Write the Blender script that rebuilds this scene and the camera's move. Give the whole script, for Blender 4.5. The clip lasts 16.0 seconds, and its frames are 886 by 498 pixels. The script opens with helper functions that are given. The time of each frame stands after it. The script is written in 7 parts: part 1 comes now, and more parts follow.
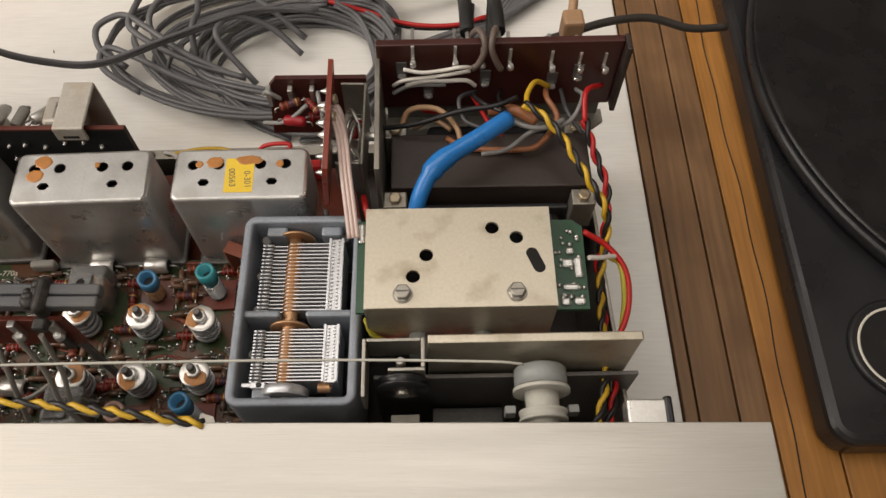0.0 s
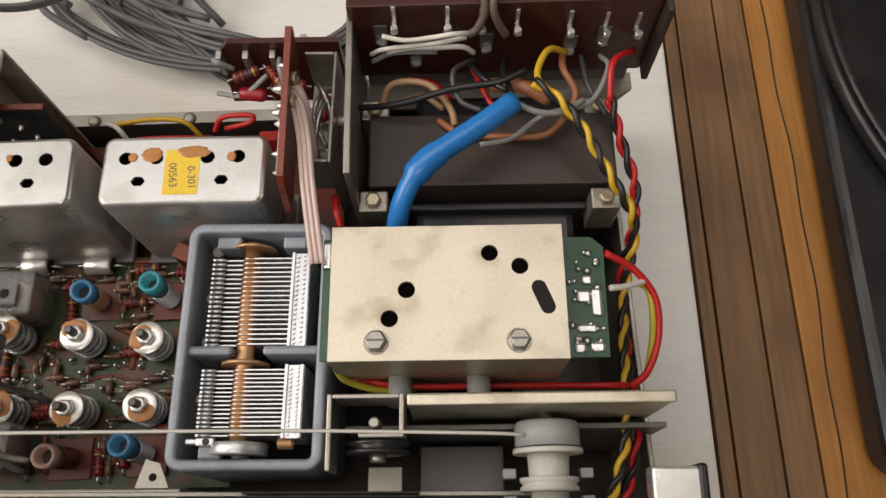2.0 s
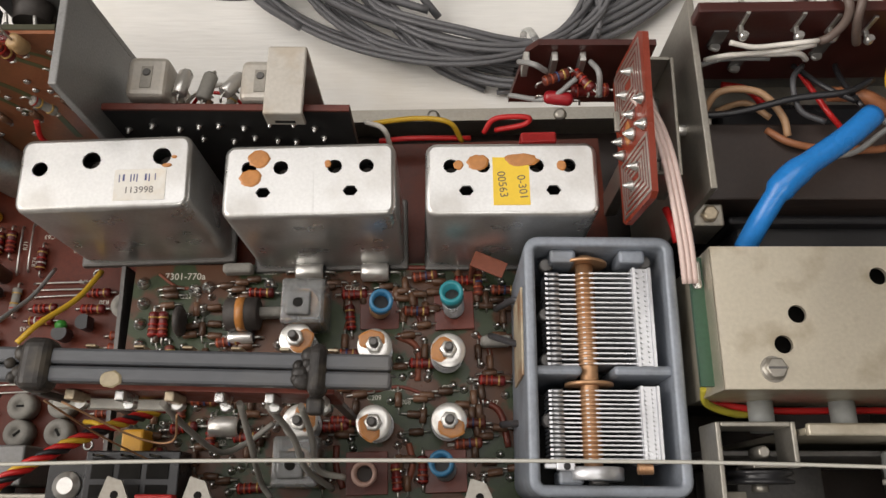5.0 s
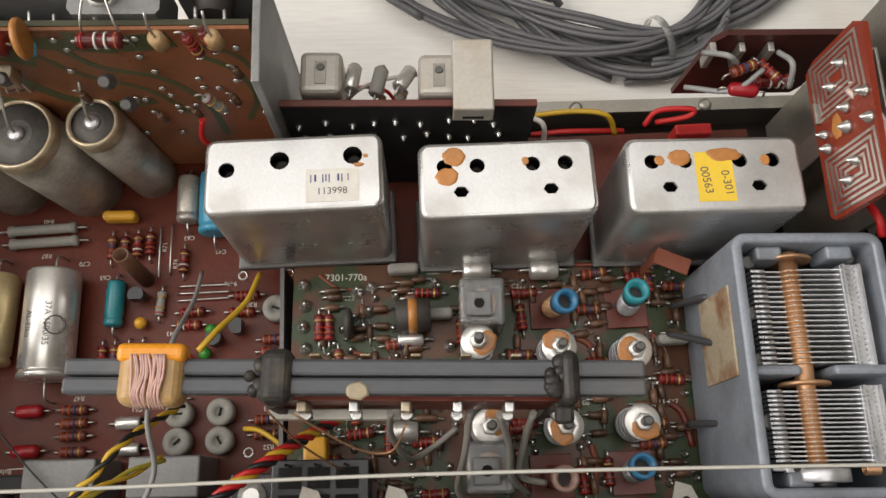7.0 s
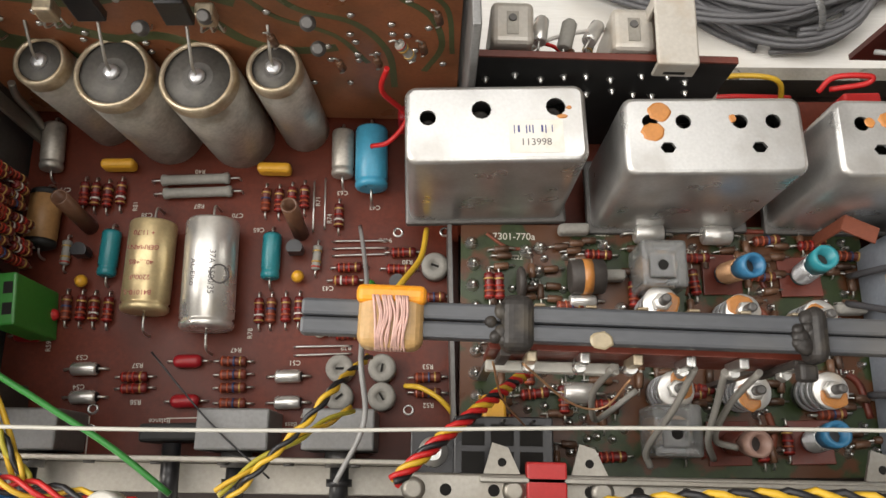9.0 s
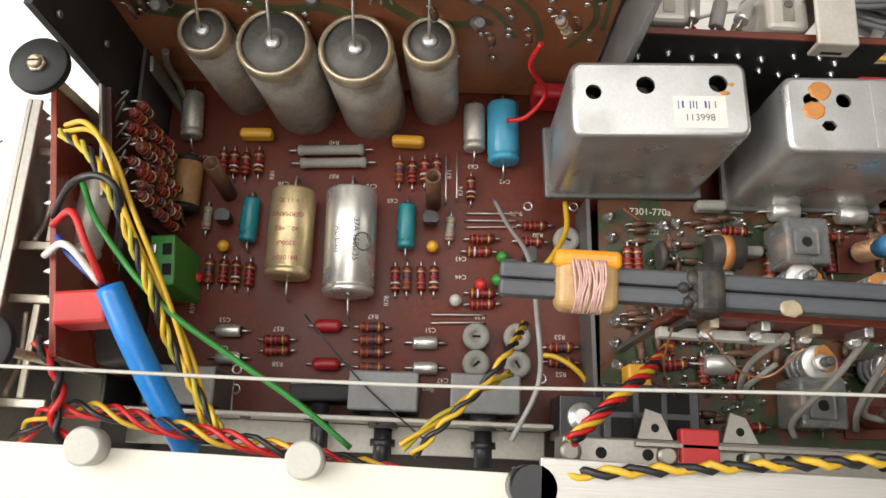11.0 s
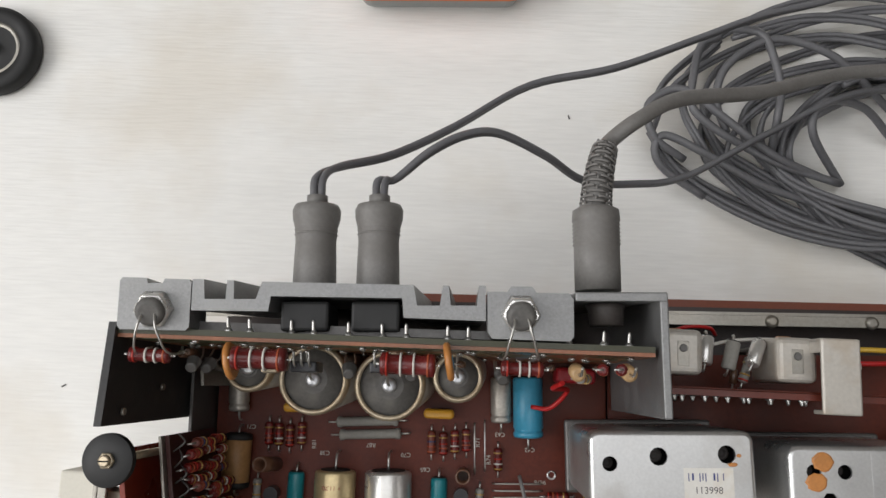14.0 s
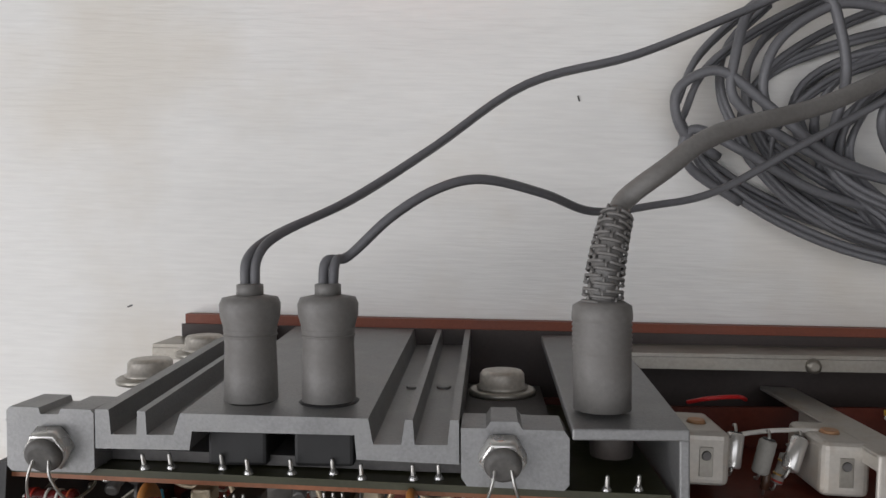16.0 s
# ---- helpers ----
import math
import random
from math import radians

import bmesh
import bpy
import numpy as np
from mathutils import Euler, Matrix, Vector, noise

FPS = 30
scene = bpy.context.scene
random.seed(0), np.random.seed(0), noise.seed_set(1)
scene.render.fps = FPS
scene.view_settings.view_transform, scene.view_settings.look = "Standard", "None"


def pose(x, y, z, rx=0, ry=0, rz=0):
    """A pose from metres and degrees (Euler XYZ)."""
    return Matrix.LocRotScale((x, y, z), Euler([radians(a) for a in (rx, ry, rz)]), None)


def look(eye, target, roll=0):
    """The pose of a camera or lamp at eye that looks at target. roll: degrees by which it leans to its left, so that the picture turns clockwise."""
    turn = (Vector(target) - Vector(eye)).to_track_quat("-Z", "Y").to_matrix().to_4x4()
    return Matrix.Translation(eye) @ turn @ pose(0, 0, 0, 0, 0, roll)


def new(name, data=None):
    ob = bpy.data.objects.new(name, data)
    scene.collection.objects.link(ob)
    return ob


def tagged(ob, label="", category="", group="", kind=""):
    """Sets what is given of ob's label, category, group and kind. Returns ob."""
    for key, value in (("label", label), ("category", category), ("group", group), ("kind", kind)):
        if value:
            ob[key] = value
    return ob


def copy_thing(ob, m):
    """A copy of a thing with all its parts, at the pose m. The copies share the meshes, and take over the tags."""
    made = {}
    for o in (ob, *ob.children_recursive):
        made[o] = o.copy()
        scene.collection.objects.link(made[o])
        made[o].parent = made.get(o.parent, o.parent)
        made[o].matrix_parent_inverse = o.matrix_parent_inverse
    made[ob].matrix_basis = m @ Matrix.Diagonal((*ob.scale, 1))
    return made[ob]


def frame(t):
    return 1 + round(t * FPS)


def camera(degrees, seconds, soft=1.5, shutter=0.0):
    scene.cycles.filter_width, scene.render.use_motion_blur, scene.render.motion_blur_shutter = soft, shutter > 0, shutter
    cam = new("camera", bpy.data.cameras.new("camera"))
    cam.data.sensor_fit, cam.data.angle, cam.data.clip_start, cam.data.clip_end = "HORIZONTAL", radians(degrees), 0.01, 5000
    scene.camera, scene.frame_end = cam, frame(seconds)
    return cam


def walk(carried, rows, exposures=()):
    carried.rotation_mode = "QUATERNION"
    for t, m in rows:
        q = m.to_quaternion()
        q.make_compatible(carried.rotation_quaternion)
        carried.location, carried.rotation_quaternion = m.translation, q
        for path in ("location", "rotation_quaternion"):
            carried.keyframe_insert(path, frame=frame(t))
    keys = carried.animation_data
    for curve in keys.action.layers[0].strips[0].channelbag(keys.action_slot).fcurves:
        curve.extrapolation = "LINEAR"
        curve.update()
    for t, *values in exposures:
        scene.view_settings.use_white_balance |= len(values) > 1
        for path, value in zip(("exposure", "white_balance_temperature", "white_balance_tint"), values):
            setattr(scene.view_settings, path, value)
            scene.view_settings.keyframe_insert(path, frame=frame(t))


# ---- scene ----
cam = camera(59.5, 16.0)
EXPOSURES = [(0, -0.6, 7400, 14), (1, -0.47, 7300, 14), (2, -0.5, 7200, 14), (3, -0.64, 7000, 13), (3.5, -0.7, 7000, 13), (4, -0.62, 6970, 13), (4.5, -0.5, 6950, 13), (7, -0.38, 6900, 12), (9.5, 0.07, 6900, 11), (12.5, -0.02, 6600, 10), (13, -0.12, 6600, 10), (13.5, -0.44, 6500, 11), (14, -0.8, 6400, 11), (14.5, -1.25, 6350, 12), (15, -1.4, 6350, 13), (15.5, -1.2, 6300, 13), (16, -1.12, 6250, 13)]
PATH = [
    (0, (-0.006, -0.006, 0.303), (0.058, 0.934, -1.461), 0.8),
    (0.5, (-0.005, 0.025, 0.282), (0.083, 0.827, -1.548), 2.3),
    (1, (0.0, 0.04, 0.279), (0.01, 0.793, -1.573), -3.3),
    (1.5, (0.003, 0.045, 0.272), (0.015, 0.729, -1.608), -2.5),
    (2, (0.005, 0.046, 0.275), (0.01, 0.737, -1.602), -2.3),
    (2.5, (-0.003, 0.046, 0.275), (-0.024, 0.741, -1.6), -2.7),
    (3, (-0.024, 0.048, 0.275), (-0.045, 0.748, -1.599), -2.7),
    (3.5, (-0.039, 0.052, 0.272), (-0.029, 0.729, -1.61), -1.2),
    (4, (-0.055, 0.055, 0.271), (-0.04, 0.716, -1.616), -0.8),
    (4.5, (-0.071, 0.058, 0.271), (-0.058, 0.707, -1.621), -0.7),
    (6.8, (-0.134, 0.069, 0.267), (-0.086, 0.674, -1.638), 1.8),
    (7, (-0.141, 0.069, 0.266), (-0.083, 0.67, -1.64), 2.6),
    (7.5, (-0.155, 0.067, 0.264), (-0.097, 0.664, -1.644), 3.4),
    (8, (-0.169, 0.065, 0.264), (-0.116, 0.658, -1.646), 3.8),
    (8.5, (-0.179, 0.064, 0.261), (-0.134, 0.648, -1.651), 3.4),
    (9, (-0.19, 0.064, 0.259), (-0.147, 0.633, -1.658), 3.4),
    (9.5, (-0.206, 0.064, 0.257), (-0.173, 0.619, -1.664), 2.8),
    (10, (-0.216, 0.06, 0.257), (-0.195, 0.607, -1.666), 2.5),
    (10.2, (-0.219, 0.058, 0.259), (-0.201, 0.603, -1.665), 2.3),
    (12.3, (-0.243, 0.064, 0.267), (-0.24, 0.569, -1.668), 1.7),
    (12.5, (-0.245, 0.074, 0.279), (-0.251, 0.57, -1.658), 0.9),
    (13, (-0.241, 0.1, 0.3), (-0.256, 0.561, -1.646), -0.6),
    (13.5, (-0.236, 0.137, 0.307), (-0.278, 0.6, -1.638), -4.8),
    (14, (-0.228, 0.171, 0.306), (-0.295, 0.517, -1.662), -10.8),
    (14.5, (-0.228, 0.201, 0.296), (-0.315, 0.438, -1.688), -20.0),
    (15, (-0.223, 0.214, 0.273), (-0.326, 0.246, -1.725), -72.1),
    (15.5, (-0.225, 0.229, 0.265), (-0.358, 0.11, -1.727), -131.2),
    (16, (-0.217, 0.236, 0.264), (-0.338, 0.186, -1.732), -112.8),
]
walk(cam, [(t, look(eye, target, roll)) for t, eye, target, roll in PATH], EXPOSURES)

# ---- light ----
world = bpy.data.worlds.new("sky")
scene.world = world
world.use_nodes = True
wn = world.node_tree
sky = wn.nodes.new("ShaderNodeTexSky")
sky.sky_type = "NISHITA"
sky.sun_disc = False
sky.sun_elevation, sky.sun_rotation = radians(38), radians(250)
wn.nodes["Background"].inputs["Strength"].default_value = 0.12
wn.links.new(sky.outputs["Color"], wn.nodes["Background"].inputs["Color"])


def area_lamp(name, eye, target, w, h, watts, colour):
    data = bpy.data.lights.new(name, "AREA")
    data.shape, data.size, data.size_y, data.energy, data.color = "RECTANGLE", w, h, watts, colour
    ob = new(name, data)
    ob.matrix_world = look(eye, target)
    return ob


area_lamp("window_light", (-1.55, 0.1, 1.15), (-0.15, 0.15, 0.2), 1.5, 1.1, 36, (1.0, 0.985, 0.95))
# added overhead fill that brightens the can tops; no roof window is known
area_lamp("overhead_fill_light", (-0.3, 0.5, 1.755), (-0.3, 0.5, 0.0), 1.7, 1.1, 17, (1.0, 0.985, 0.95))
# second added fill, for surfaces that face the front panel
area_lamp("front_overhead_fill_light", (-0.1, -0.95, 1.755), (-0.1, -0.95, 0.0), 1.0, 0.7, 10.5, (1.0, 0.985, 0.95))

# ---- materials ----


def mat(name, col, rough=0.5, metal=0.0, var=0.12, scale=60.0, fine=900.0, bump=0.05, stretch=(1, 1, 1), dirt=None, dirt_amount=0.0,
        dirt_scale=25.0, alpha=None, trans=0.0, rand=0.0, coat=0.0, dirt_lo=0.5, dirt_hi=0.66, spec=0.5):
    m = bpy.data.materials.new(name)
    m.use_nodes = True
    nt = m.node_tree
    b = nt.nodes["Principled BSDF"]
    tc = nt.nodes.new("ShaderNodeTexCoord")
    mp = nt.nodes.new("ShaderNodeMapping")
    mp.inputs["Scale"].default_value = stretch
    nt.links.new(tc.outputs["Object"], mp.inputs["Vector"])
    big, small = nt.nodes.new("ShaderNodeTexNoise"), nt.nodes.new("ShaderNodeTexNoise")
    for n, s in ((big, scale), (small, fine)):
        n.inputs["Scale"].default_value = s
        n.inputs["Detail"].default_value = 4
        nt.links.new(mp.outputs["Vector"], n.inputs["Vector"])
    mix = nt.nodes.new("ShaderNodeMath")
    mix.operation = "ADD"
    nt.links.new(big.outputs["Fac"], mix.inputs[0])
    nt.links.new(small.outputs["Fac"], mix.inputs[1])
    ramp = nt.nodes.new("ShaderNodeMapRange")
    ramp.inputs["From Min"].default_value, ramp.inputs["From Max"].default_value = 0.6, 1.4
    ramp.inputs["To Min"].default_value, ramp.inputs["To Max"].default_value = 1 - var, 1 + var
    nt.links.new(mix.outputs[0], ramp.inputs["Value"])
    value = ramp.outputs["Result"]
    if rand:
        info = nt.nodes.new("ShaderNodeObjectInfo")
        rr = nt.nodes.new("ShaderNodeMapRange")
        rr.inputs["To Min"].default_value, rr.inputs["To Max"].default_value = 1 - rand, 1 + rand
        nt.links.new(info.outputs["Random"], rr.inputs["Value"])
        mu = nt.nodes.new("ShaderNodeMath")
        mu.operation = "MULTIPLY"
        nt.links.new(value, mu.inputs[0])
        nt.links.new(rr.outputs["Result"], mu.inputs[1])
        value = mu.outputs[0]
    tint = nt.nodes.new("ShaderNodeVectorMath")
    tint.operation = "SCALE"
    tint.inputs[0].default_value = col
    nt.links.new(value, tint.inputs["Scale"])
    out = tint.outputs["Vector"]
    if dirt:
        dn = nt.nodes.new("ShaderNodeTexNoise")
        dn.inputs["Scale"].default_value, dn.inputs["Detail"].default_value = dirt_scale, 6
        nt.links.new(tc.outputs["Object"], dn.inputs["Vector"])
        dr = nt.nodes.new("ShaderNodeMapRange")
        dr.inputs["From Min"].default_value, dr.inputs["From Max"].default_value = dirt_lo, dirt_hi
        dr.inputs["To Max"].default_value = dirt_amount
        nt.links.new(dn.outputs["Fac"], dr.inputs["Value"])
        dm = nt.nodes.new("ShaderNodeMix")
        dm.data_type = "RGBA"
        nt.links.new(dr.outputs["Result"], dm.inputs["Factor"])
        nt.links.new(out, dm.inputs["A"])
        dm.inputs["B"].default_value = (*dirt, 1)
        out = dm.outputs["Result"]
    nt.links.new(out, b.inputs["Base Color"])
    rg = nt.nodes.new("ShaderNodeMapRange")
    rg.inputs["From Min"].default_value, rg.inputs["From Max"].default_value = 0.3, 0.7
    rg.inputs["To Min"].default_value, rg.inputs["To Max"].default_value = max(0.03, rough - 0.1), min(1, rough + 0.1)
    nt.links.new(big.outputs["Fac"], rg.inputs["Value"])
    nt.links.new(rg.outputs["Result"], b.inputs["Roughness"])
    b.inputs["Metallic"].default_value = metal
    b.inputs["Specular IOR Level"].default_value = spec
    b.inputs["Transmission Weight"].default_value = trans
    b.inputs["Coat Weight"].default_value = coat
    if bump:
        bp = nt.nodes.new("ShaderNodeBump")
        bp.inputs["Strength"].default_value, bp.inputs["Distance"].default_value = bump, 0.0006
        nt.links.new(small.outputs["Fac"], bp.inputs["Height"])
        nt.links.new(bp.outputs["Normal"], b.inputs["Normal"])
    return m


M_TABLE = mat("white_table_paint", (0.82, 0.81, 0.775), 0.42, var=0.075, scale=9, fine=140, stretch=(0.5, 6, 1), bump=0.35, dirt=(0.66, 0.59, 0.48), dirt_amount=0.45, dirt_scale=12)
M_WOODB = mat("brown_oiled_wood", (0.205, 0.109, 0.050), 0.5, var=0.42, scale=9, fine=90, stretch=(5, 0.22, 1), bump=0.12, rand=0.16, dirt=(0.11, 0.055, 0.026), dirt_amount=0.6, dirt_scale=14)
M_WOODO = mat("orange_oiled_wood", (0.42, 0.185, 0.045), 0.45, var=0.34, scale=9, fine=90, stretch=(5, 0.22, 1), bump=0.12, rand=0.1, dirt=(0.26, 0.105, 0.028), dirt_amount=0.55, dirt_scale=16)
M_SEAM = mat("dark_seam", (0.02, 0.016, 0.012), 0.8)
M_WALL = mat("white_wall_plaster", (0.52, 0.51, 0.48), 0.9, var=0.04, scale=3, fine=60)
M_BLACKP = mat("black_satin_plastic", (0.018, 0.018, 0.02), 0.32, var=0.15, scale=30)
M_VINYL = mat("black_vinyl", (0.012, 0.012, 0.013), 0.28, var=0.1)
M_REDB = mat("red_brown_phenolic_board", (0.115, 0.022, 0.0105), 0.42, var=0.3, scale=50, fine=700, dirt=(0.085, 0.02, 0.011), dirt_amount=0.85, dirt_scale=45, dirt_lo=0.45, spec=0.28)
M_DARKRED = mat("dark_red_phenolic", (0.055, 0.013, 0.010), 0.4, var=0.2, scale=50)
M_REDTRANS = mat("translucent_red_board", (0.22, 0.032, 0.015), 0.3, var=0.15, scale=60)
M_GREENB = mat("green_lacquered_board", (0.030, 0.046, 0.016), 0.36, var=0.3, scale=80, fine=600, dirt=(0.10, 0.032, 0.013), dirt_amount=0.85, dirt_scale=75, dirt_lo=0.49, dirt_hi=0.53, spec=0.35)
M_GREENP = mat("green_tuner_board", (0.018, 0.070, 0.036), 0.38, var=0.25, scale=90)
M_COPPERB = mat("copper_green_board", (0.27, 0.10, 0.045), 0.34, var=0.22, scale=45, dirt=(0.17, 0.075, 0.032), dirt_amount=0.7, dirt_scale=60)
M_GREENL = mat("green_lacquer", (0.085, 0.10, 0.045), 0.36, var=0.2, scale=70)
M_TIN = mat("tinned_steel_can", (0.60, 0.60, 0.59), 0.33, 0.85, var=0.1, scale=70, fine=1200, dirt=(0.42, 0.40, 0.37), dirt_amount=0.5, dirt_scale=60, bump=0.03)
M_TINYEL = mat("passivated_steel", (0.58, 0.53, 0.43), 0.42, 0.75, var=0.1, scale=50, fine=1000, dirt=(0.34, 0.28, 0.19), dirt_amount=0.6, dirt_scale=95, dirt_lo=0.54, dirt_hi=0.7)
M_ZINC = mat("zinc_plated_steel", (0.36, 0.34, 0.30), 0.42, 0.8, var=0.16, scale=70, dirt=(0.30, 0.26, 0.2), dirt_amount=0.4)
M_DSTEEL = mat("dull_dark_steel", (0.13, 0.125, 0.12), 0.45, 0.5, var=0.2, scale=60)
M_CAST = mat("grey_cast_zinc", (0.27, 0.30, 0.345), 0.5, 0.35, var=0.15, scale=60, dirt=(0.14, 0.14, 0.14), dirt_amount=0.5, dirt_scale=50)
M_ALU = mat("cast_aluminium", (0.27, 0.27, 0.268), 0.47, 0.6, var=0.2, scale=130, fine=1500, bump=0.16, dirt=(0.29, 0.29, 0.28), dirt_amount=0.6, dirt_scale=90)
M_BRUSH = mat("brushed_aluminium", (0.53, 0.51, 0.47), 0.38, 0.6, var=0.07, scale=22, fine=260, stretch=(0.35, 9, 1), bump=0.12)
M_FIN = mat("bright_aluminium_vanes", (0.62, 0.63, 0.65), 0.36, 0.8, var=0.1, scale=120)
M_COPPER = mat("copper_shaft", (0.50, 0.29, 0.16), 0.42, 0.65, var=0.15, scale=90)
M_SOLDER = mat("solder", (0.62, 0.62, 0.60), 0.28, 0.9, var=0.15)
M_LEAD = mat("tinned_wire", (0.55, 0.54, 0.51), 0.35, 0.9, var=0.12)
M_TRAFO = mat("dark_varnished_lamination", (0.038, 0.026, 0.022), 0.5, var=0.2, scale=60, stretch=(1, 1, 6))
M_POT = mat("grey_plated_case", (0.20, 0.20, 0.198), 0.5, 0.4, var=0.2, scale=90, dirt=(0.16, 0.155, 0.15), dirt_amount=0.5, dirt_scale=110)
M_SLEEVE = mat("amber_film_former", (0.58, 0.36, 0.15), 0.35, var=0.2, scale=80, trans=0.25)
M_TERRA = mat("terracotta_hardboard", (0.20, 0.055, 0.028), 0.6, var=0.15)
M_POST = mat("dark_brown_tube", (0.12, 0.055, 0.03), 0.4, var=0.2)
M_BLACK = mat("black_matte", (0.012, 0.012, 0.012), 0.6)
M_CAPCAN = mat("aged_aluminium_can", (0.50, 0.47, 0.42), 0.46, 0.6, var=0.25, scale=60, dirt=(0.26, 0.22, 0.17), dirt_amount=0.75, dirt_scale=85)
M_CAPRIM = mat("brassy_can_rim", (0.52, 0.44, 0.32), 0.4, 0.7, var=0.25, scale=130, dirt=(0.3, 0.2, 0.1), dirt_amount=0.5, dirt_scale=120)
M_CAPTOP = mat("dark_rubber_seal", (0.105, 0.1, 0.093), 0.6, var=0.3, scale=90, dirt=(0.18, 0.17, 0.15), dirt_amount=0.5, dirt_scale=140)
M_GOLD = mat("gold_lacquered_can", (0.66, 0.53, 0.30), 0.36, 0.65, var=0.14, scale=60, dirt=(0.4, 0.3, 0.16), dirt_amount=0.4, dirt_scale=70)
M_SILV = mat("silver_can", (0.72, 0.71, 0.68), 0.32, 0.75, var=0.1, scale=60, dirt=(0.5, 0.47, 0.4), dirt_amount=0.4, dirt_scale=80)
M_TEAL = mat("teal_sleeve", (0.015, 0.19, 0.22), 0.32, var=0.15, scale=70)
M_BLUE = mat("light_blue_sleeve", (0.05, 0.30, 0.46), 0.35, var=0.12)
M_BLUESL = mat("blue_sleeving", (0.012, 0.19, 0.55), 0.32, var=0.14, scale=40, bump=0.08)
M_YELCAP = mat("yellow_dipped_film", (0.65, 0.33, 0.03), 0.35, var=0.1)
M_REDCAP = mat("red_film_body", (0.30, 0.012, 0.018), 0.33, var=0.15)
M_MAROON = mat("maroon_resistor_body", (0.125, 0.013, 0.012), 0.3, var=0.2, scale=200, rand=0.25)
M_BROWNR = mat("brown_resistor_body", (0.14, 0.03, 0.018), 0.4, var=0.2, scale=200, rand=0.2)
M_GREYR = mat("grey_cement_body", (0.27, 0.26, 0.235), 0.7, var=0.15, scale=120)
M_BRED = mat("red_band", (0.36, 0.025, 0.015), 0.4)
M_BORANGE = mat("orange_band", (0.36, 0.075, 0.03), 0.4)
M_BYEL = mat("yellow_band", (0.42, 0.25, 0.06), 0.4)
M_BWHITE = mat("white_band", (0.62, 0.60, 0.55), 0.5)
M_BBLUE = mat("blue_band", (0.03, 0.05, 0.13), 0.4)
M_BGOLD = mat("gold_band", (0.55, 0.36, 0.12), 0.35, 0.5)
M_WHITEP = mat("white_print", (0.62, 0.60, 0.53), 0.7)
M_NYLON = mat("off_white_nylon", (0.52, 0.51, 0.46), 0.4, var=0.08)
M_GREYN = mat("grey_nylon", (0.30, 0.315, 0.31), 0.45, var=0.08)
M_GREYC = mat("grey_cable_jacket", (0.135, 0.135, 0.142), 0.45, var=0.14, scale=30)
M_PLUG = mat("grey_plug_rubber", (0.185, 0.178, 0.168), 0.5, var=0.16, scale=70, dirt=(0.12, 0.11, 0.10), dirt_amount=0.5, dirt_scale=70, bump=0.08)
M_OLIVE = mat("dark_olive_lacquer", (0.042, 0.042, 0.02), 0.4, var=0.25, scale=60)
M_SLEEVEB = mat("brown_grey_sleeving", (0.13, 0.095, 0.08), 0.5, var=0.15, scale=80)
M_WAXP = mat("pale_amber_wax", (0.42, 0.27, 0.13), 0.4, var=0.2, scale=90)
M_ORANGEW = mat("amber_wax", (0.46, 0.19, 0.05), 0.35, var=0.2, scale=90)
M_YLABEL = mat("yellow_paper_label", (0.82, 0.56, 0.05), 0.6, var=0.05)
M_PAPER = mat("cream_paper_label", (0.72, 0.69, 0.60), 0.65, var=0.05)
M_INK = mat("dark_ink", (0.10, 0.09, 0.09), 0.7)
M_INKB = mat("blue_ink", (0.06, 0.07, 0.20), 0.7)
# near-black that paints the shade inside holes, slots and housings
M_HOLE_SHADE = mat("hole_shade_black", (0.008, 0.007, 0.006), 0.9)
M_FERR = mat("grey_ferrite", (0.068, 0.073, 0.082), 0.4, var=0.2, scale=70, stretch=(0.3, 1, 1), dirt=(0.15, 0.14, 0.125), dirt_amount=0.4)
M_RUBBER = mat("dark_perished_rubber", (0.045, 0.038, 0.034), 0.6, var=0.3, scale=80)
M_LITZ = mat("pale_pink_litz", (0.58, 0.36, 0.31), 0.5, var=0.25, scale=400)
M_TAPE = mat("orange_film_tape", (0.78, 0.30, 0.02), 0.3, var=0.2, scale=80)
M_CLEARP = mat("milky_plastic", (0.62, 0.63, 0.62), 0.2, var=0.1, trans=0.8)
M_FORMER = mat("blue_green_former", (0.02, 0.23, 0.27), 0.4, var=0.12)
M_FORMERB = mat("blue_former", (0.03, 0.16, 0.30), 0.4, var=0.12)
M_FORMERP = mat("faded_pink_former", (0.34, 0.21, 0.17), 0.45, var=0.15)
M_GREEN = mat("green_plastic", (0.035, 0.24, 0.035), 0.4, var=0.1)
M_REDP = mat("red_plastic", (0.55, 0.03, 0.03), 0.38, var=0.1)
M_ORANGEP = mat("orange_plastic", (0.85, 0.17, 0.01), 0.4, var=0.06)
M_WAXY = mat("brown_paper_sleeve", (0.34, 0.18, 0.07), 0.5, var=0.2)
M_RUST = mat("rusty_plate", (0.50, 0.42, 0.30), 0.6, 0.2, var=0.2, dirt=(0.26, 0.10, 0.035), dirt_amount=0.95, dirt_scale=90, dirt_lo=0.48)
M_DARKC = mat("dark_lacquered_ceramic", (0.10, 0.05, 0.028), 0.34, var=0.3, scale=150, rand=0.5)
M_AMBERG = mat("clear_amber_glue", (0.34, 0.28, 0.18), 0.3, var=0.2, scale=90)
M_CREAM = mat("cream_tinted_can", (0.52, 0.49, 0.44), 0.42, 0.35, var=0.12, scale=90, dirt=(0.42, 0.34, 0.25), dirt_amount=0.5, dirt_scale=110)
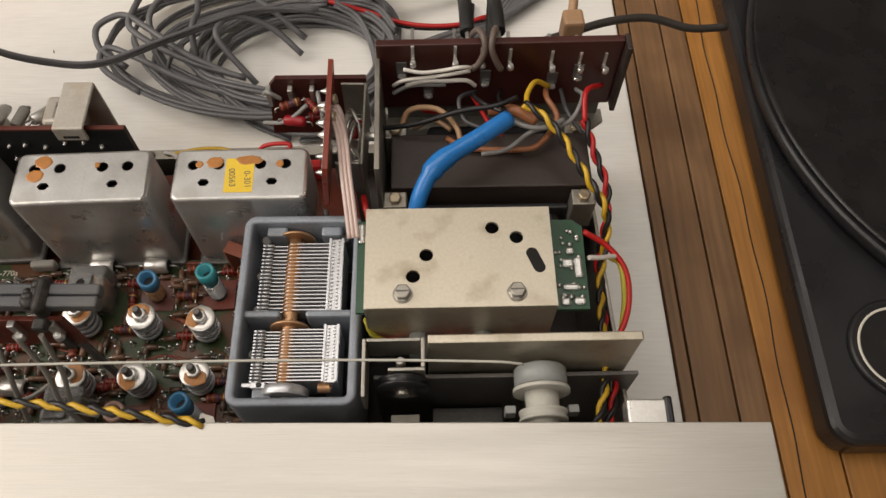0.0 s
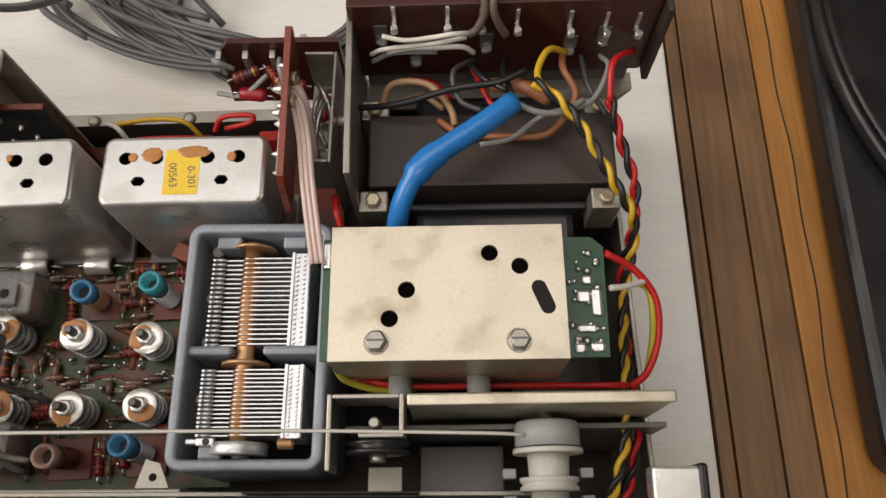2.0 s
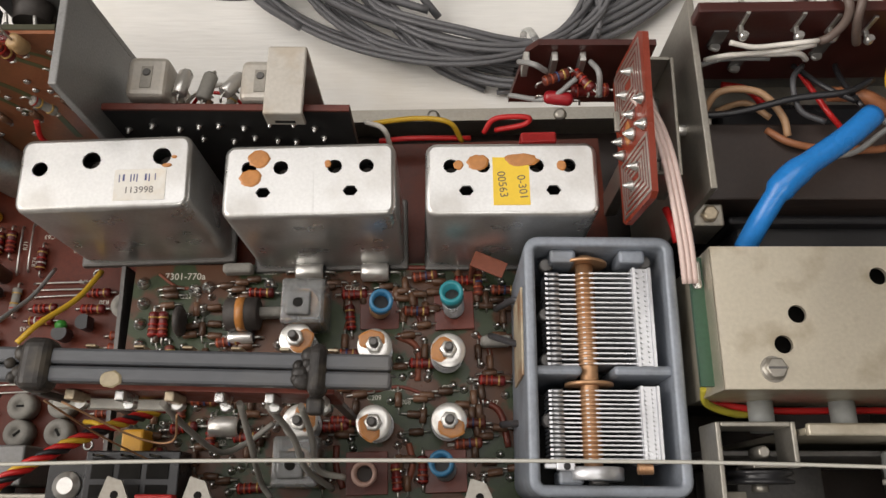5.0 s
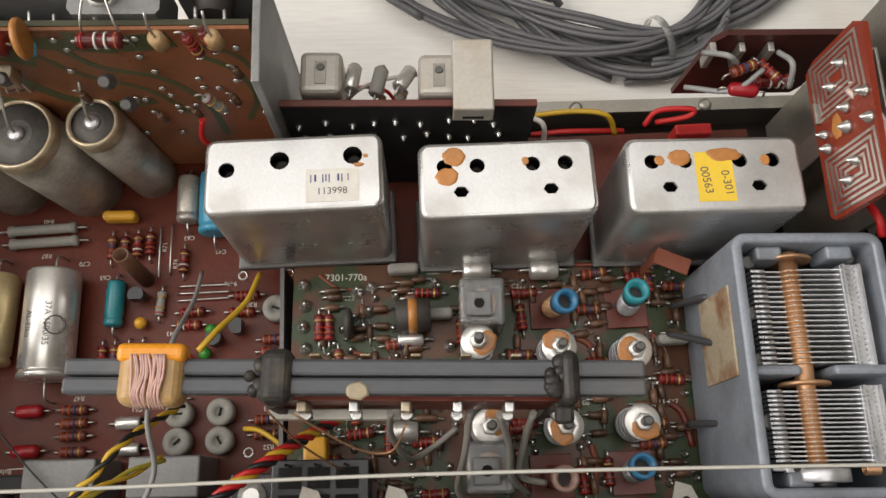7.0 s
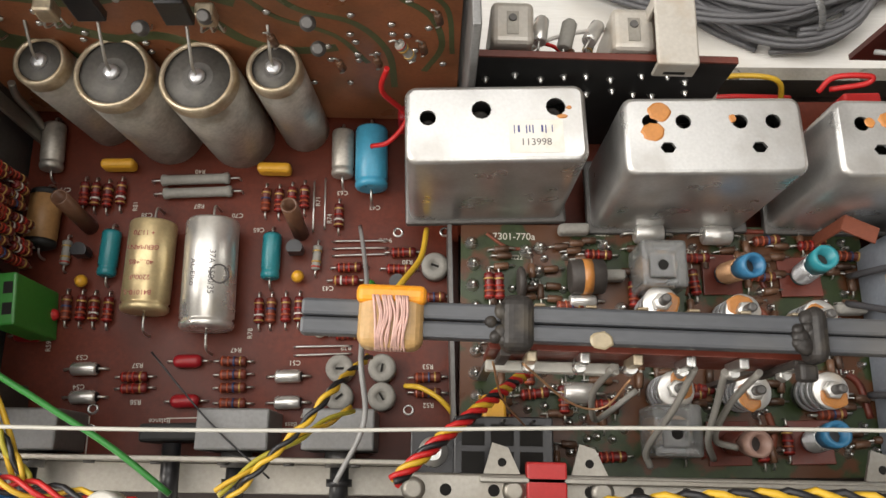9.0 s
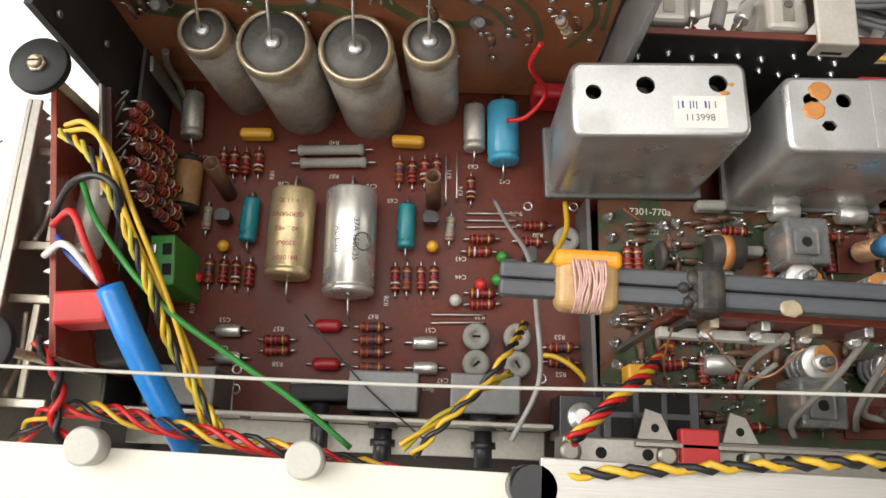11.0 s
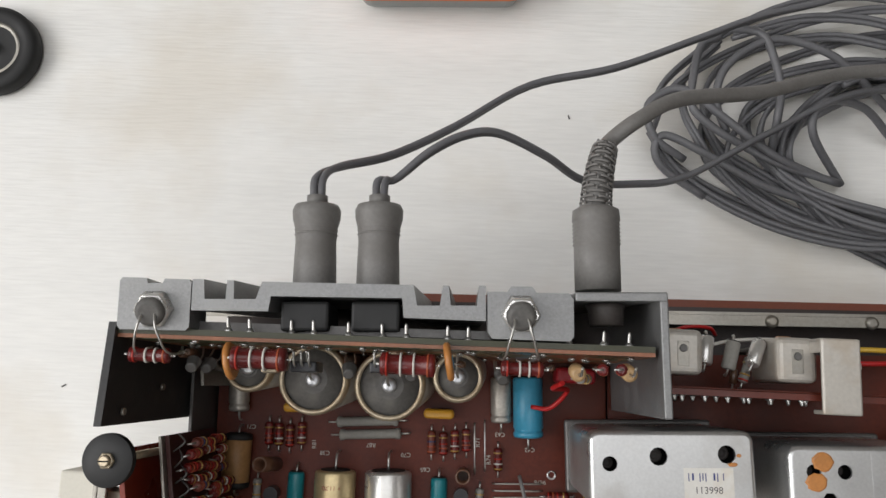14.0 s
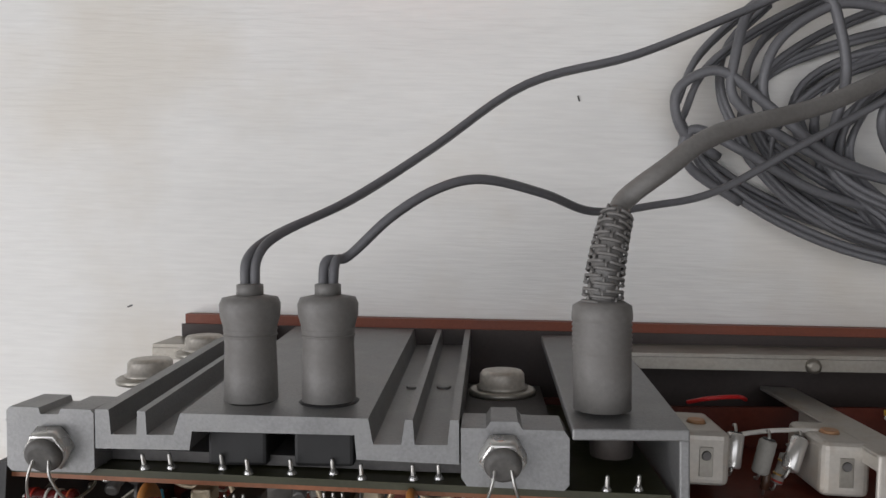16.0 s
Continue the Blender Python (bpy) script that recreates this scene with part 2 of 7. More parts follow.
M_ANOD = mat("dark_anodised_plate", (0.028, 0.027, 0.027), 0.5, 0.2, var=0.3, scale=60, dirt=(0.06, 0.055, 0.05), dirt_amount=0.5, dirt_scale=70)
M_LABEL = mat("faded_paper_label", (0.70, 0.68, 0.63), 0.55, var=0.08, dirt=(0.6, 0.5, 0.36), dirt_amount=0.4, dirt_scale=150)
M_SMOKE = mat("dark_translucent_glue", (0.03, 0.027, 0.025), 0.42, var=0.5, scale=160, spec=0.3, dirt=(0.10, 0.085, 0.065), dirt_amount=0.6, dirt_scale=180)
WIRE = {}
for wname, wcol in dict(red=(0.50, 0.015, 0.015), black=(0.014, 0.014, 0.016), yellow=(0.62, 0.38, 0.03), green=(0.03, 0.22, 0.04), grey=(0.26, 0.26, 0.255),
                        white=(0.66, 0.63, 0.58), brown=(0.33, 0.13, 0.06), tan=(0.42, 0.25, 0.14), pink=(0.62, 0.48, 0.44), olive=(0.42, 0.36, 0.04),
                        blue=(0.02, 0.05, 0.25), darkgrey=(0.06, 0.06, 0.065), clear=(0.27, 0.26, 0.235)).items():
    WIRE[wname] = mat(wname + "_wire_insulation", wcol, 0.4, var=0.1, scale=60)

# ---- builders: all sizes in millimetres ----


def box(bm, x0, x1, y0, y1, z0, z1, bev=0.0, seg=2):
    b = bmesh.new()
    bmesh.ops.create_cube(b, size=1)
    for v in b.verts:
        v.co = ((x0 + x1) / 2 + v.co.x * (x1 - x0), (y0 + y1) / 2 + v.co.y * (y1 - y0), (z0 + z1) / 2 + v.co.z * (z1 - z0))
    if bev:
        bmesh.ops.bevel(b, geom=b.edges[:] + b.verts[:], offset=bev, segments=seg, affect="EDGES", profile=0.5)
    merge(bm, b)
    return bm


def merge(bm, b, m=None):
    if m is not None:
        bmesh.ops.transform(b, matrix=m, verts=b.verts)
    tmp = bpy.data.meshes.new("tmp")
    b.to_mesh(tmp)
    b.free()
    bm.from_mesh(tmp)
    bpy.data.meshes.remove(tmp)


def axes(d):
    d = Vector(d).normalized()
    u = d.cross(Vector((0, 0, 1)) if abs(d.z) < 0.9 else Vector((0, 1, 0))).normalized()
    return u, d.cross(u), d


def lathe(bm, p, d, prof, n=20, cap=True):
    """A turned body: prof is (height, radius) along d from p."""
    u, v, d = axes(d)
    p = Vector(p)
    rings = []
    for h, r in prof:
        rings.append([bm.verts.new(p + d * h + (u * math.cos(a) + v * math.sin(a)) * max(r, 0.001)) for a in (2 * math.pi * k / n for k in range(n))])
    for a, b in zip(rings, rings[1:]):
        for k in range(n):
            bm.faces.new((a[k], a[(k + 1) % n], b[(k + 1) % n], b[k])).smooth = True
    if cap:
        bm.faces.new(rings[0][::-1])
        bm.faces.new(rings[-1])
    return bm


def cyl(bm, p, q, r, n=14, bev=0.0):
    p, q = Vector(p), Vector(q)
    h = (q - p).length
    prof = [(0, r), (h, r)] if not bev else [(0, r - bev), (bev, r), (h - bev, r), (h, r - bev)]
    return lathe(bm, p, q - p, prof, n)


def curve_pts(pts, steps=6):
    P = [Vector(p) for p in pts]
    if len(P) < 3:
        return P
    P = [P[0] * 2 - P[1]] + P + [P[-1] * 2 - P[-2]]
    out = []
    for a, b, c, d in zip(P, P[1:], P[2:], P[3:]):
        for k in range(steps):
            t = k / steps
            out.append(0.5 * ((2 * b) + (c - a) * t + (2 * a - 5 * b + 4 * c - d) * t * t + (3 * b - a - 3 * c + d) * t ** 3))
    out.append(P[-2])
    return out


def tube(bm, pts, r, n=7, steps=6):
    C = curve_pts(pts, steps)
    rings, u = [], None
    for i, c in enumerate(C):
        d = (C[min(i + 1, len(C) - 1)] - C[max(i - 1, 0)]).normalized()
        if u is None:
            u = axes(d)[0]
        u = (u - d * u.dot(d)).normalized()
        v = d.cross(u)
        rr = r(i / (len(C) - 1)) if callable(r) else r
        rings.append([bm.verts.new(c + (u * math.cos(a) + v * math.sin(a)) * rr) for a in (2 * math.pi * k / n for k in range(n))])
    for a, b in zip(rings, rings[1:]):
        for k in range(n):
            bm.faces.new((a[k], a[(k + 1) % n], b[(k + 1) % n], b[k])).smooth = True
    bm.faces.new(rings[0][::-1])
    bm.faces.new(rings[-1])
    return bm


def twist(pts, turns, gap, phase=0.0, steps=10):
    """The centre line of one strand of a twisted run along pts."""
    C = curve_pts(pts, steps)
    out, u, s = [], None, 0.0
    total = sum((b - a).length for a, b in zip(C, C[1:]))
    for i, c in enumerate(C):
        d = (C[min(i + 1, len(C) - 1)] - C[max(i - 1, 0)]).normalized()
        if u is None:
            u = axes(d)[0]
        u = (u - d * u.dot(d)).normalized()
        v = d.cross(u)
        if i:
            s += (c - C[i - 1]).length
        a = phase + 2 * math.pi * turns * s / total
        out.append(c + (u * math.cos(a) + v * math.sin(a)) * gap)
    return out


def prism(bm, poly, z0, z1):
    """A flat outline in x, y raised from z0 to z1."""
    lo = [bm.verts.new((x, y, z0)) for x, y in poly]
    hi = [bm.verts.new((x, y, z1)) for x, y in poly]
    bm.faces.new(lo[::-1])
    bm.faces.new(hi)
    for k in range(len(poly)):
        bm.faces.new((lo[k], lo[(k + 1) % len(poly)], hi[(k + 1) % len(poly)], hi[k]))
    return bm


def plate_holes(bm, w, h, z, holes, n=14, ox=0.0, oy=0.0, depth=0.0):
    """A flat sheet at height z with round or shaped holes cut through: holes are (x, y, rx, ry, turn); depth lets a rim go down."""
    b = bmesh.new()
    outer = [b.verts.new((x, y, z)) for x, y in ((ox - w / 2, oy - h / 2), (ox + w / 2, oy - h / 2), (ox + w / 2, oy + h / 2), (ox - w / 2, oy + h / 2))]
    edges = [b.edges.new((outer[k], outer[(k + 1) % 4])) for k in range(4)]
    rims = []
    for x, y, rx, ry, turn in holes:
        c, s = math.cos(turn), math.sin(turn)
        ring = []
        for k in range(n):
            a = 2 * math.pi * k / n
            px, py = rx * math.cos(a), ry * math.sin(a)
            ring.append(b.verts.new((x + px * c - py * s, y + px * s + py * c, z)))
        edges += [b.edges.new((ring[k], ring[(k + 1) % n])) for k in range(n)]
        rims.append(ring)
    bmesh.ops.triangle_fill(b, use_beauty=True, use_dissolve=False, edges=edges)
    for ring in rims:
        low = [b.verts.new((v.co.x, v.co.y, z - max(depth, 0.4))) for v in ring]
        for k in range(n):
            b.faces.new((ring[k], ring[(k + 1) % n], low[(k + 1) % n], low[k]))
    bmesh.ops.recalc_face_normals(b, faces=b.faces)
    merge(bm, b)
    return bm


def thing(name, label, category, m=None, group="", kind=""):
    ob = new(name)
    ob.empty_display_size = 0.005
    if m is not None:
        ob.matrix_basis = m
    return tagged(ob, label, category, group, kind)


def mesh_of(name, bm, material):
    for v in bm.verts:
        v.co *= 0.001
    bmesh.ops.recalc_face_normals(bm, faces=bm.faces)
    me = bpy.data.meshes.new(name)
    bm.to_mesh(me)
    bm.free()
    me.materials.append(material)
    return me


def part(name, bm, material, parent, label=""):
    ob = new(name, mesh_of(name, bm, material))
    ob.parent = parent
    return tagged(ob, label)


def single(name, bm, material, label, category, m=None, group="", kind=""):
    ob = new(name, mesh_of(name, bm, material))
    if m is not None:
        ob.matrix_basis = m
    return tagged(ob, label, category, group, kind)


def at(x, y, z, rz=0.0, rx=0.0, ry=0.0):
    return pose(x / 1000, y / 1000, z / 1000, rx, ry, rz)


def structure(name, bm, material, label):
    return single(name, bm, material, label, "structure", kind="structure")


def text(name, words, size, m, material, parent=None, label="", mirror=False):
    cu = bpy.data.curves.new(name, "FONT")
    cu.body, cu.size, cu.align_x, cu.align_y = words, size, "CENTER", "CENTER"
    cu.extrude = 0.02
    tmp = bpy.data.objects.new("tmp", cu)
    me = bpy.data.meshes.new_from_object(tmp)
    bpy.data.objects.remove(tmp)
    me.name = name
    for v in me.vertices:
        v.co *= 0.001
    me.materials.clear()
    me.materials.append(material)
    ob = new(name, me)
    ob.parent = parent
    ob.matrix_basis = m
    return tagged(ob, label)


B = bmesh.new

# ---- room and table ----
structure("floor", box(B(), -1700, 2300, -2000, 2600, -760, -740), M_WOODB, "brown wooden floor of the room")
# the two openings are made up to let the overhead fills through
cl = B()
box(cl, -1700, 2300, -2000, -1300, 1760, 1860)
box(cl, -1700, -600, -1300, -600, 1760, 1860)
box(cl, 400, 2300, -1300, -600, 1760, 1860)
box(cl, -1700, 2300, -600, -50, 1760, 1860)
box(cl, -1700, 2300, 1050, 2600, 1760, 1860)
box(cl, -1700, -1150, -50, 1050, 1760, 1860)
box(cl, 550, 2300, -50, 1050, 1760, 1860)
structure("ceiling", cl, M_WALL, "unseen white plaster ceiling with two openings for the added fill lamps")
wl = B()
box(wl, -1700, -1600, -2000, 2600, -740, 550)
box(wl, -1700, -1600, -2000, -650, 550, 1760)
box(wl, -1700, -1600, 850, 2600, 550, 1760)
structure("wall_west", wl, M_WALL, "white plaster wall with a window opening")
structure("wall_north", box(B(), -1600, 2300, 2500, 2600, -740, 1760), M_WALL, "white plaster wall")
structure("wall_south", box(B(), -1600, 2300, -2100, -2000, -740, 1760), M_WALL, "white plaster wall")
structure("wall_east", box(B(), 2300, 2400, -2000, 2500, -740, 1760), M_WALL, "white plaster wall")

SLANT = 2.0
tb = thing("table", "white painted table with a planked brown wood border", "table", at(0, 0, 0, -SLANT))
part("tabletop", box(B(), -900, 93.5, -500, 900, -25, 0, 1), M_TABLE, tb, "white painted top with faint grain")
for lx, ly in ((-860, -450), (-860, 850), (60, -450), (60, 850)):
    part("leg", box(B(), lx - 25, lx + 25, ly - 25, ly + 25, -740, -25), M_WOODB, tb)
tb2 = thing("side_table", "brown and orange planked wooden table beside the white one", "table", at(0, 0, 0, -SLANT))
xs = [94.5, 100.4, 116.6, 129.3, 153]
for k, (a, b) in enumerate(zip(xs, xs[1:])):
    part("plank", box(B(), a, b - 0.8, -500, 900, -25, 0, 0.5), M_WOODB if k < 3 else M_WOODO, tb2)
for k in range(8):
    part("plank", box(B(), 153 + k * 60, 212.2 + k * 60, -500, 900, -25, 0, 0.5), M_WOODO, tb2)
part("crack", tube(B(), [(137.0 - 0.9 * math.sin(y * 0.031) + 0.5 * math.sin(y * 0.11) + (y - 150) * 0.006, y, 0.05) for y in range(40, 420, 9)], 0.35, 5, 2), M_SEAM, tb2, "dark wavy drying crack")
part("board", box(B(), 94.5, 630, -500, 900, -29, -25.5), M_SEAM, tb2)
for lx, ly in ((140, -450), (140, 850), (590, -450), (590, 850)):
    part("leg", box(B(), lx - 25, lx + 25, ly - 25, ly + 25, -740, -29), M_WOODB, tb2)

# turntable
def rounded_slab(bm, w, d, r, layers, n=8):
    """A slab with round corners; layers are (inset, z) from below."""
    rings = []
    for e, z in layers:
        ring = []
        for cx, cy, a0 in ((w - r, d - r, 0), (r, d - r, 90), (r, r, 180), (w - r, r, 270)):
            for q in range(n + 1):
                a = math.radians(a0 + 90 * q / n)
                ring.append(bm.verts.new((cx + (r - e) * math.cos(a), cy + (r - e) * math.sin(a), z)))
        rings.append(ring)
    for lo, hi in zip(rings, rings[1:]):
        for q in range(len(lo)):
            bm.faces.new((lo[q], lo[(q + 1) % len(lo)], hi[(q + 1) % len(lo)], hi[q]))
    bm.faces.new(rings[0][::-1])
    bm.faces.new(rings[-1])
    return bm


tt = thing("turntable", "black turntable with a record on its platter", "turntable", at(145.5, 57, 0, -2.5))
part("plinth", rounded_slab(B(), 440, 350, 10, [(1.5, 2), (0, 3), (0, 12.5), (0.6, 14.4), (2, 15.6), (4, 16)]), M_BLACKP, tt)
for fx, fy in ((40, 40), (400, 40), (40, 310), (400, 310)):
    part("foot", cyl(B(), (fx, fy, 0), (fx, fy, 4), 16), M_BLACK, tt)
part("platter", lathe(B(), (152, 171, 16), (0, 0, 1), [(0, 142), (1, 150), (8, 151.5), (9, 150)], 96), M_BLACKP, tt)
part("record", lathe(B(), (152, 171, 25.2), (0, 0, 1), [(0, 148), (1, 149), (1.6, 148), (1.4, 146)] + [(1.4 + 0.06 * (k % 2), 144 - k * 1.2) for k in range(70)] + [(1.5, 55), (1.4, 1)], 128), M_VINYL, tt)
BX, BY = 35.0, 37.0
bd = part("badge", lathe(B(), (BX, BY, 15.6), (0, 0, 1), [(0, 21), (2.4, 21), (3.2, 19.6), (2.2, 18.6), (2.2, 1)], 48), M_BLACKP, tt, "round black badge with a cream ring and gold emblem")
part("ring", lathe(B(), (BX, BY, 17.9), (0, 0, 1), [(0, 17.6), (0.3, 17.6), (0.3, 16.6), (0, 16.6)], 48, False), M_PAPER, bd)
gb = B()
for k in range(9):
    box(gb, BX - 6 + k * 1.4, BX - 5 + k * 1.4, BY - 4 - (k % 3), BY + 3 + (k * 2) % 4, 17.9, 18.4)
part("emblem", gb, M_GOLD, bd, "gold emblem as plain shapes")

# ---- receiver chassis ----
YAW = -1.3
ch = thing("receiver_chassis", "grey steel chassis of an opened stereo receiver", "chassis")
part("bottom_plate", prism(B(), [(-322, 40), (62, 40), (62, 197), (-322, 204.6)], 5.7, 6.4), M_TRAFO, ch, "dark brown bottom plate")
part("base_board", prism(B(), [(-321, 42), (62, 42), (62, 199.6), (-321, 207.8)], 1, 5.6), M_TERRA, ch, "red-brown hardboard base")
for fx in (-300, 40):
    for fy in (60, 185):
        part("foot", cyl(B(), (fx, fy, 0), (fx, fy, 1), 8), M_BLACK, ch)
for x0, x1 in ((-324, -303), (-176, 64)):
    ya, yb = 195.6 - (x0 + 324) * 0.01546, 195.6 - (x1 + 324) * 0.01546
    part("rear_flange", prism(B(), [(x0, ya), (x1, yb), (x1, yb + 3.6), (x0, ya + 3.6)], 24, 25.2), M_ZINC, ch)
    part("rear_wall", prism(B(), [(x0, ya + 3.7), (x1, yb + 3.7), (x1, yb + 4.8), (x0, ya + 4.8)], 6, 25), M_ZINC, ch)
part("left_wall", box(B(), -321, -319.8, 62, 186, 6, 46, 0.3), M_DSTEEL, ch)
part("side_plate", box(B(), 58, 59.4, 44, 190, 6, 60, 0.3), M_ZINC, ch)
for x in (-120, -85, -40):
    part("rivet", lathe(B(), (x, 194.2 - (x + 130) * 0.015, 25.2), (0, 0, 1), [(0, 2.4), (1, 2.2), (1.6, 1.2)], 14), M_ZINC, ch)

# ---- circuit boards and large units ----
structure_board = thing("main_amplifier_board", "red-brown phenolic amplifier board with white print", "circuit board")
part("board", prism(B(), [(-319, 70), (-181, 66), (-179, 183), (-319, 184)], 20.4, 22), M_REDB, structure_board)
tuner_board = thing("tuner_board", "green and copper lacquered tuner board", "circuit board")
part("board", prism(B(), [(-182, 64), (-60, 62), (-60, 134), (-179.5, 137)], 37.4, 39), M_GREENB, tuner_board)
part("edge_strip", box(B(), -183.6, -182.4, 66, 137, 22, 40), M_DSTEEL, tuner_board)
part("under_board", prism(B(), [(-180, 137), (-28, 131), (-28, 182), (-179, 182)], 26, 27.6), M_REDB, tuner_board, "red-brown board behind the shield cans")


def rounded(bm, w, d, z0, z1, r, taper=0.0):
    """A box with rounded upright edges and a softly rounded top."""
    n, rings = 5, []
    for z, inset in ((z0, -taper), (z1 - 1.4, 0), (z1 - 0.5, 0.35), (z1, 1.3)):
        ring = []
        for cx, cy, a0 in ((1, 1, 0), (-1, 1, 90), (-1, -1, 180), (1, -1, 270)):
            for k in range(n):
                a = radians(a0 + 90 * k / (n - 1))
                ring.append(bm.verts.new((cx * (w / 2 - r) + math.cos(a) * (r - inset), cy * (d / 2 - r) + math.sin(a) * (r - inset), z)))
        rings.append(ring)
    for a, b in zip(rings, rings[1:]):
        for k in range(len(a)):
            bm.faces.new((a[k], a[(k + 1) % len(a)], b[(k + 1) % len(a)], b[k])).smooth = True
    return rings


def shield_can(label, x, y, turn, w, d, holes, top=84, foot=38):
    can = thing("shield_can", label, "shield can", at(x, y, foot, turn), "shield cans")
    h = top - foot
    bm = B()
    rings = rounded(bm, w, d, 2.5, h, 3.0)
    # pierced lid
    b = bmesh.new()
    rim = [b.verts.new(v.co) for v in rings[-1]]
    edges = [b.edges.new((rim[k], rim[(k + 1) % len(rim)])) for k in range(len(rim))]
    cut = []
    for hx, hy, r, sides in holes:
        ring = [b.verts.new((hx + r * math.cos(2 * math.pi * k / sides) * (1.25 if sides == 6 else 1), hy + r * math.sin(2 * math.pi * k / sides), h)) for k in range(sides)]
        edges += [b.edges.new((ring[k], ring[(k + 1) % sides])) for k in range(sides)]
        cut.append(ring)
    bmesh.ops.triangle_fill(b, use_beauty=True, use_dissolve=False, edges=edges)
    for ring in cut:
        low = [b.verts.new(v.co - Vector((0, 0, 0.8))) for v in ring]
        for k in range(len(ring)):
            b.faces.new((ring[k], ring[(k + 1) % len(ring)], low[(k + 1) % len(ring)], low[k]))
    merge(bm, b)
    bmesh.ops.remove_doubles(bm, verts=bm.verts, dist=0.01)
    part("body", bm, M_TIN, can)
    rim = B()
    box(rim, -w / 2 - 1.2, w / 2 + 1.2, -d / 2 - 1.2, d / 2 + 1.2, 0, 2.8, 0.8)
    part("foot_rim", rim, M_DSTEEL, can, "dark steel foot rim")
    # added black block paints the shade seen through the lid holes
    part("inner_shade_block", box(B(), -w / 2 + 3, w / 2 - 3, -d / 2 + 3, d / 2 - 3, 3, h - 9), M_HOLE_SHADE, can, "black block painting the shade inside the holes")
    sl = B()
    for hx, hy, r, sides in holes:
        if sides != 6:
            lathe(sl, (hx, hy, h - 9), (0, 0, 1), [(0, r * 0.8), (4.5, r * 0.8), (4.5, r * 0.5), (3.5, r * 0.35)], 10)
    part("core", sl, M_RUBBER, can, "dark tuning cores")
    return can, h


def blob(bm, x, y, z, rx, ry, n=18, seed=0, h=0.35):
    rnd = random.Random(seed)
    lo = [(x + rx * math.cos(2 * math.pi * k / n) * rnd.uniform(0.88, 1.1), y + ry * math.sin(2 * math.pi * k / n) * rnd.uniform(0.88, 1.1)) for k in range(n)]
    a = [bm.verts.new((px, py, z)) for px, py in lo]
    b = [bm.verts.new((x + (px - x) * 0.8, y + (py - y) * 0.8, z + h)) for px, py in lo]
    for k in range(n):
        bm.faces.new((a[k], a[(k + 1) % n], b[(k + 1) % n], b[k])).smooth = True
    bm.faces.new(b)
    return bm


def wax(can, h, spots):
    for k, (x, y, rx, ry) in enumerate(spots):
        part("wax_seal", blob(B(), x, y, h + 0.02, rx, ry, seed=k), M_ORANGEW, can, "amber wax seal")


can1, h1 = shield_can("tinned steel shield can with three holes and a paper label", -172.2, 148.4, 0.3, 45.5, 21, [(-17, 1.6, 2.1, 12), (-3.6, 3.6, 2.5, 12), (15, 4.2, 2.5, 12)])
wax(can1, h1, [(18.3, 3.9, 0.7, 0.5), (16.5, 1.5, 1.4, 0.6)])
part("paper_label", box(B(), 3, 16.5, -8.2, 0.6, h1 + 0.02, h1 + 0.1), M_LABEL, can1, "creased cream paper label with blue stamp")
ink = B()
for k, (dx, w) in enumerate(((4.2, 0.25), (5.2, 0.5), (7.2, 0.3), (8.0, 0.3), (8.8, 0.3), (11.0, 0.5), (12.0, 0.3), (13.6, 0.25))):
    box(ink, dx, dx + w, -3.0 + 0.3 * (k % 2), -0.8, h1 + 0.11, h1 + 0.14)
part("stamp", ink, M_INKB, can1, "blue stamped marks")
text("print", "113998", 2.6, at(9.6, -5.4, h1 + 0.12), M_INK, can1)
holes2 = [(-16, 3.6, 2.0, 12), (-7.6, 3.6, 2.0, 12), (6.6, 3.6, 2.0, 12), (15.0, 3.6, 2.0, 12), (-12, -3.4, 1.6, 6), (10.8, -3.4, 1.6, 6)]
can2, h2 = shield_can("tinned steel shield can with six holes and wax blots", -118, 144.6, -0.3, 45.5, 21, holes2)
wax(can2, h2, [(-13.4, 6.3, 2.9, 2.6), (-15.4, 0.8, 3.0, 2.6), (4.8, 4.4, 0.9, 1.2)])
can3, h3 = shield_can("tinned steel shield can with a yellow number label", -64.8, 143.2, -1.5, 45.5, 21, holes2)
wax(can3, h3, [(-14, 3.9, 1.3, 1.4), (-8.8, 4.6, 3.0, 2.4), (2.6, 5.2, 4.6, 2.0), (13.2, 3.6, 1.3, 1.5)])
part("paper_label", box(B(), -5, 4.6, -7.6, 6.0, h3 + 0.03, h3 + 0.12), M_YLABEL, can3, "yellow paper label with black numbers")
text("print", "00563", 3.0, at(-2.6, -1.8, h3 + 0.14, -84), M_INK, can3)
text("print", "0-301", 3.0, at(2.6, -2.6, h3 + 0.14, -84), M_INK, can3)
# thin raised strip imitates the shading of a bend in the lid
bend_strip = B()
box(bend_strip, -0.4, 1.2, -9.4, 9.4, h2 - 0.05, h2 + 0.04, 0.03)
part("bend_strip", bend_strip, M_TIN, can2)

# variable capacitor
vc = thing("variable_capacitor", "grey cast tuning capacitor with bright vanes and copper shaft", "capacitor", at(-44.5, 95, 40, -2.4))
W, D, H, SX = 19.4, 32.4, 41, -2.0


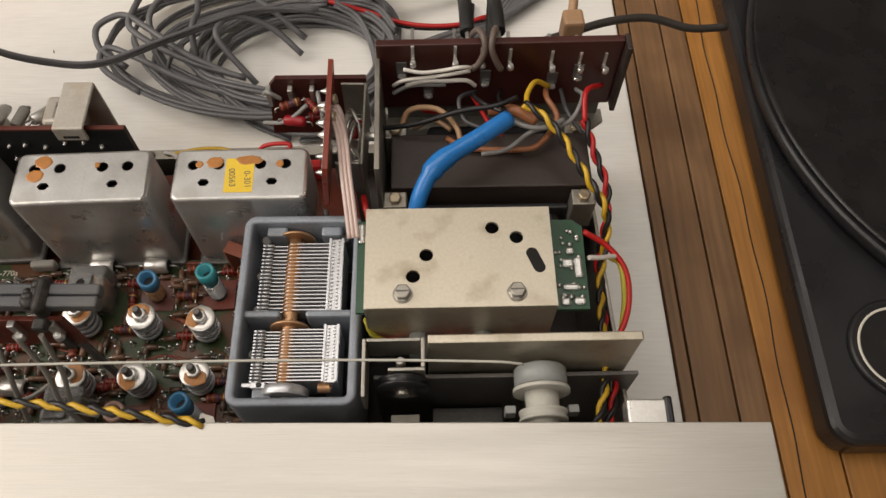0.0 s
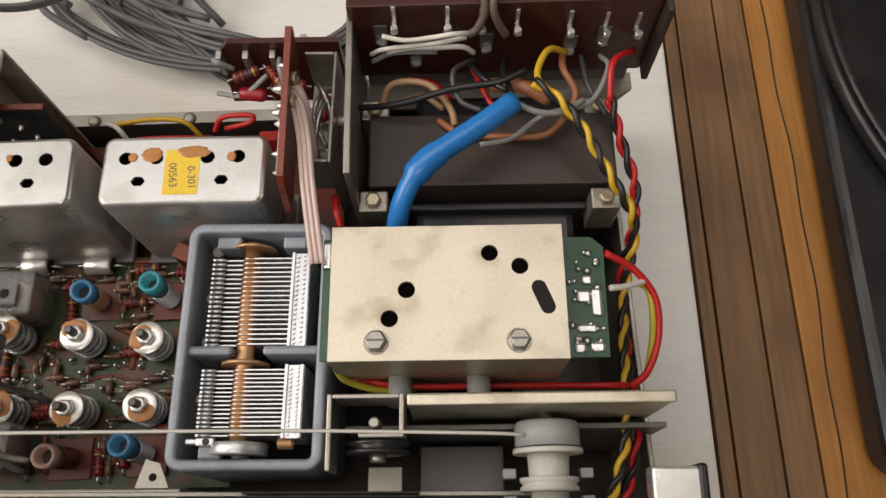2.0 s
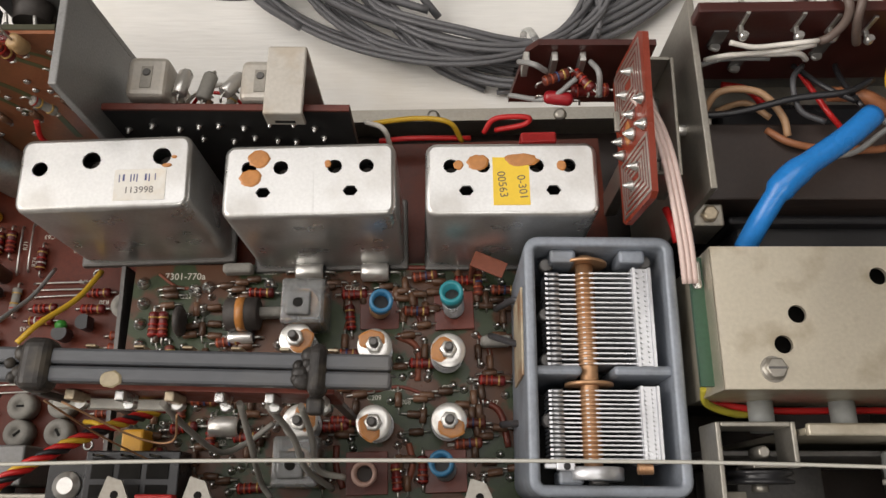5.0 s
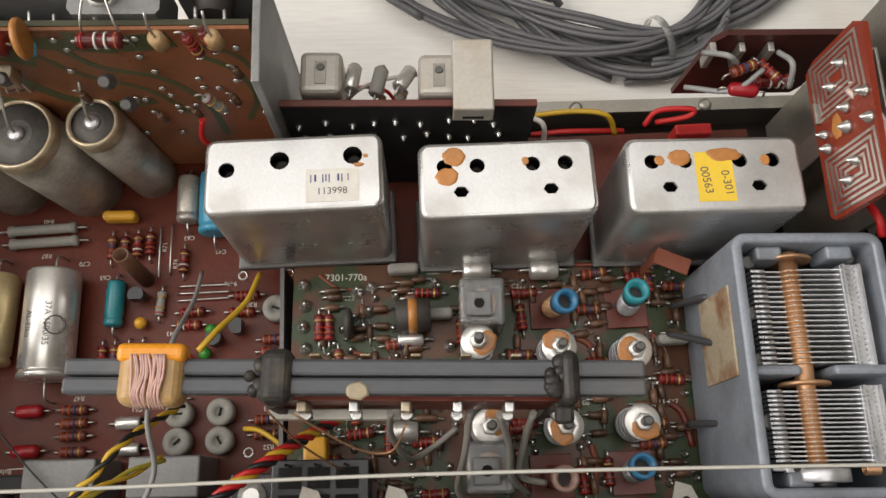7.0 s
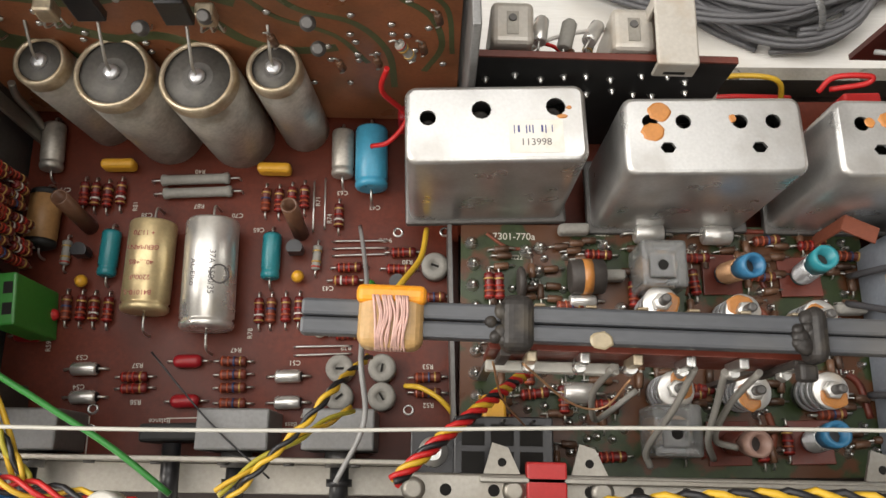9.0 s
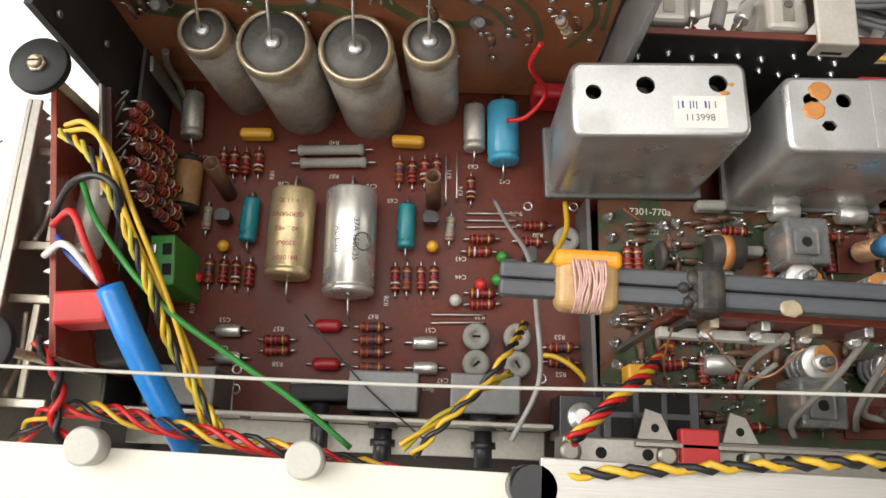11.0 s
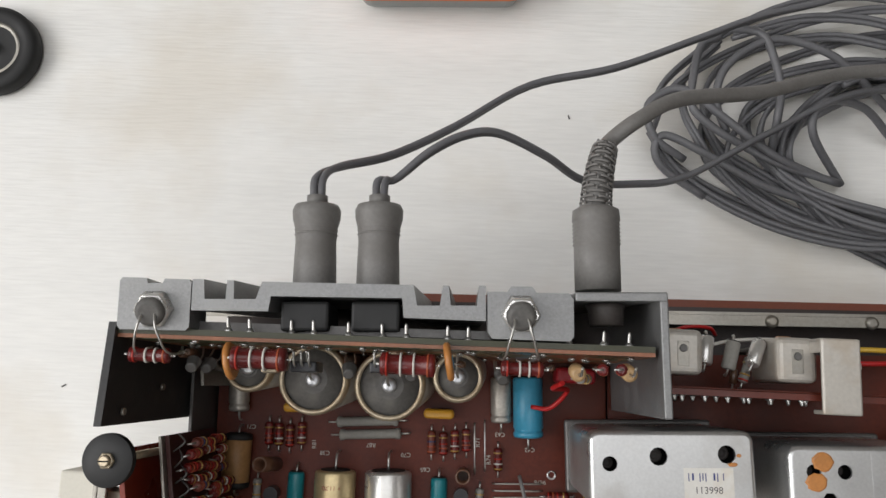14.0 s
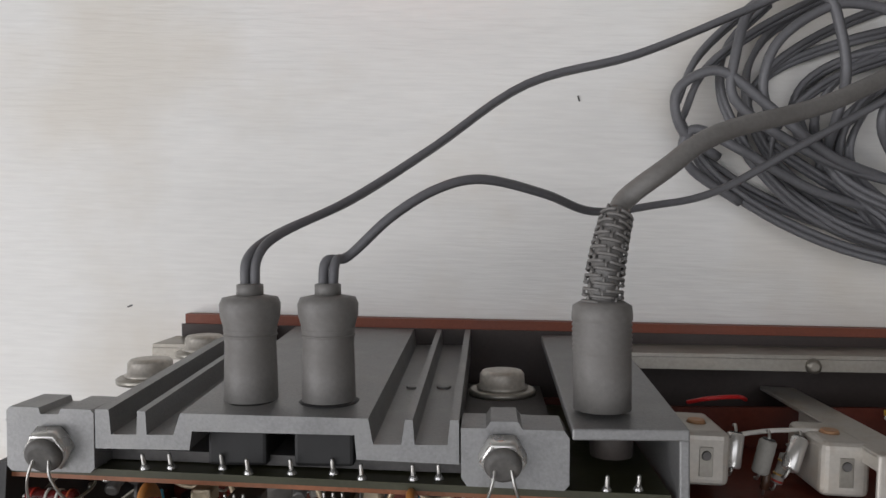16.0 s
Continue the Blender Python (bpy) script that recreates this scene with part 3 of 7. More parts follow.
def ring_frame(bm, w, d, t, r, z0, z1, n=6):
    """A rectangular ring with round corners and softened upper edges."""
    rows = []
    for e, z in ((0, z0), (0, z1 - 0.7), (0.25, z1 - 0.2), (0.8, z1), (t - 0.8, z1), (t - 0.25, z1 - 0.2), (t, z1 - 0.8), (t, z0)):
        ring = []
        for cx, cy, a0 in ((1, 1, 0), (-1, 1, 90), (-1, -1, 180), (1, -1, 270)):
            for k in range(n):
                a = radians(a0 + 90 * k / (n - 1))
                ring.append(bm.verts.new((cx * (w - r) + math.cos(a) * max(r - e, 0.3), cy * (d - r) + math.sin(a) * max(r - e, 0.3), z)))
        rows.append(ring)
    for a, b in zip(rows, rows[1:]):
        for k in range(len(a)):
            bm.faces.new((a[k], a[(k + 1) % len(a)], b[(k + 1) % len(a)], b[k])).smooth = True
    return bm


fr = ring_frame(B(), W, D, 2.8, 4.0, 0, H)
box(fr, -W + 2.2, -5.4, -3.5, -1, 0, H - 1.2, 1.0)
box(fr, 2.4, W - 2.2, -3.5, -1, 0, H - 1.2, 1.0)
box(fr, -W + 2, W - 2, -D + 2, D - 2, 0, 3)
for x, y, sx, sy in ((-9, D - 4.6, 3.4, 1.8), (9, D - 4.6, 3.4, 1.8), (-9, -D + 4.6, 3.0, 1.8)):
    box(fr, x - sx, x + sx, y - sy, y + sy, H - 12, H - 2.4, 0.8)
part("frame", fr, M_CAST, vc)
# added black sheet deepens the shade between the vanes by colour
part("floor_plate", box(B(), -W + 3.1, W - 3.1, -D + 4.1, D - 3.1, 3, 4), M_BLACK, vc, "black plate painting the shade inside the frame")
SHX = -1 + SX
part("shaft", cyl(B(), (SHX, -D + 4, H - 6), (SHX, D - 4, H - 6), 2.3, 18), M_COPPER, vc)
for y in (D - 6.2, -5.6):
    part("disc", cyl(B(), (SHX, y, H - 7), (SHX, y + 0.9, H - 7), 6.2, 28, 0.2), M_COPPER, vc)
for y0, y1, n in ((-0.2, D - 9, 19), (-D + 9, -7, 16)):
    for k in range(n):
        y = y0 + (y1 - y0) * k / (n - 1)
        v = B()
        box(v, SX - 9.6, SX - 2.0, y - 0.17, y + 0.17, H - 20, H - 5.2)
        box(v, SX - 2.5, SX + 10.5, y - 0.17, y + 0.17, H - 17, H - 3.4)
        cyl(v, (SX - 10.8, y, H - 4.6), (SX - 8.0, y, H - 4.6), 0.5, 6)
        part("vane", v, M_FIN, vc)
        part("notch", lathe(B(), (SHX, y - 0.4, H - 6), (0, 1, 0), [(0, 2.35), (0.1, 2.75), (0.7, 2.75), (0.8, 2.35)], 14), M_COPPER, vc)
    comb = B()
    box(comb, SX + 10.5, SX + 15.4, y0 - 1, y1 + 1, H - 17, H - 2.6)
    for x in (SX + 10.6, SX + 14.6):
        box(comb, x, x + 0.7, y0 - 1, y1 + 1, H - 3, H - 1.5)
    for k in range(n):
        y = y0 + (y1 - y0) * k / (n - 1)
        cyl(comb, (SX + 12.0, y, H - 2.6), (SX + 12.0, y, H - 1.9), 0.42, 6)
        cyl(comb, (SX + 13.8, y + 0.4, H - 2.6), (SX + 13.8, y + 0.4, H - 1.9), 0.42, 6)
    part("stator_comb", comb, M_FIN, vc)
    rail_ = B()
    for k in range(n):
        y = y0 + (y1 - y0) * k / (n - 1)
        box(rail_, SX - 11.6, SX - 9.9, y - 0.3, y + 0.3, H - 14, H - 4.4)
    part("stator_edge", rail_, M_FIN, vc)
part("drum", cyl(B(), (SHX, -D + 4, H - 7), (SHX, -D + 7.2, H - 7), 7.4, 36, 0.3), M_FIN, vc, "bright steel gear disc")
part("drum_hub", cyl(B(), (SHX + 1, -D + 3, H - 6), (SHX + 1, -D + 4.2, H - 6), 2.6, 16), M_DSTEEL, vc)
sp = B()
box(sp, SX - 10.5, SX - 6, -D + 6.2, -D + 8.2, H - 4.0, H - 2.0, 0.3)
box(sp, SX - 13.4, SX - 10.4, -D + 6.6, -D + 8, H - 3.6, H - 2.4, 0.3)
part("spring_arm", sp, M_FIN, vc)
part("arm_screw", lathe(B(), (SX - 8, -D + 7.2, H - 2), (0, 0, 1), [(0, 0.9), (0.5, 0.8)], 10), M_BLACK, vc)
part("coil_spring", tube(B(), [(SX + 9.5 + 3.6 * k / 60, -D + 7 + 1.3 * math.cos(k * 1.05), H - 5 + 1.3 * math.sin(k * 1.05)) for k in range(60)], 0.28, 5, 2), M_COPPER, vc, "copper coil spring")
for x, y in ((-13, D - 6), (-13.4, 13), (-13.4, 1), (-13.4, -14), (13, D - 5)):
    part("screw", lathe(B(), (x, y, H - 9), (0, 0, 1), [(0, 1.9), (2.6, 1.9), (3.0, 1.5)], 12), M_DSTEEL, vc)
plt = B()
box(plt, -W - 0.6, -W, -3, 20, 14, 36, 0.2)
part("rusty_plate", plt, M_RUST, vc, "rust-stained plate on its side")

# FM tuner box
fm = thing("fm_tuner_box", "yellow-passivated steel tuner box with five holes", "tuner", at(6.1, 100.2, 66, -1.9))
bm = plate_holes(B(), 56, 33.2, 33, [(-9.8, 0.4, 2.1, 2.1, 0), (-13.8, -6.6, 2.1, 2.1, 0), (10.2, 9.4, 2.1, 2.1, 0), (17.4, 6.0, 2.1, 2.1, 0)], 16, depth=1.0)
part("cover", bm, M_TINYEL, fm)
for a, b, c, d, e in ((-28, -27.4, -16.6, 16.6, 4), (27.4, 28, -16.6, 16.6, 4), (-27.3, 27.3, -16.6, -16, 4), (-27.3, 27.3, 16, 16.6, 12)):
    part("side_panel", box(B(), a, b, c, d, e, 32.2), M_TINYEL, fm)
slot_turn = math.atan2(-5.0, 2.0)
slot = [(21.7 + 1.8 * math.cos(a), 0.6 + 1.8 * math.sin(a)) for a in [slot_turn + math.pi * (0.5 + k / 8) for k in range(9)]] + [(23.6 + 1.8 * math.cos(a), -4.2 + 1.8 * math.sin(a)) for a in [slot_turn + math.pi * (-0.5 + k / 8) for k in range(9)]]
# the cover is uncut here; a black inlay paints the slot's shade
part("slot", prism(B(), slot, 33.02, 33.08), M_HOLE_SHADE, fm, "black inlay painting the shade in the slot")
# added black block gives the cover holes their shade by colour
part("inner_shade_block", box(B(), -26, 26, -14, 14, 6, 27), M_HOLE_SHADE, fm, "black block painting the shade inside the holes")
for x in (-16.8, 16.4):
    sc = part("bolt", lathe(B(), (x, -12.2, 33), (0, 0, 1), [(0, 2.8), (0.4, 2.8), (0.4, 2.5), (2, 2.5), (2.3, 2.1)], 6), M_ZINC, fm, "slotted hexagon bolt")
    # darker bar on the bolt head stands for the shaded slot
    part("slot", box(B(), x - 2, x + 2, -12.45, -11.95, 35.0, 35.36), M_DSTEEL, sc)
    part("washer", lathe(B(), (x, -12.2, 33), (0, 0, 1), [(0, 3.0), (0.3, 2.9)], 20), M_ZINC, fm)
part("circuit_board", prism(B(), [(-31, -15), (38.5, -15), (39, 13), (36, 15.6), (-31, 16)], 25, 26.4), M_GREENP, fm, "green tuner board edge with solder")
rs = random.Random(4)
for k in range(26):
    x, y = rs.uniform(29.5, 37.5), rs.uniform(-13.5, 14)
    part("solder_joint", lathe(B(), (x, y, 26.4), (0, 0, 1), [(0, rs.uniform(0.6, 1.2)), (0.6, 0.6), (0.9, 0.15)], 9), M_SOLDER, fm)
for x0, x1, y0, y1 in ((30, 33, -14, -11.6), (34, 37.5, -13.8, -11.4), (33, 35.6, 3, 5.4), (31.5, 35, -1.5, 1.5), (35, 37.6, -5, 2), (31, 36, -9, -7), (-30.8, -28.6, 8, 15)):
    part("solder_blob", box(B(), x0, x1, y0, y1, 26.2, 27.4, 0.7), M_SOLDER, fm, "shiny solder blob")
for x in (-12.5, 7.5):
    part("standoff", cyl(B(), (x, -24, 12), (x, -16.6, 12), 3.0, 18), M_GREYN, fm, "grey spacer post")
part("mounting_plate", box(B(), -20, 20, -12, 14, -62, 25, 0.5), M_DSTEEL, fm)

# front bracket beside the tuner box
fb = thing("front_bracket", "bent zinc-plated steel bracket across the tuner box front", "bracket", at(0, 0, 0, -1.9))
bb = B()
box(bb, -7, 55, 74.4, 76, 40, 94.5, 0.4)
box(bb, -7, 55, 74.0, 76.8, 94.4, 96, 0.5)
part("flange", bb, M_TINYEL, fb)
bb = B()
box(bb, -26, -24.8, 60, 77.5, 80, 92, 0.3)
box(bb, -24.8, -9, 76.4, 77.5, 80, 92, 0.3)
box(bb, -9, -7.8, 68.5, 77.5, 82, 92, 0.3)
box(bb, -18.5, -7.8, 67.4, 68.5, 82, 92, 0.3)
part("guide", bb, M_ZINC, fb)
part("screw", lathe(B(), (-15, 71, 84), (0, 0, 1), [(0, 1.4), (6, 1.4), (6.5, 1.0)], 12), M_ZINC, fb)
pl = part("pulley", lathe(B(), (-14.5, 67, 84), (0, -1, 0), [(0, 7.5), (0.7, 7.5), (1.4, 5.6), (2.1, 7.5), (2.8, 7.5), (2.9, 2)], 28), M_BLACKP, fb)
part("hexagon_nut", lathe(B(), (-14.5, 64.2, 84), (0, -1, 0), [(0, 2.0), (1.8, 2.0)], 6), M_ZINC, pl)
part("lower_tab", box(B(), -19, -10, 56, 63, 62, 63, 0.2), M_ZINC, fb)
part("back_plate", box(B(), -24, 58, 71, 72.4, 8, 74, 0.3), M_DSTEEL, fb)
part("grey_block", box(B(), -6, 18, 46, 70, 8, 46, 0.5), M_DSTEEL, fb)
kn = thing("drive_spindle", "white and grey nylon tuning spindle with toothed wheels", "spindle", at(29, 66, 78, -1.9))
for name, y0, prof, m_ in (("toothed_wheel", -1, [(0, 8), (5.5, 8), (6.2, 7.4)], M_GREYN), ("flange_wheel", -2.6, [(0, 8.6), (1.2, 8.6)], M_NYLON),
                           ("hub", -13, [(0, 4.6), (10.4, 5.2)], M_NYLON), ("flange_wheel", -11.4, [(0, 7.2), (0.9, 7.2), (1.6, 6.4), (2.3, 7.2), (3.2, 7.2)], M_NYLON),
                           ("hub", -22, [(0, 4.6), (9, 4.6)], M_NYLON), ("toothed_wheel", -24, [(0, 8), (3, 8)], M_GREYN)):
    part(name, lathe(B(), (0, y0, 0), (0, 1, 0), prof, 30), m_, kn)
for x in (-9.5, 9.5):
    for y in (-7, -13.5):
        part("stop_block", box(B(), x - 1.6, x + 1.6, y - 1.2, y + 1.2, -6, -1, 0.3), M_GREYN, kn)
part("axle", cyl(B(), (0, -30, 0), (0, 8, 0), 1.6), M_ZINC, kn)

# mains transformer
tr = thing("mains_transformer", "dark varnished mains transformer with steel clamps", "transformer", at(20.5, 147, 6, -1.9))
part("core", box(B(), -34.6, 34.6, -11, 11.4, 0, 74, 0.6), M_TRAFO, tr)
part("winding", box(B(), -22, 24, -25, 25, 14, 62, 2.5), M_BLACKP, tr, "black taped winding")
part("flange", box(B(), -25, 27, -15, -12.6, 12, 66, 0.8), M_BLACKP, tr)
part("flange", box(B(), -25, 27, 12.6, 15, 12, 66, 0.8), M_BLACKP, tr)
for x in (-33, 31):
    for y in (-14.6, 14):
        cl = part("clamp", box(B(), x - 4, x + 4, y - 3.6, y + 2.6, 58, 73.4, 0.5), M_ZINC, tr)
        part("bolt", lathe(B(), (x, y - 0.6, 73.4), (0, 0, 1), [(0, 2.2), (1.8, 2.2), (2, 1.6)], 6), M_CAPRIM, cl, "brassy hexagon bolt")

# terminal board at the rear
tbm = thing("terminal_board", "dark red phenolic terminal board with solder lugs", "terminal board", at(0, 0, 0, -1.2))
part("panel", box(B(), -21, 64, 177.5, 180.5, 72, 105, 0.5), M_DARKRED, tbm)
part("shelf", prism(B(), [(-21, 172), (57, 172), (64, 177.4), (64, 183), (-21, 183)], 60, 61.5), M_ZINC, tbm, "zinc-plated shelf")
part("end_plate", box(B(), 64.05, 66, 173.5, 181, 72, 105.2, 0.5), M_TRAFO, tbm, "brown end plate")
part("upright", box(B(), -21.6, -19.8, 132, 186, 20, 99, 0.3), M_ZINC, tbm, "zinc-plated steel upright plate")
part("lower_panel", box(B(), -19, 62, 181, 182.6, 10, 71.9, 0.3), M_DSTEEL, tbm)
for k, (x, z) in enumerate(((-8.5, 99), (6, 98.5), (15.2, 97.6), (25, 96.6), (39.6, 95.2), (49.6, 94.2), (58.4, 93.6))):
    lg = B()
    box(lg, x - 0.6, x + 0.6, 176.9, 177.6, z - 2, z + 6, 0.2)
    box(lg, x - 0.7, x + 0.7, 173.2, 177.6, z - 0.5, z + 0.5, 0.3)
    lug = part("solder_lug", lg, M_LEAD, tbm)
    part("solder", blob(B(), x, 173.8, z, 1.2, 1.1, 12, k, 2.0), M_SOLDER, lug)
    part("post", box(B(), x - 0.6, x + 0.6, 180.4, 188, z + 2, z + 3.2, 0.2), M_LEAD, tbm)
for k, (x, z) in enumerate(((-12.6, 91), (-3.4, 80), (17, 86), (50, 88), (41, 84))):
    lug = part("flat_lug", box(B(), x - 1.9, x + 1.9, 177.0, 177.6, z - 1, z + 6, 0.2), M_DSTEEL, tbm)
    part("solder", blob(B(), x, 176.4, z - 0.6, 1.7, 1.2, 12, k + 9, 1.0), M_SOLDER, lug)

# heat sink with power stage
hs = thing("heat_sink", "grey aluminium heat sink with vertical fins", "heat sink")
prof = [(-301, 190), (-301, 198.3), (-298, 198.3), (-297.6, 193), (-292, 193), (-291.8, 198), (-290, 198), (-289.8, 193), (-284, 193), (-282.5, 197.6), (-242.5, 196.8),
        (-241.5, 191.4), (-235.6, 191.4), (-234.8, 196.6), (-233.2, 196.6), (-232.8, 191.4), (-226, 191.4), (-225.4, 196.6), (-223.6, 196.6), (-223.6, 187.4), (-245, 188.2), (-245.4, 193.3), (-280, 193.8), (-280.6, 189.8)]
def lean_out(bm):
    """The sink leans outwards towards its foot."""
    for v in bm.verts:
        v.co.y += (105 - v.co.z) * 0.062
    return bm


part("fin_block", lean_out(prism(B(), prof, 6.6, 105)), M_ALU, hs)
EBL = [(-320.5, 186.0), (-319.6, 185.0), (-302.2, 184.7), (-301.3, 185.6), (-301.3, 197.4), (-302, 198.2), (-308.5, 198.4), (-309, 197.2), (-313, 197.2), (-313.4, 198.6), (-319.8, 198.8), (-320.5, 198)]
part("end_block", prism(B(), EBL, 92, 105), M_ALU, hs, "rough cast end plate")
EBR = [(-223.2, 184.6), (-222, 182.9), (-202, 182.2), (-201, 183.4), (-200.9, 193), (-202, 194.6), (-210.5, 194.8), (-211.5, 196.4), (-217, 196.4), (-218, 195), (-223.2, 195)]
part("end_block", prism(B(), EBR, 92, 105), M_ALU, hs, "rough cast end plate")
lb = B()
box(lb, -200.4, -176.6, 192.6, 195, 8, 105, 0.4)
box(lb, -178.8, -176.6, 162.8, 192.8, 30, 105, 0.4)
for v in lb.verts:
    if v.co.y > 180:
        v.co.y += (105 - v.co.z) * 0.062
part("side_bracket", lb, M_ALU, hs)
part("left_plate", prism(B(), [(-324.6, 160), (-322.6, 160), (-320.6, 187), (-322.6, 187)], 30, 105), M_ANOD, hs, "dark anodised side plate")
for y, z in ((163.5, 95), (170, 70), (178, 84)):
    part("plate_screw", cyl(B(), (-322.0 + (y - 160) * 0.074, y, z), (-321.2 + (y - 160) * 0.074, y, z), 1.0, 10), M_ZINC, hs)
po = thing("power_board", "upright copper and green power amplifier board", "circuit board", at(0, 0, 0))
part("board", prism(B(), [(-321.6, 183.2), (-180, 178.4), (-180, 179.4), (-321.6, 184.2)], 24, 103), M_COPPERB, po)
part("foil_side", prism(B(), [(-321.6, 184.25), (-180, 179.45), (-180, 181.0), (-321.6, 185.8)], 24, 103.3), M_OLIVE, po, "dark olive lacquered foil side")

# big electrolytics
for x, y, r in ((-295.6, 177.2, 7.6), (-275.5, 173.6, 10.8), (-252.2, 172.0, 10.8), (-231.4, 174.6, 7.8)):
    ec = thing("electrolytic_capacitor", "tall aged aluminium electrolytic capacitor can" if r > 9 else "slim aged aluminium electrolytic capacitor can", "capacitor", at(x + 2.0, y + 1.6, 22, 0, 3.4, -2.4), "upright electrolytic capacitors")
    part("can", lathe(B(), (0, 0, 0), (0, 0, 1), [(0, r - 0.4), (0.5, r), (40, r), (40.6, r - 0.8), (41.6, r - 0.8), (42.4, r)], 36), M_CAPCAN, ec)
    part("rim", lathe(B(), (0, 0, 42.4), (0, 0, 1), [(0, r), (3.2, r), (4.2, r - 0.5), (4.4, r - 1.2), (3.6, r - 1.7)], 36, False), M_CAPRIM, ec, "brassy rolled rim")
    part("seal", lathe(B(), (0, 0, 42), (0, 0, 1), [(0, r - 1.2), (3.4, r - 1.4), (3.6, r * 0.42), (3.9, r * 0.4)], 36), M_CAPTOP, ec, "dark seal")
    part("rivet", lathe(B(), (0, 0, 45.6), (0, 0, 1), [(0, 2.3), (1.1, 2.2), (1.6, 1.6), (1.7, 0.5)], 16), M_FIN, ec)
    part("lead", tube(B(), [(0, 0, 47), (0, 1, 50), (0.3, 5, 54), (0.4, 9, 57)], 0.45), M_LEAD, ec)

# ferrite aerial
fe = thing("ferrite_aerial", "grey twin-rod ferrite aerial with an orange coil", "aerial", at(-155.5, 92.9, 104, -3.1))
for y in (-1.9, 1.9):
    part("rod", box(B(), -60, 60, y - 1.75, y + 1.75, -2, 2, 0.7), M_FERR, fe)
cf = B()
box(cf, -48.5, -35.2, -6.2, 6.2, -4, 4, 2.6, 4)
part("coil_former", cf, M_SLEEVE, fe, "amber film sleeve")
part("tape", box(B(), -48.9, -34.8, 2.6, 6.5, -1, 4.4, 1.3, 3), M_TAPE, fe, "orange tape edge")
rz_ = random.Random(2)
for k in range(15):
    x = -45 + k * 0.42
    part("litz_strand", tube(B(), [(x + rz_.uniform(-.4, .4), -6.5, 1), (x + rz_.uniform(-.5, .5), -4.2, 4.5), (x + 0.6 + rz_.uniform(-.5, .5), 0, 4.8), (x + rz_.uniform(-.5, .5), 4, 4.7)], 0.3, 5, 4), M_LITZ, fe, "pale pink litz strand")
for x, wide in ((-18.2, 1.0), (43.0, 0.62)):
    sleeve = B()
    box(sleeve, x - 1.6 * wide, x + 5.2 * wide, -5.8, 5.8, -3.8, 3.8, 2.4, 4)
    lump = random.Random(int(x) + 60)
    for k in range(9):
        cx_, cy_, r_ = x + lump.uniform(-5, 2) * wide, lump.uniform(-3.6, 3.4), lump.uniform(1.0, 1.9)
        part("glue_lump", lathe(B(), (cx_, cy_, 1.2), (lump.uniform(-.3, .3), lump.uniform(-.3, .3), 1), [(0, r_ * 1.3), (0.9, r_ * 1.25), (1.5, r_ * 0.9), (1.9, r_ * 0.3)], 10), M_SMOKE, fe)
    part("rubber_clamp", sleeve, M_SMOKE, fe, "dark translucent glue and rubber clamp")
    if wide < 1:
        part("clamp_tail", box(B(), x - 1.4, x + 2.4, -9.0, -5.2, -5, -1.4, 0.9, 3), M_SMOKE, fe)
    part("support", box(B(), x - 1.2, x + 1.2, -5.8, -4.4, -26, -4, 0.3), M_RUBBER, fe)
part("wax_spot", blob(B(), 0.5, -3, 2.0, 2.4, 1.9, 14, 3, 0.5), M_AMBERG, fe, "amber blob of clear glue")

# front panel
fp = thing("receiver_fascia", "brushed aluminium front panel with a cream inner strip", "panel", at(84, 44.6, 104, -3.0))
part("face_plate", box(B(), -292, 0, -110, 0, -2, 0, 0.3), M_BRUSH, fp)
part("inner_strip", box(B(), -420, -293.5, -16, -3.5, -18, -16, 0.3), M_PAPER, fp, "cream inner strip")
part("end_cap", cyl(B(), (-293, -6, -17), (-293, -6, 0), 4.5, 20), M_BLACKP, fp)
part("front_wall", box(B(), -420, 0, -111.5, -110, -98, 0, 0.3), M_BRUSH, fp)
part("inner_wall", box(B(), -292, -20, -3.5, -2, -60, -2, 0.3), M_ZINC, fp)
for x in (-387.5, -340.5):
    part("push_button", lathe(B(), (x, -3.5, -16), (0, 0, 1), [(0, 4.0), (5, 4.2), (5.8, 3.6)], 24), M_NYLON, fp, "round white push button")


# ---- small electronic parts: one of each kind, then copies ----


def bands(parent, p, d, r, marks, w=0.5):
    for s, m_ in marks:
        part("band", lathe(B(), Vector(p) + Vector(d) * s, d, [(0, r), (w, r)], 12), m_, parent)


def make_resistor(label, body, marks, length=8.0, r=1.5, span=11.8, lift=1.9):
    ob = thing("resistor", label, "resistor", None, "resistors on the boards")
    h = length / 2
    part("body", lathe(B(), (-h, 0, lift), (1, 0, 0), [(0, r * 0.55), (0.4, r), (1.6, r), (2.1, r * 0.86), (length - 2.1, r * 0.86), (length - 1.6, r), (length - 0.4, r), (length, r * 0.55)], 12), body, ob)
    bands(ob, (-h, 0, lift), (1, 0, 0), r * 1.03, marks)
    for s in (-1, 1):
        part("lead", tube(B(), [(s * h, 0, lift), (s * (span / 2 - 0.6), 0, lift), (s * span / 2, 0, lift - 0.6), (s * span / 2, 0, 0)], 0.32, 5, 3), M_LEAD, ob)
    return ob


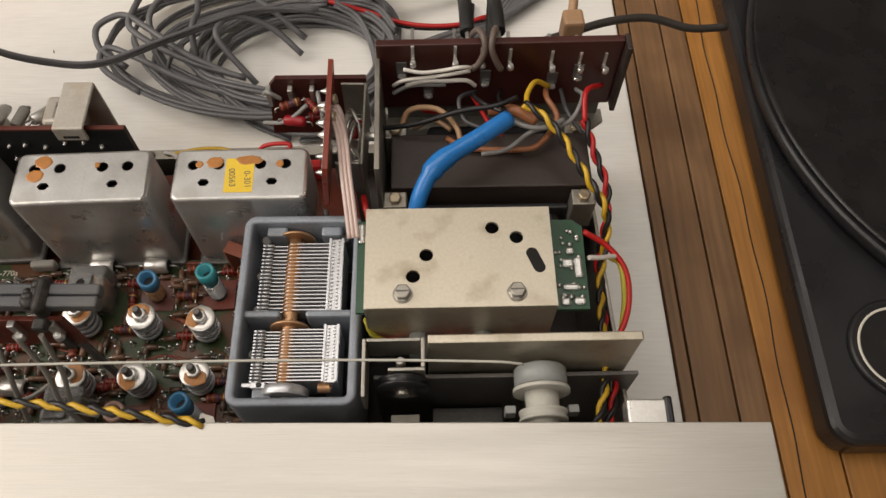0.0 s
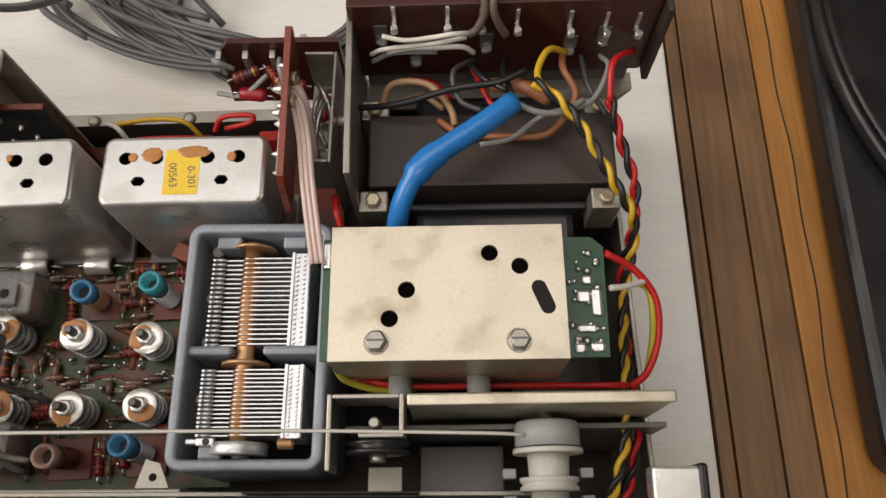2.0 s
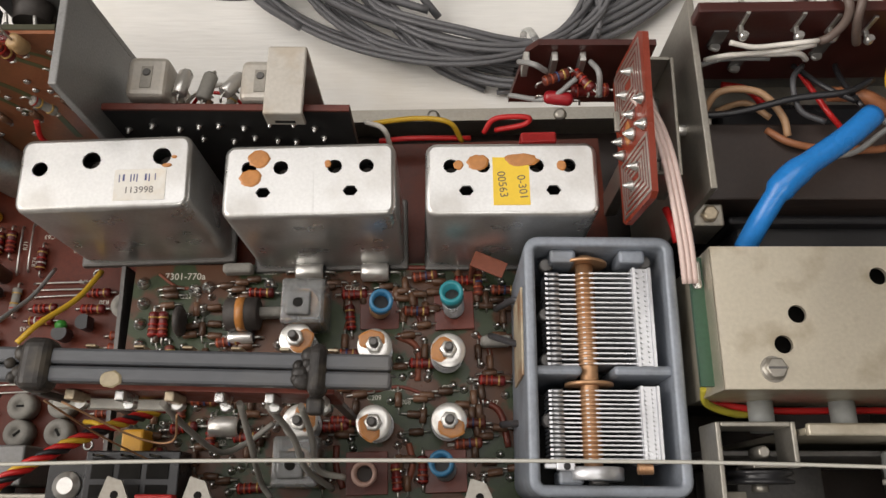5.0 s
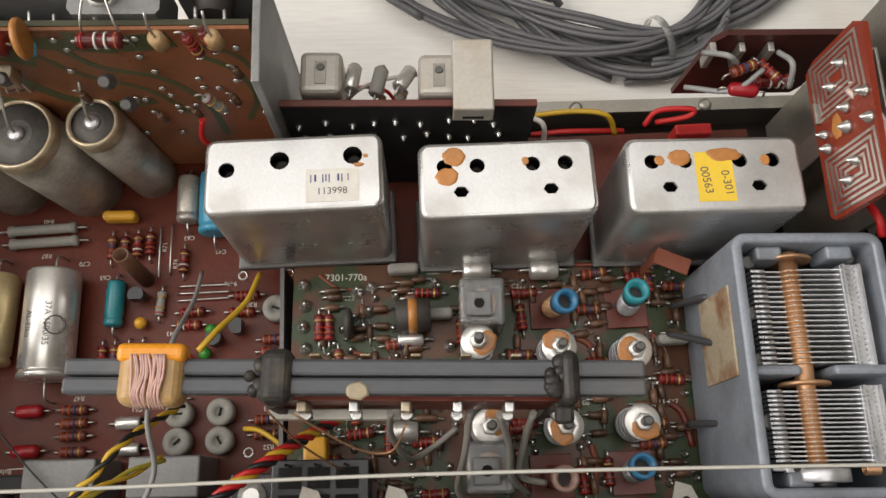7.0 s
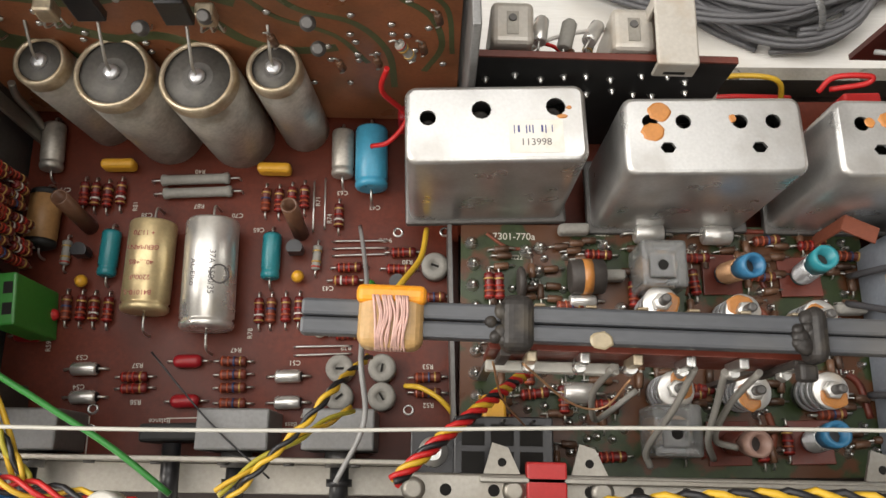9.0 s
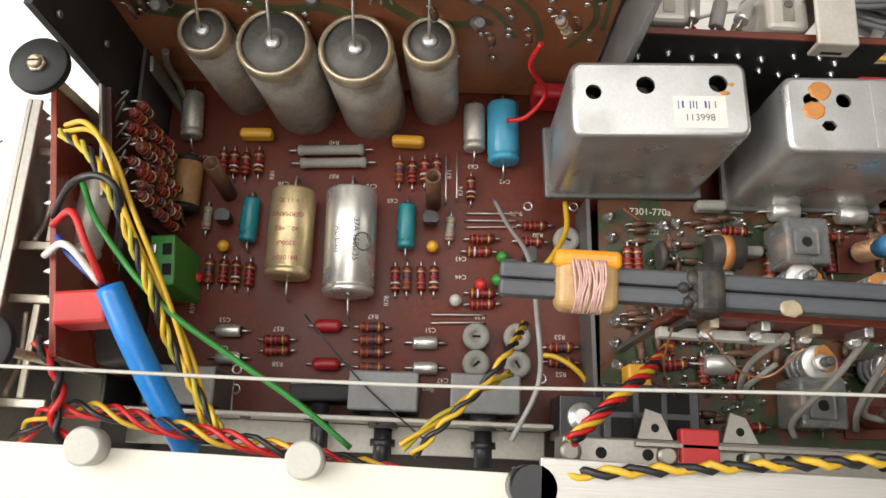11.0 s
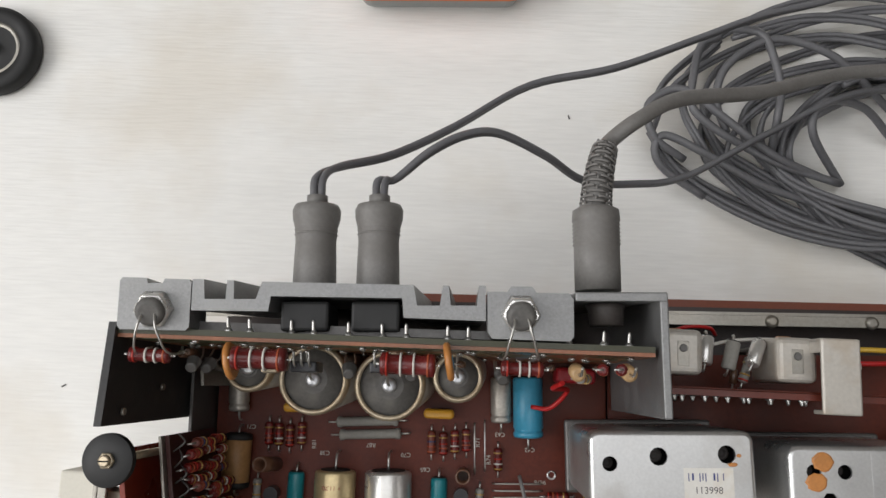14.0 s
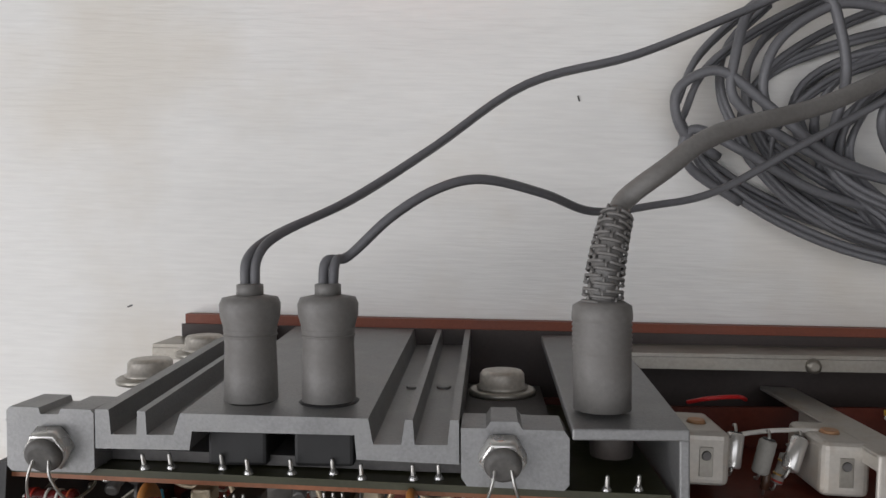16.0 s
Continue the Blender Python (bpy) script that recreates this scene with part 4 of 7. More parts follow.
def make_axial(label, mat_, length, r, rimmat, grooves=True, span=None, n=24):
    ob = thing("axial_capacitor", label, "capacitor", None, "axial capacitors")
    h = length / 2
    prof = [(0, r * 0.7), (0.3, r * 0.93), (0.9, r), (2.0, r), (2.4, r * 0.93), (3.0, r * 0.93), (3.4, r), (length - 1, r), (length - 0.3, r * 0.95), (length, r * 0.8)] if grooves else [(0, r * 0.8), (0.5, r), (length - 0.5, r), (length, r * 0.8)]
    part("can", lathe(B(), (-h, 0, r), (1, 0, 0), prof, n), mat_, ob)
    part("seal", lathe(B(), (h - 0.2, 0, r), (1, 0, 0), [(0, r * 0.75), (0.5, r * 0.7)], n), rimmat, ob)
    sp = span or length + 9
    for s in (-1, 1):
        part("lead", tube(B(), [(s * h, 0, r), (s * (sp / 2 - 1), 0, r * 0.9), (s * sp / 2, 0, r * 0.5), (s * sp / 2, 0, 0)], 0.4, 6, 3), M_LEAD, ob)
    return ob


used = set()


def put(ob, x, y, z, rz=0.0, rx=0.0, ry=0.0):
    """The first call places the thing itself, later ones place copies."""
    if ob not in used:
        used.add(ob)
        ob.matrix_basis = at(x, y, z, rz, rx, ry)
        return ob
    return copy_thing(ob, at(x, y, z, rz, rx, ry))


R_A = make_resistor("maroon carbon resistor with red and orange bands", M_MAROON, [(0.6, M_BRED), (2.2, M_BORANGE), (3.7, M_BRED), (5.8, M_BGOLD)])
R_B = make_resistor("maroon carbon resistor with yellow and white bands", M_MAROON, [(0.6, M_BYEL), (2.3, M_BWHITE), (4.0, M_BRED), (6.0, M_BGOLD)])
R_C = make_resistor("brown carbon resistor with orange and blue bands", M_BROWNR, [(0.6, M_BORANGE), (2.4, M_BORANGE), (4.1, M_BBLUE), (6.0, M_BGOLD)])
R_D = make_resistor("pale resistor with coloured bands", M_GREYR, [(0.6, M_BRED), (2.3, M_BYEL), (5.8, M_BGOLD)])
RB = 22
for k, (x, y) in enumerate(((-299.4, 153.8), (-295.8, 153.5), (-291.9, 153.0), (-287.7, 153.8), (-241.3, 151.0), (-237.1, 150.6), (-233.0, 151.3), (-229.0, 151.8), (-217.8, 145.3),
                            (-300.8, 116.6), (-296.3, 116.4), (-292.3, 116.1), (-288.0, 115.7), (-241.8, 114.7), (-238.1, 114.8), (-233.6, 114.9), (-229.5, 115.0))):
    put((R_A, R_B, R_A, R_B, R_C)[k % 5], x, y, RB, 90 + 2 * math.sin(k * 3.1))
for k, (x, y) in enumerate(((-278.0, 95.1), (-277.8, 91.7), (-248.7, 99.3), (-248.6, 95.3), (-248.5, 91.4), (-248.3, 86.8), (-214.2, 128.2), (-215.2, 124.0), (-214.3, 110.4), (-214.3, 106.9),
                            (-198.6, 127.5), (-197.2, 132.9), (-190.1, 93.5), (-190.2, 88.9), (-188.2, 118.3), (-188.4, 114.4))):
    put((R_A, R_A, R_C, R_C, R_C, R_C, R_A, R_B, R_B, R_A)[k % 10], x, y, RB, 1.5 * math.sin(k * 2.3))
put(R_D, -302.9, 134.2, RB, 88)
put(R_D, -224.5, 131.5, RB, 86)
big = make_resistor("large grey cement wirewound resistor", M_GREYR, [], 22, 1.9, 28, 2.2)
put(big, -264.1, 158.2, RB, 1.5)
put(big, -263.1, 153.7, RB, 1.5)

film = thing("film_capacitor", "glossy red dipped film capacitor", "capacitor", None, "film capacitors")
part("body", lathe(B(), (-4.2, 0, 2.1), (1, 0, 0), [(0, 0.8), (0.5, 1.6), (1.4, 2.0), (7, 2.0), (7.9, 1.6), (8.4, 0.8)], 16), M_REDCAP, film)
for s in (-1, 1):
    part("lead", tube(B(), [(s * 4.2, 0, 2.1), (s * 6, 0, 2), (s * 6.4, 0, 0)], 0.32, 5, 3), M_LEAD, film)
for x, y in ((-262.3, 99.5), (-262.3, 87.6), (-312, 117), (-311, 108)):
    put(film, x, y, RB, 0)
yel = thing("film_capacitor", "yellow dipped film capacitor", "capacitor", None, "yellow film capacitors")
part("body", box(B(), -5.4, 5.4, -1.7, 1.7, 0.6, 6.0, 1.4, 3), M_YELCAP, yel)
put(yel, -288.6, 163, RB, 0)
put(yel, -238.6, 161, RB, -2)
sil = make_axial("small silver axial capacitor", M_SILV, 7.6, 2.0, M_BLACK, False, 13, 16)
for x, y in ((-293.0, 97.7), (-292.4, 89.3), (-232.0, 94.5), (-231.9, 86.7)):
    put(sil, x, y, RB, 0)
teal = make_axial("teal sleeved electrolytic capacitor", M_TEAL, 14.6, 2.9, M_BLACK, True, 20)
put(teal, -289, 133.4, RB, 88)
put(teal, -238.6, 131.8, RB, 89)
gold = make_axial("gold lacquered axial electrolytic capacitor with red print", M_GOLD, 28.5, 7.1, M_BLACK, True, 40, 32)
put(gold, -274.6, 127.6, RB, 88.5)
silc = make_axial("silver axial electrolytic capacitor with dark print", M_SILV, 34, 8.0, M_BLACK, True, 46, 32)
put(silc, -255.8, 124.8, RB, 90)
for body, words, size, r, colour in ((gold, ("+ 11.70", "GERMANY", "40....+85", "2200uF", "B41010-S"), 2.1, 7.1, M_REDCAP), (silc, ("AL-Elko", "37A 1500/35"), 2.6, 8.0, M_INK)):
    for k, w_ in enumerate(words):
        if body is gold:
            x, ang = 9 - k * 4.6, 0
            text("print", w_, size, at(x, 0, 2 * r + 0.05, 90), colour, body)
        else:
            a = radians(-22 + k * 40)
            text("print", w_, size, at(-1, -math.sin(a) * r * 1.01, r + math.cos(a) * r * 1.01, 180, 0, 0) @ pose(0, 0, 0, math.degrees(-a), 0, 0), colour, body)
rg = B()
lathe(rg, (-1.5, -4.6, 14.6), (0, -0.57, 0.82), [(0, 3.0), (0.15, 3.0), (0.15, 2.6), (0, 2.6)], 24, False)
part("print_ring", rg, M_INK, silc)
pale = make_axial("pale grey axial electrolytic capacitor", M_CAPCAN, 16, 3.6, M_BLACK, True, 22)
put(pale, -216.7, 166, RB, 90)
put(pale, -310.4, 169.4, RB, 92)
blu = make_axial("light blue axial electrolytic capacitor", M_BLUE, 21, 5.2, M_BLACK, True, 29)
put(blu, -207.3, 163.5, RB, 90)
brn = make_axial("brown paper axial capacitor with tarred ends", M_WAXY, 18, 4.8, M_BLACK, False, 24)
put(brn, -309.8, 144.5, RB, 88)
for s in (-1, 1):
    part("tar_end", lathe(B(), (s * 9.6, 0, 4.8), (-s, 0, 0), [(0, 3.4), (0.8, 4.9), (2.4, 4.95)], 20), M_BLACK, brn)
trim = thing("trimmer_resistor", "round grey trimmer resistor", "trimmer", None, "grey trimmers")
part("body", lathe(B(), (0, 0, 0.5), (0, 0, 1), [(0, 4.2), (4.4, 4.2), (5.2, 3.6), (5.2, 1.6), (4.2, 1.4)], 24), M_GREYR, trim)
# black bar paints the shade in the adjuster slot
part("slot", box(B(), -1.2, 1.2, -0.3, 0.3, 4.5, 5.3), M_HOLE_SHADE, trim)
for k, (x, y) in enumerate(((-216.3, 96.2), (-216.4, 87.9), (-203.7, 96.2), (-203.8, 87.7), (-187.4, 127.6))):
    put(trim, x, y, RB, 40 * k)
to92 = thing("transistor", "black plastic transistor with three leads", "transistor", None, "small transistors")
tb_ = B()
prism(tb_, [(2.5 * math.cos(a), 2.5 * math.sin(a)) for a in [math.pi * (-0.2 + 1.4 * k / 10) for k in range(11)]], 2.5, 7.4)
part("body", tb_, M_BLACKP, to92)
for x in (-1.3, 0, 1.3):
    part("lead", cyl(B(), (x, 0, 0), (x, 0, 2.6), 0.3, 6), M_LEAD, to92)
for x, y, a in ((-296.8, 133.5, 0), (-230.8, 133.5, 0), (-206.2, 118.7, 180), (-199, 122, 90)):
    put(to92, x, y, RB, a)
pst = thing("tube_post", "open dark brown tube post", "post", None, "tube posts")
part("tube", lathe(B(), (0, 0, 0), (0, 0, 1), [(0, 2.5), (23, 2.5), (23, 1.9), (6, 1.9)], 18), M_POST, pst)
put(pst, -296.9, 143, RB, 0, -5)
put(pst, -230, 140, RB, 0, -4)
for nm, m_, pts in (("yellow", M_YELCAP, ((-296.7, 124.7), (-230.1, 125.2))), ("green", M_GREEN, ((-207.8, 121.9), (-209.5, 114.5))), ("white", M_NYLON, ((-222.7, 107.8),)), ("red", M_REDP, ((-304.1, 114.1), (-214.8, 112.9)))):
    bead = thing("bead_capacitor", nm + " dipped bead capacitor", "capacitor", None, nm + " bead capacitors")
    part("bead", lathe(B(), (0, 0, 1), (0, 0, 1), [(0, 0.6), (0.7, 1.5), (2, 2.0), (3.2, 1.6), (4, 0.5)], 14), m_, bead)
    part("lead", cyl(B(), (0, 0, 0), (0, 0, 1.4), 0.4, 6), M_LEAD, bead)
    for x, y in pts:
        put(bead, x, y, RB)
jump = thing("wire_link", "bare tinned wire link", "wire", None, "wire links")
part("wire", tube(B(), [(-8, 0, 0), (-7.6, 0, 1.2), (7.6, 0, 1.2), (8, 0, 0)], 0.3, 5, 2), M_LEAD, jump)
for x, y, a in ((-211, 134.6, 0), (-211, 132.4, 1), (-211, 137, 0), (-222, 103.5, 0), (-222, 101, 1), (-222.4, 150, 90), (-226, 149, 90)):
    put(jump, x, y, RB, a)
# printed marks of the red board, upside down as they stand
for w_, x, y, a in (("R40", -263.5, 161.8, 180), ("R87", -263, 149.8, 180), ("C38", -279.5, 147, 180), ("C70", -250.5, 146.5, 180), ("C65", -243.5, 141.5, 180), ("C63", -217, 153.8, 180), ("C42", -206.5, 148.6, 180),
                    ("R81", -283.4, 150, 90), ("R57", -278, 98.8, 180), ("R58", -277.6, 87.8, 180), ("C51", -230.5, 98.8, 180), ("C47", -226.5, 83.2, 180), ("R47", -248.5, 103, 180), ("R52", -190, 85.4, 180), ("R53", -190, 97, 180),
                    ("R38", -215, 103.2, 180), ("R78", -244.5, 108, 90), ("R71", -224.8, 151, 90), ("C71", -306.5, 156, 180), ("Balance", -270, 82.2, 180), ("Bass", -231, 80.4, 180), ("R74", -221, 145, 90), ("C54", -295, 92.6, 180),
                    ("C53", -295, 101.5, 180), ("R59", -305.5, 105, 90), ("C43", -221, 122, 180), ("C44", -221, 116, 180), ("9476", -203, 137.5, 180), ("R30", -196, 130.2, 180)):
    text("print", w_, 2.1, at(x, y, RB + 0.06, a), M_WHITEP, structure_board)
for x0, x1, y0, y1 in ((-268, -254, 76, 76.3), (-254.3, -254, 76, 83), (-268, -254, 82.7, 83), (-291, -290.6, 72, 84)):
    part("printed_line", box(B(), x0, x1, y0, y1, RB + 0.02, RB + 0.06), M_WHITEP, structure_board)
# solder rings and small fittings across the red board
ring = thing("solder_eyelet", "small tinned eyelet in the board", "eyelet", None, "eyelets")
part("rim", lathe(B(), (0, 0, 0), (0, 0, 1), [(0, 1.7), (0.5, 1.6), (0.5, 1.1), (0, 1.0)], 16, False), M_SOLDER, ring)
for x, y in ((-199, 140), (-290, 86), (-290, 80), (-196, 84), (-184, 140)):
    put(ring, x, y, RB)

# slider controls and front strip
pot = thing("slide_control", "grey zinc-plated slide control with black shaft", "control", None, "slide controls")
part("case", box(B(), -9.9, 9.9, -5.6, 5.6, 0, 20, 0.6), M_POT, pot)
part("collar", cyl(B(), (0, -5.6, 12), (0, -10, 12), 4.2, 20), M_DSTEEL, pot)
sf = part("shaft", cyl(B(), (0, -9, 12), (0, -20, 12), 2.6, 16), M_BLACKP, pot)
part("grip", cyl(B(), (0, -13, 12), (0, -15, 12), 3.6, 16), M_BLACKP, sf)
for x in (-300.5, -243.3, -214.6):
    put(pot, x, 79.2 - (x + 300) * 0.02, RB + 1, -1.5)
fs = thing("control_strip", "zinc-plated control mounting strip", "bracket", at(-252, 70.4, 0, -2))
part("plate", box(B(), -74, 56, -0.7, 0.7, 12, 45, 0.3), M_ZINC, fs)
for k in range(7):
    part("screw", lathe(B(), (-66 + k * 18, -0.7, 40), (0, -1, 0), [(0, 1.6), (0.8, 1.4)], 12), M_DSTEEL, fs)
part("shelf", box(B(), -74, 56, -9, -0.8, 26, 27.2, 0.3), M_ZINC, fs, "plated shelf")
bal = thing("balance_control", "dark toothed balance wheel with black shaft", "control", at(-262, 78, RB, 0))
part("wheel", box(B(), -9, 9, -2.5, 2.5, 0, 14, 0.8), M_BLACK, bal)
part("shaft", cyl(B(), (0, -3, 12), (0, -18, 12), 2.6, 16), M_BLACKP, bal)

# ---- tuner board parts ----
GB = 39
tcap = thing("tuning_trimmer", "clear trimmer with a bright washer and waxed nut", "trimmer", None, "tuning trimmers")
part("body", lathe(B(), (0, 0, 0), (0, 0, 1), [(0, 4.4), (6, 4.4), (6.2, 4.7), (13, 4.7), (13.4, 4.0)], 24), M_CLEARP, tcap, "milky clear body")
for z_ in (3.0, 6.2, 9.4):
    part("plate_ring", lathe(B(), (0, 0, z_), (0, 0, 1), [(0, 4.78), (1.5, 4.82)], 24), M_FIN, tcap)
part("rotor", lathe(B(), (0, 0, 0.5), (0, 0, 1), [(0, 3.4), (12, 3.4)], 16), M_DSTEEL, tcap)
part("washer", lathe(B(), (0, 0, 13.4), (0, 0, 1), [(0, 4.9), (0.4, 5.0), (0.7, 4.7), (0.7, 2.6)], 28), M_SILV, tcap, "bright washer")
part("wax", blob(B(), -1.0, 1.7, 14.12, 3.9, 2.9, 16, 5, 0.3), M_ORANGEW, tcap, "amber wax")
nut = part("nut", lathe(B(), (0, 0, 14.3), (0, 0, 1), [(0, 2.5), (1.7, 2.5), (2.0, 2.2), (2.0, 1.3)], 6), M_SILV, tcap)
part("screw", lathe(B(), (0, 0, 16.2), (0, 0, 1), [(0, 1.35), (3.6, 1.3), (4.2, 0.9), (4.0, 0.5)], 12), M_DSTEEL, nut)
for k, (x, y) in enumerate(((-104.2, 106.3), (-83.3, 104.3), (-103.8, 85.0), (-83.6, 84.8), (-126.0, 108.3), (-124.7, 85.6))):
    put(tcap, x, y, GB, 57 * k, 2 * math.sin(k * 2), 2 * math.cos(k))
for k, (x, y, m_, body, tilt) in enumerate(((-103.3, 120.1, M_FORMERB, M_COPPER, 6), (-80.4, 119.0, M_FORMER, M_FIN, -3), (-107.2, 72.0, M_FORMERP, M_BROWNR, 3), (-84.4, 71.8, M_FORMERB, M_FIN, -4))):
    fo = thing("coil_former", ("blue", "blue-green", "faded pink", "blue")[k] + " coil former wound with wire", "coil", at(x, y, GB, 0, tilt, tilt), "coil formers")
    part("base", box(B(), -6, 6, -6, 6, 0, 1.2, 0.2), M_BROWNR, fo, "red-brown base plate")
    part("tube", lathe(B(), (0, 0, 1), (0, 0, 1), [(0, 2.7), (13, 2.7), (13.2, 3.4), (18.5, 3.4), (18.5, 2.3), (13, 2.2)], 20), m_, fo)
    part("winding", tube(B(), [(2.95 * math.cos(a), 2.95 * math.sin(a), 3 + a * 0.105) for a in [j * 0.5 for j in range(170)]], 0.32, 5, 1), body, fo)
    part("core", lathe(B(), (0, 0, 2), (0, 0, 1), [(0, 2.1), (13, 2.1)], 10), M_RUBBER, fo)
for k, (x, y) in enumerate(((-124.3, 120.0), (-125.2, 75.0))):
    bx = thing("filter_box", "milky plastic filter housing with a screw hole", "filter", at(x, y, GB, -2), "filter housings")
    part("housing", box(B(), -6.4, 6.4, -6.8, 6.8, 0, 15.5, 1.0), M_CLEARP, bx)
    part("dome", box(B(), -4.6, 2.6, -4.6, 2.6, 15.5, 17.0, 0.5), M_CLEARP, bx)
    # flat black disc paints the shade of a screw hole
    part("hole", lathe(B(), (-1, -1, 17.0), (0, 0, 1), [(0, 1.5), (0.1, 1.4)], 14), M_HOLE_SHADE, bx)
    part("inner_coil", lathe(B(), (0, 0, 1), (0, 0, 1), [(0, 4), (11, 4)], 14), M_COPPER, bx)
tor = thing("wound_choke", "dark wound choke with orange tape", "coil", at(-144.0, 119.0, GB, 0))
part("winding", lathe(B(), (-5, 0, 5), (1, 0, 0), [(0, 4.4), (0.4, 5), (9.6, 5), (10, 4.4)], 24), M_RUBBER, tor)
part("tape", lathe(B(), (-1.4, 0, 5), (1, 0, 0), [(0, 5.15), (2.6, 5.15)], 24), M_ORANGEW, tor, "orange tape")
put(sil, -145.1, 112.5, GB, 0)
for p_ in ((-171.9, 117.4), (-169.0, 117.3)):
    put(R_A, *p_, GB, 90)
disc = thing("disc_capacitor", "dark brown disc capacitor", "capacitor", at(-163.0, 117.5, GB))
part("disc", lathe(B(), (-1, 0, 5), (1, 0, 0), [(0, 3.8), (0.6, 4.6), (1.6, 4.6), (2.2, 3.8)], 20), M_RUBBER, disc)
sil2 = make_axial("bright silver axial capacitor", M_SILV, 8.5, 3.0, M_BLACK, False, 15, 18)
put(sil2, -124.4, 132.3, GB, -2)
put(sil2, -104.3, 131.6, GB, -2)
put(sil2, -148.2, 86.2, GB, -3)
gcap = thing("film_capacitor", "grey moulded film capacitor", "capacitor", None, "grey film capacitors")
part("body", box(B(), -4.6, 4.6, -1.6, 1.6, 0.5, 5.5, 1.2, 3), M_GREYR, gcap)
for p_ in ((-146.5, 133.8), (-137.0, 119.6), (-68.4, 108.6)):
    put(gcap, *p_, GB, 0)
ycap = thing("film_capacitor", "small yellow block capacitor", "capacitor", at(-172.3, 81.5, GB, 0))
part("body", box(B(), -3.2, 3.2, -4.2, 4.2, 0.5, 9, 0.8), M_YELCAP, ycap)
# dense small parts between the coils
rg = random.Random(11)
pin = thing("solder_pin", "shiny tinned solder pin", "pin", None, "solder pins")
part("pin", lathe(B(), (0, 0, 0), (0, 0, 1), [(0, 1.3), (0.5, 1.0), (1.1, 0.6), (2.2, 0.5), (2.4, 0.2)], 10), M_SOLDER, pin)
joint = thing("solder_joint", "large shiny solder joint on the board edge", "solder", None, "large solder joints")
part("blob", lathe(B(), (0, 0, 0), (0, 0, 1), [(0, 2.0), (0.8, 1.9), (1.8, 1.3), (2.8, 0.7), (3.6, 0.25)], 14), M_SOLDER, joint)
for k in range(10):
    put(joint, -176.6 + 0.5 * (k % 2), 131 - k * 6.4, GB)
for x, y in ((-160.6, 128.4), (-156.4, 129.2), (-157.2, 122.0), (-158.8, 117.4), (-137.2, 129.6), (-133.6, 110.4)):
    put(joint, x, y, GB)
for k, pts in enumerate(([(-172, 134), (-166, 129.5), (-160, 129)], [(-108, 133), (-96, 133.5), (-82, 133)], [(-98, 112), (-92, 108), (-92, 98)], [(-115, 98), (-108, 95), (-98, 96.5), (-90, 94)], [(-74, 112), (-70, 106), (-70, 96)], [(-74, 92), (-68, 88), (-66, 78)], [(-115, 128), (-112, 122), (-114, 114)], [(-92, 126), (-92, 120), (-90, 114)], [(-95, 80), (-94, 74), (-96, 68)], [(-140, 104), (-134, 100), (-120, 99)], [(-162, 110), (-152, 107), (-142, 108)], [(-116, 80), (-116, 74), (-114, 68)])):
    part("copper_track", tube(B(), [(x, y, GB + 0.02) for x, y in pts], 0.55 + 0.25 * (k % 3), 5, 6), M_BROWNR if k % 2 else M_TERRA, tuner_board, "copper track under lacquer")
mini = thing("ceramic_capacitor", "small dark brown ceramic tube capacitor", "capacitor", None, "ceramic capacitors")
part("body", lathe(B(), (-2.2, 0, 1.4), (1, 0, 0), [(0, 0.7), (0.3, 1.1), (4.1, 1.1), (4.4, 0.7)], 10), M_DARKC, mini)
part("lead", tube(B(), [(-4, 0, 0), (-3.2, 0, 1.4), (3.2, 0, 1.4), (4, 0, 0)], 0.28, 5, 2), M_LEAD, mini)
busy = [(-104, 106, 6.5), (-83, 104, 6.5), (-104, 85, 6.5), (-83, 85, 6.5), (-126, 107, 6.5), (-125, 85, 6.5), (-103, 119, 7), (-80, 118, 7), (-107, 72, 7), (-84, 72, 7), (-121, 117, 8.5), (-126, 77, 8.5), (-137, 113, 7), (-155, 133, 6)]
count = 0
while count < 290:
    x, y = rg.uniform(-172, -64), rg.uniform(68, 131)
    if any(math.hypot(x - a, y - b) < r for a, b, r in busy):
        continue
    busy.append((x, y, 1.9))
    a = rg.choice((0, 90)) + rg.uniform(-6, 6)
    k = count % 10
    if k < 4:
        put(pin, x, y, GB)
    elif k < 9:
        put(mini, x, y, GB, a)
    else:
        put(rg.choice((R_A, R_C)), x, y, GB, a)
    count += 1
for w_, t_ in (("7301-770a", (-163.9, 132.8)), ("C239", (-137.4, 133.3)), ("C222", (-111.9, 127.6)), ("C203", (-74.4, 129.1)), ("R222", (-163.6, 126.4)), ("C202", (-150.4, 81.9)), ("C209", (-105.1, 93.4)),
               ("C208", (-96.4, 91.9)), ("C217", (-70.5, 90.9)), ("R213", (-98.8, 95.9)), ("C221", (-82.7, 95.7)), ("C241", (-166.1, 87.9)), ("C237", (-155.4, 88.1))):
    text("print", w_, 3.0 if w_[0] == "7" else 2.0, at(*t_, GB + 0.06, -1.5), M_WHITEP, tuner_board)

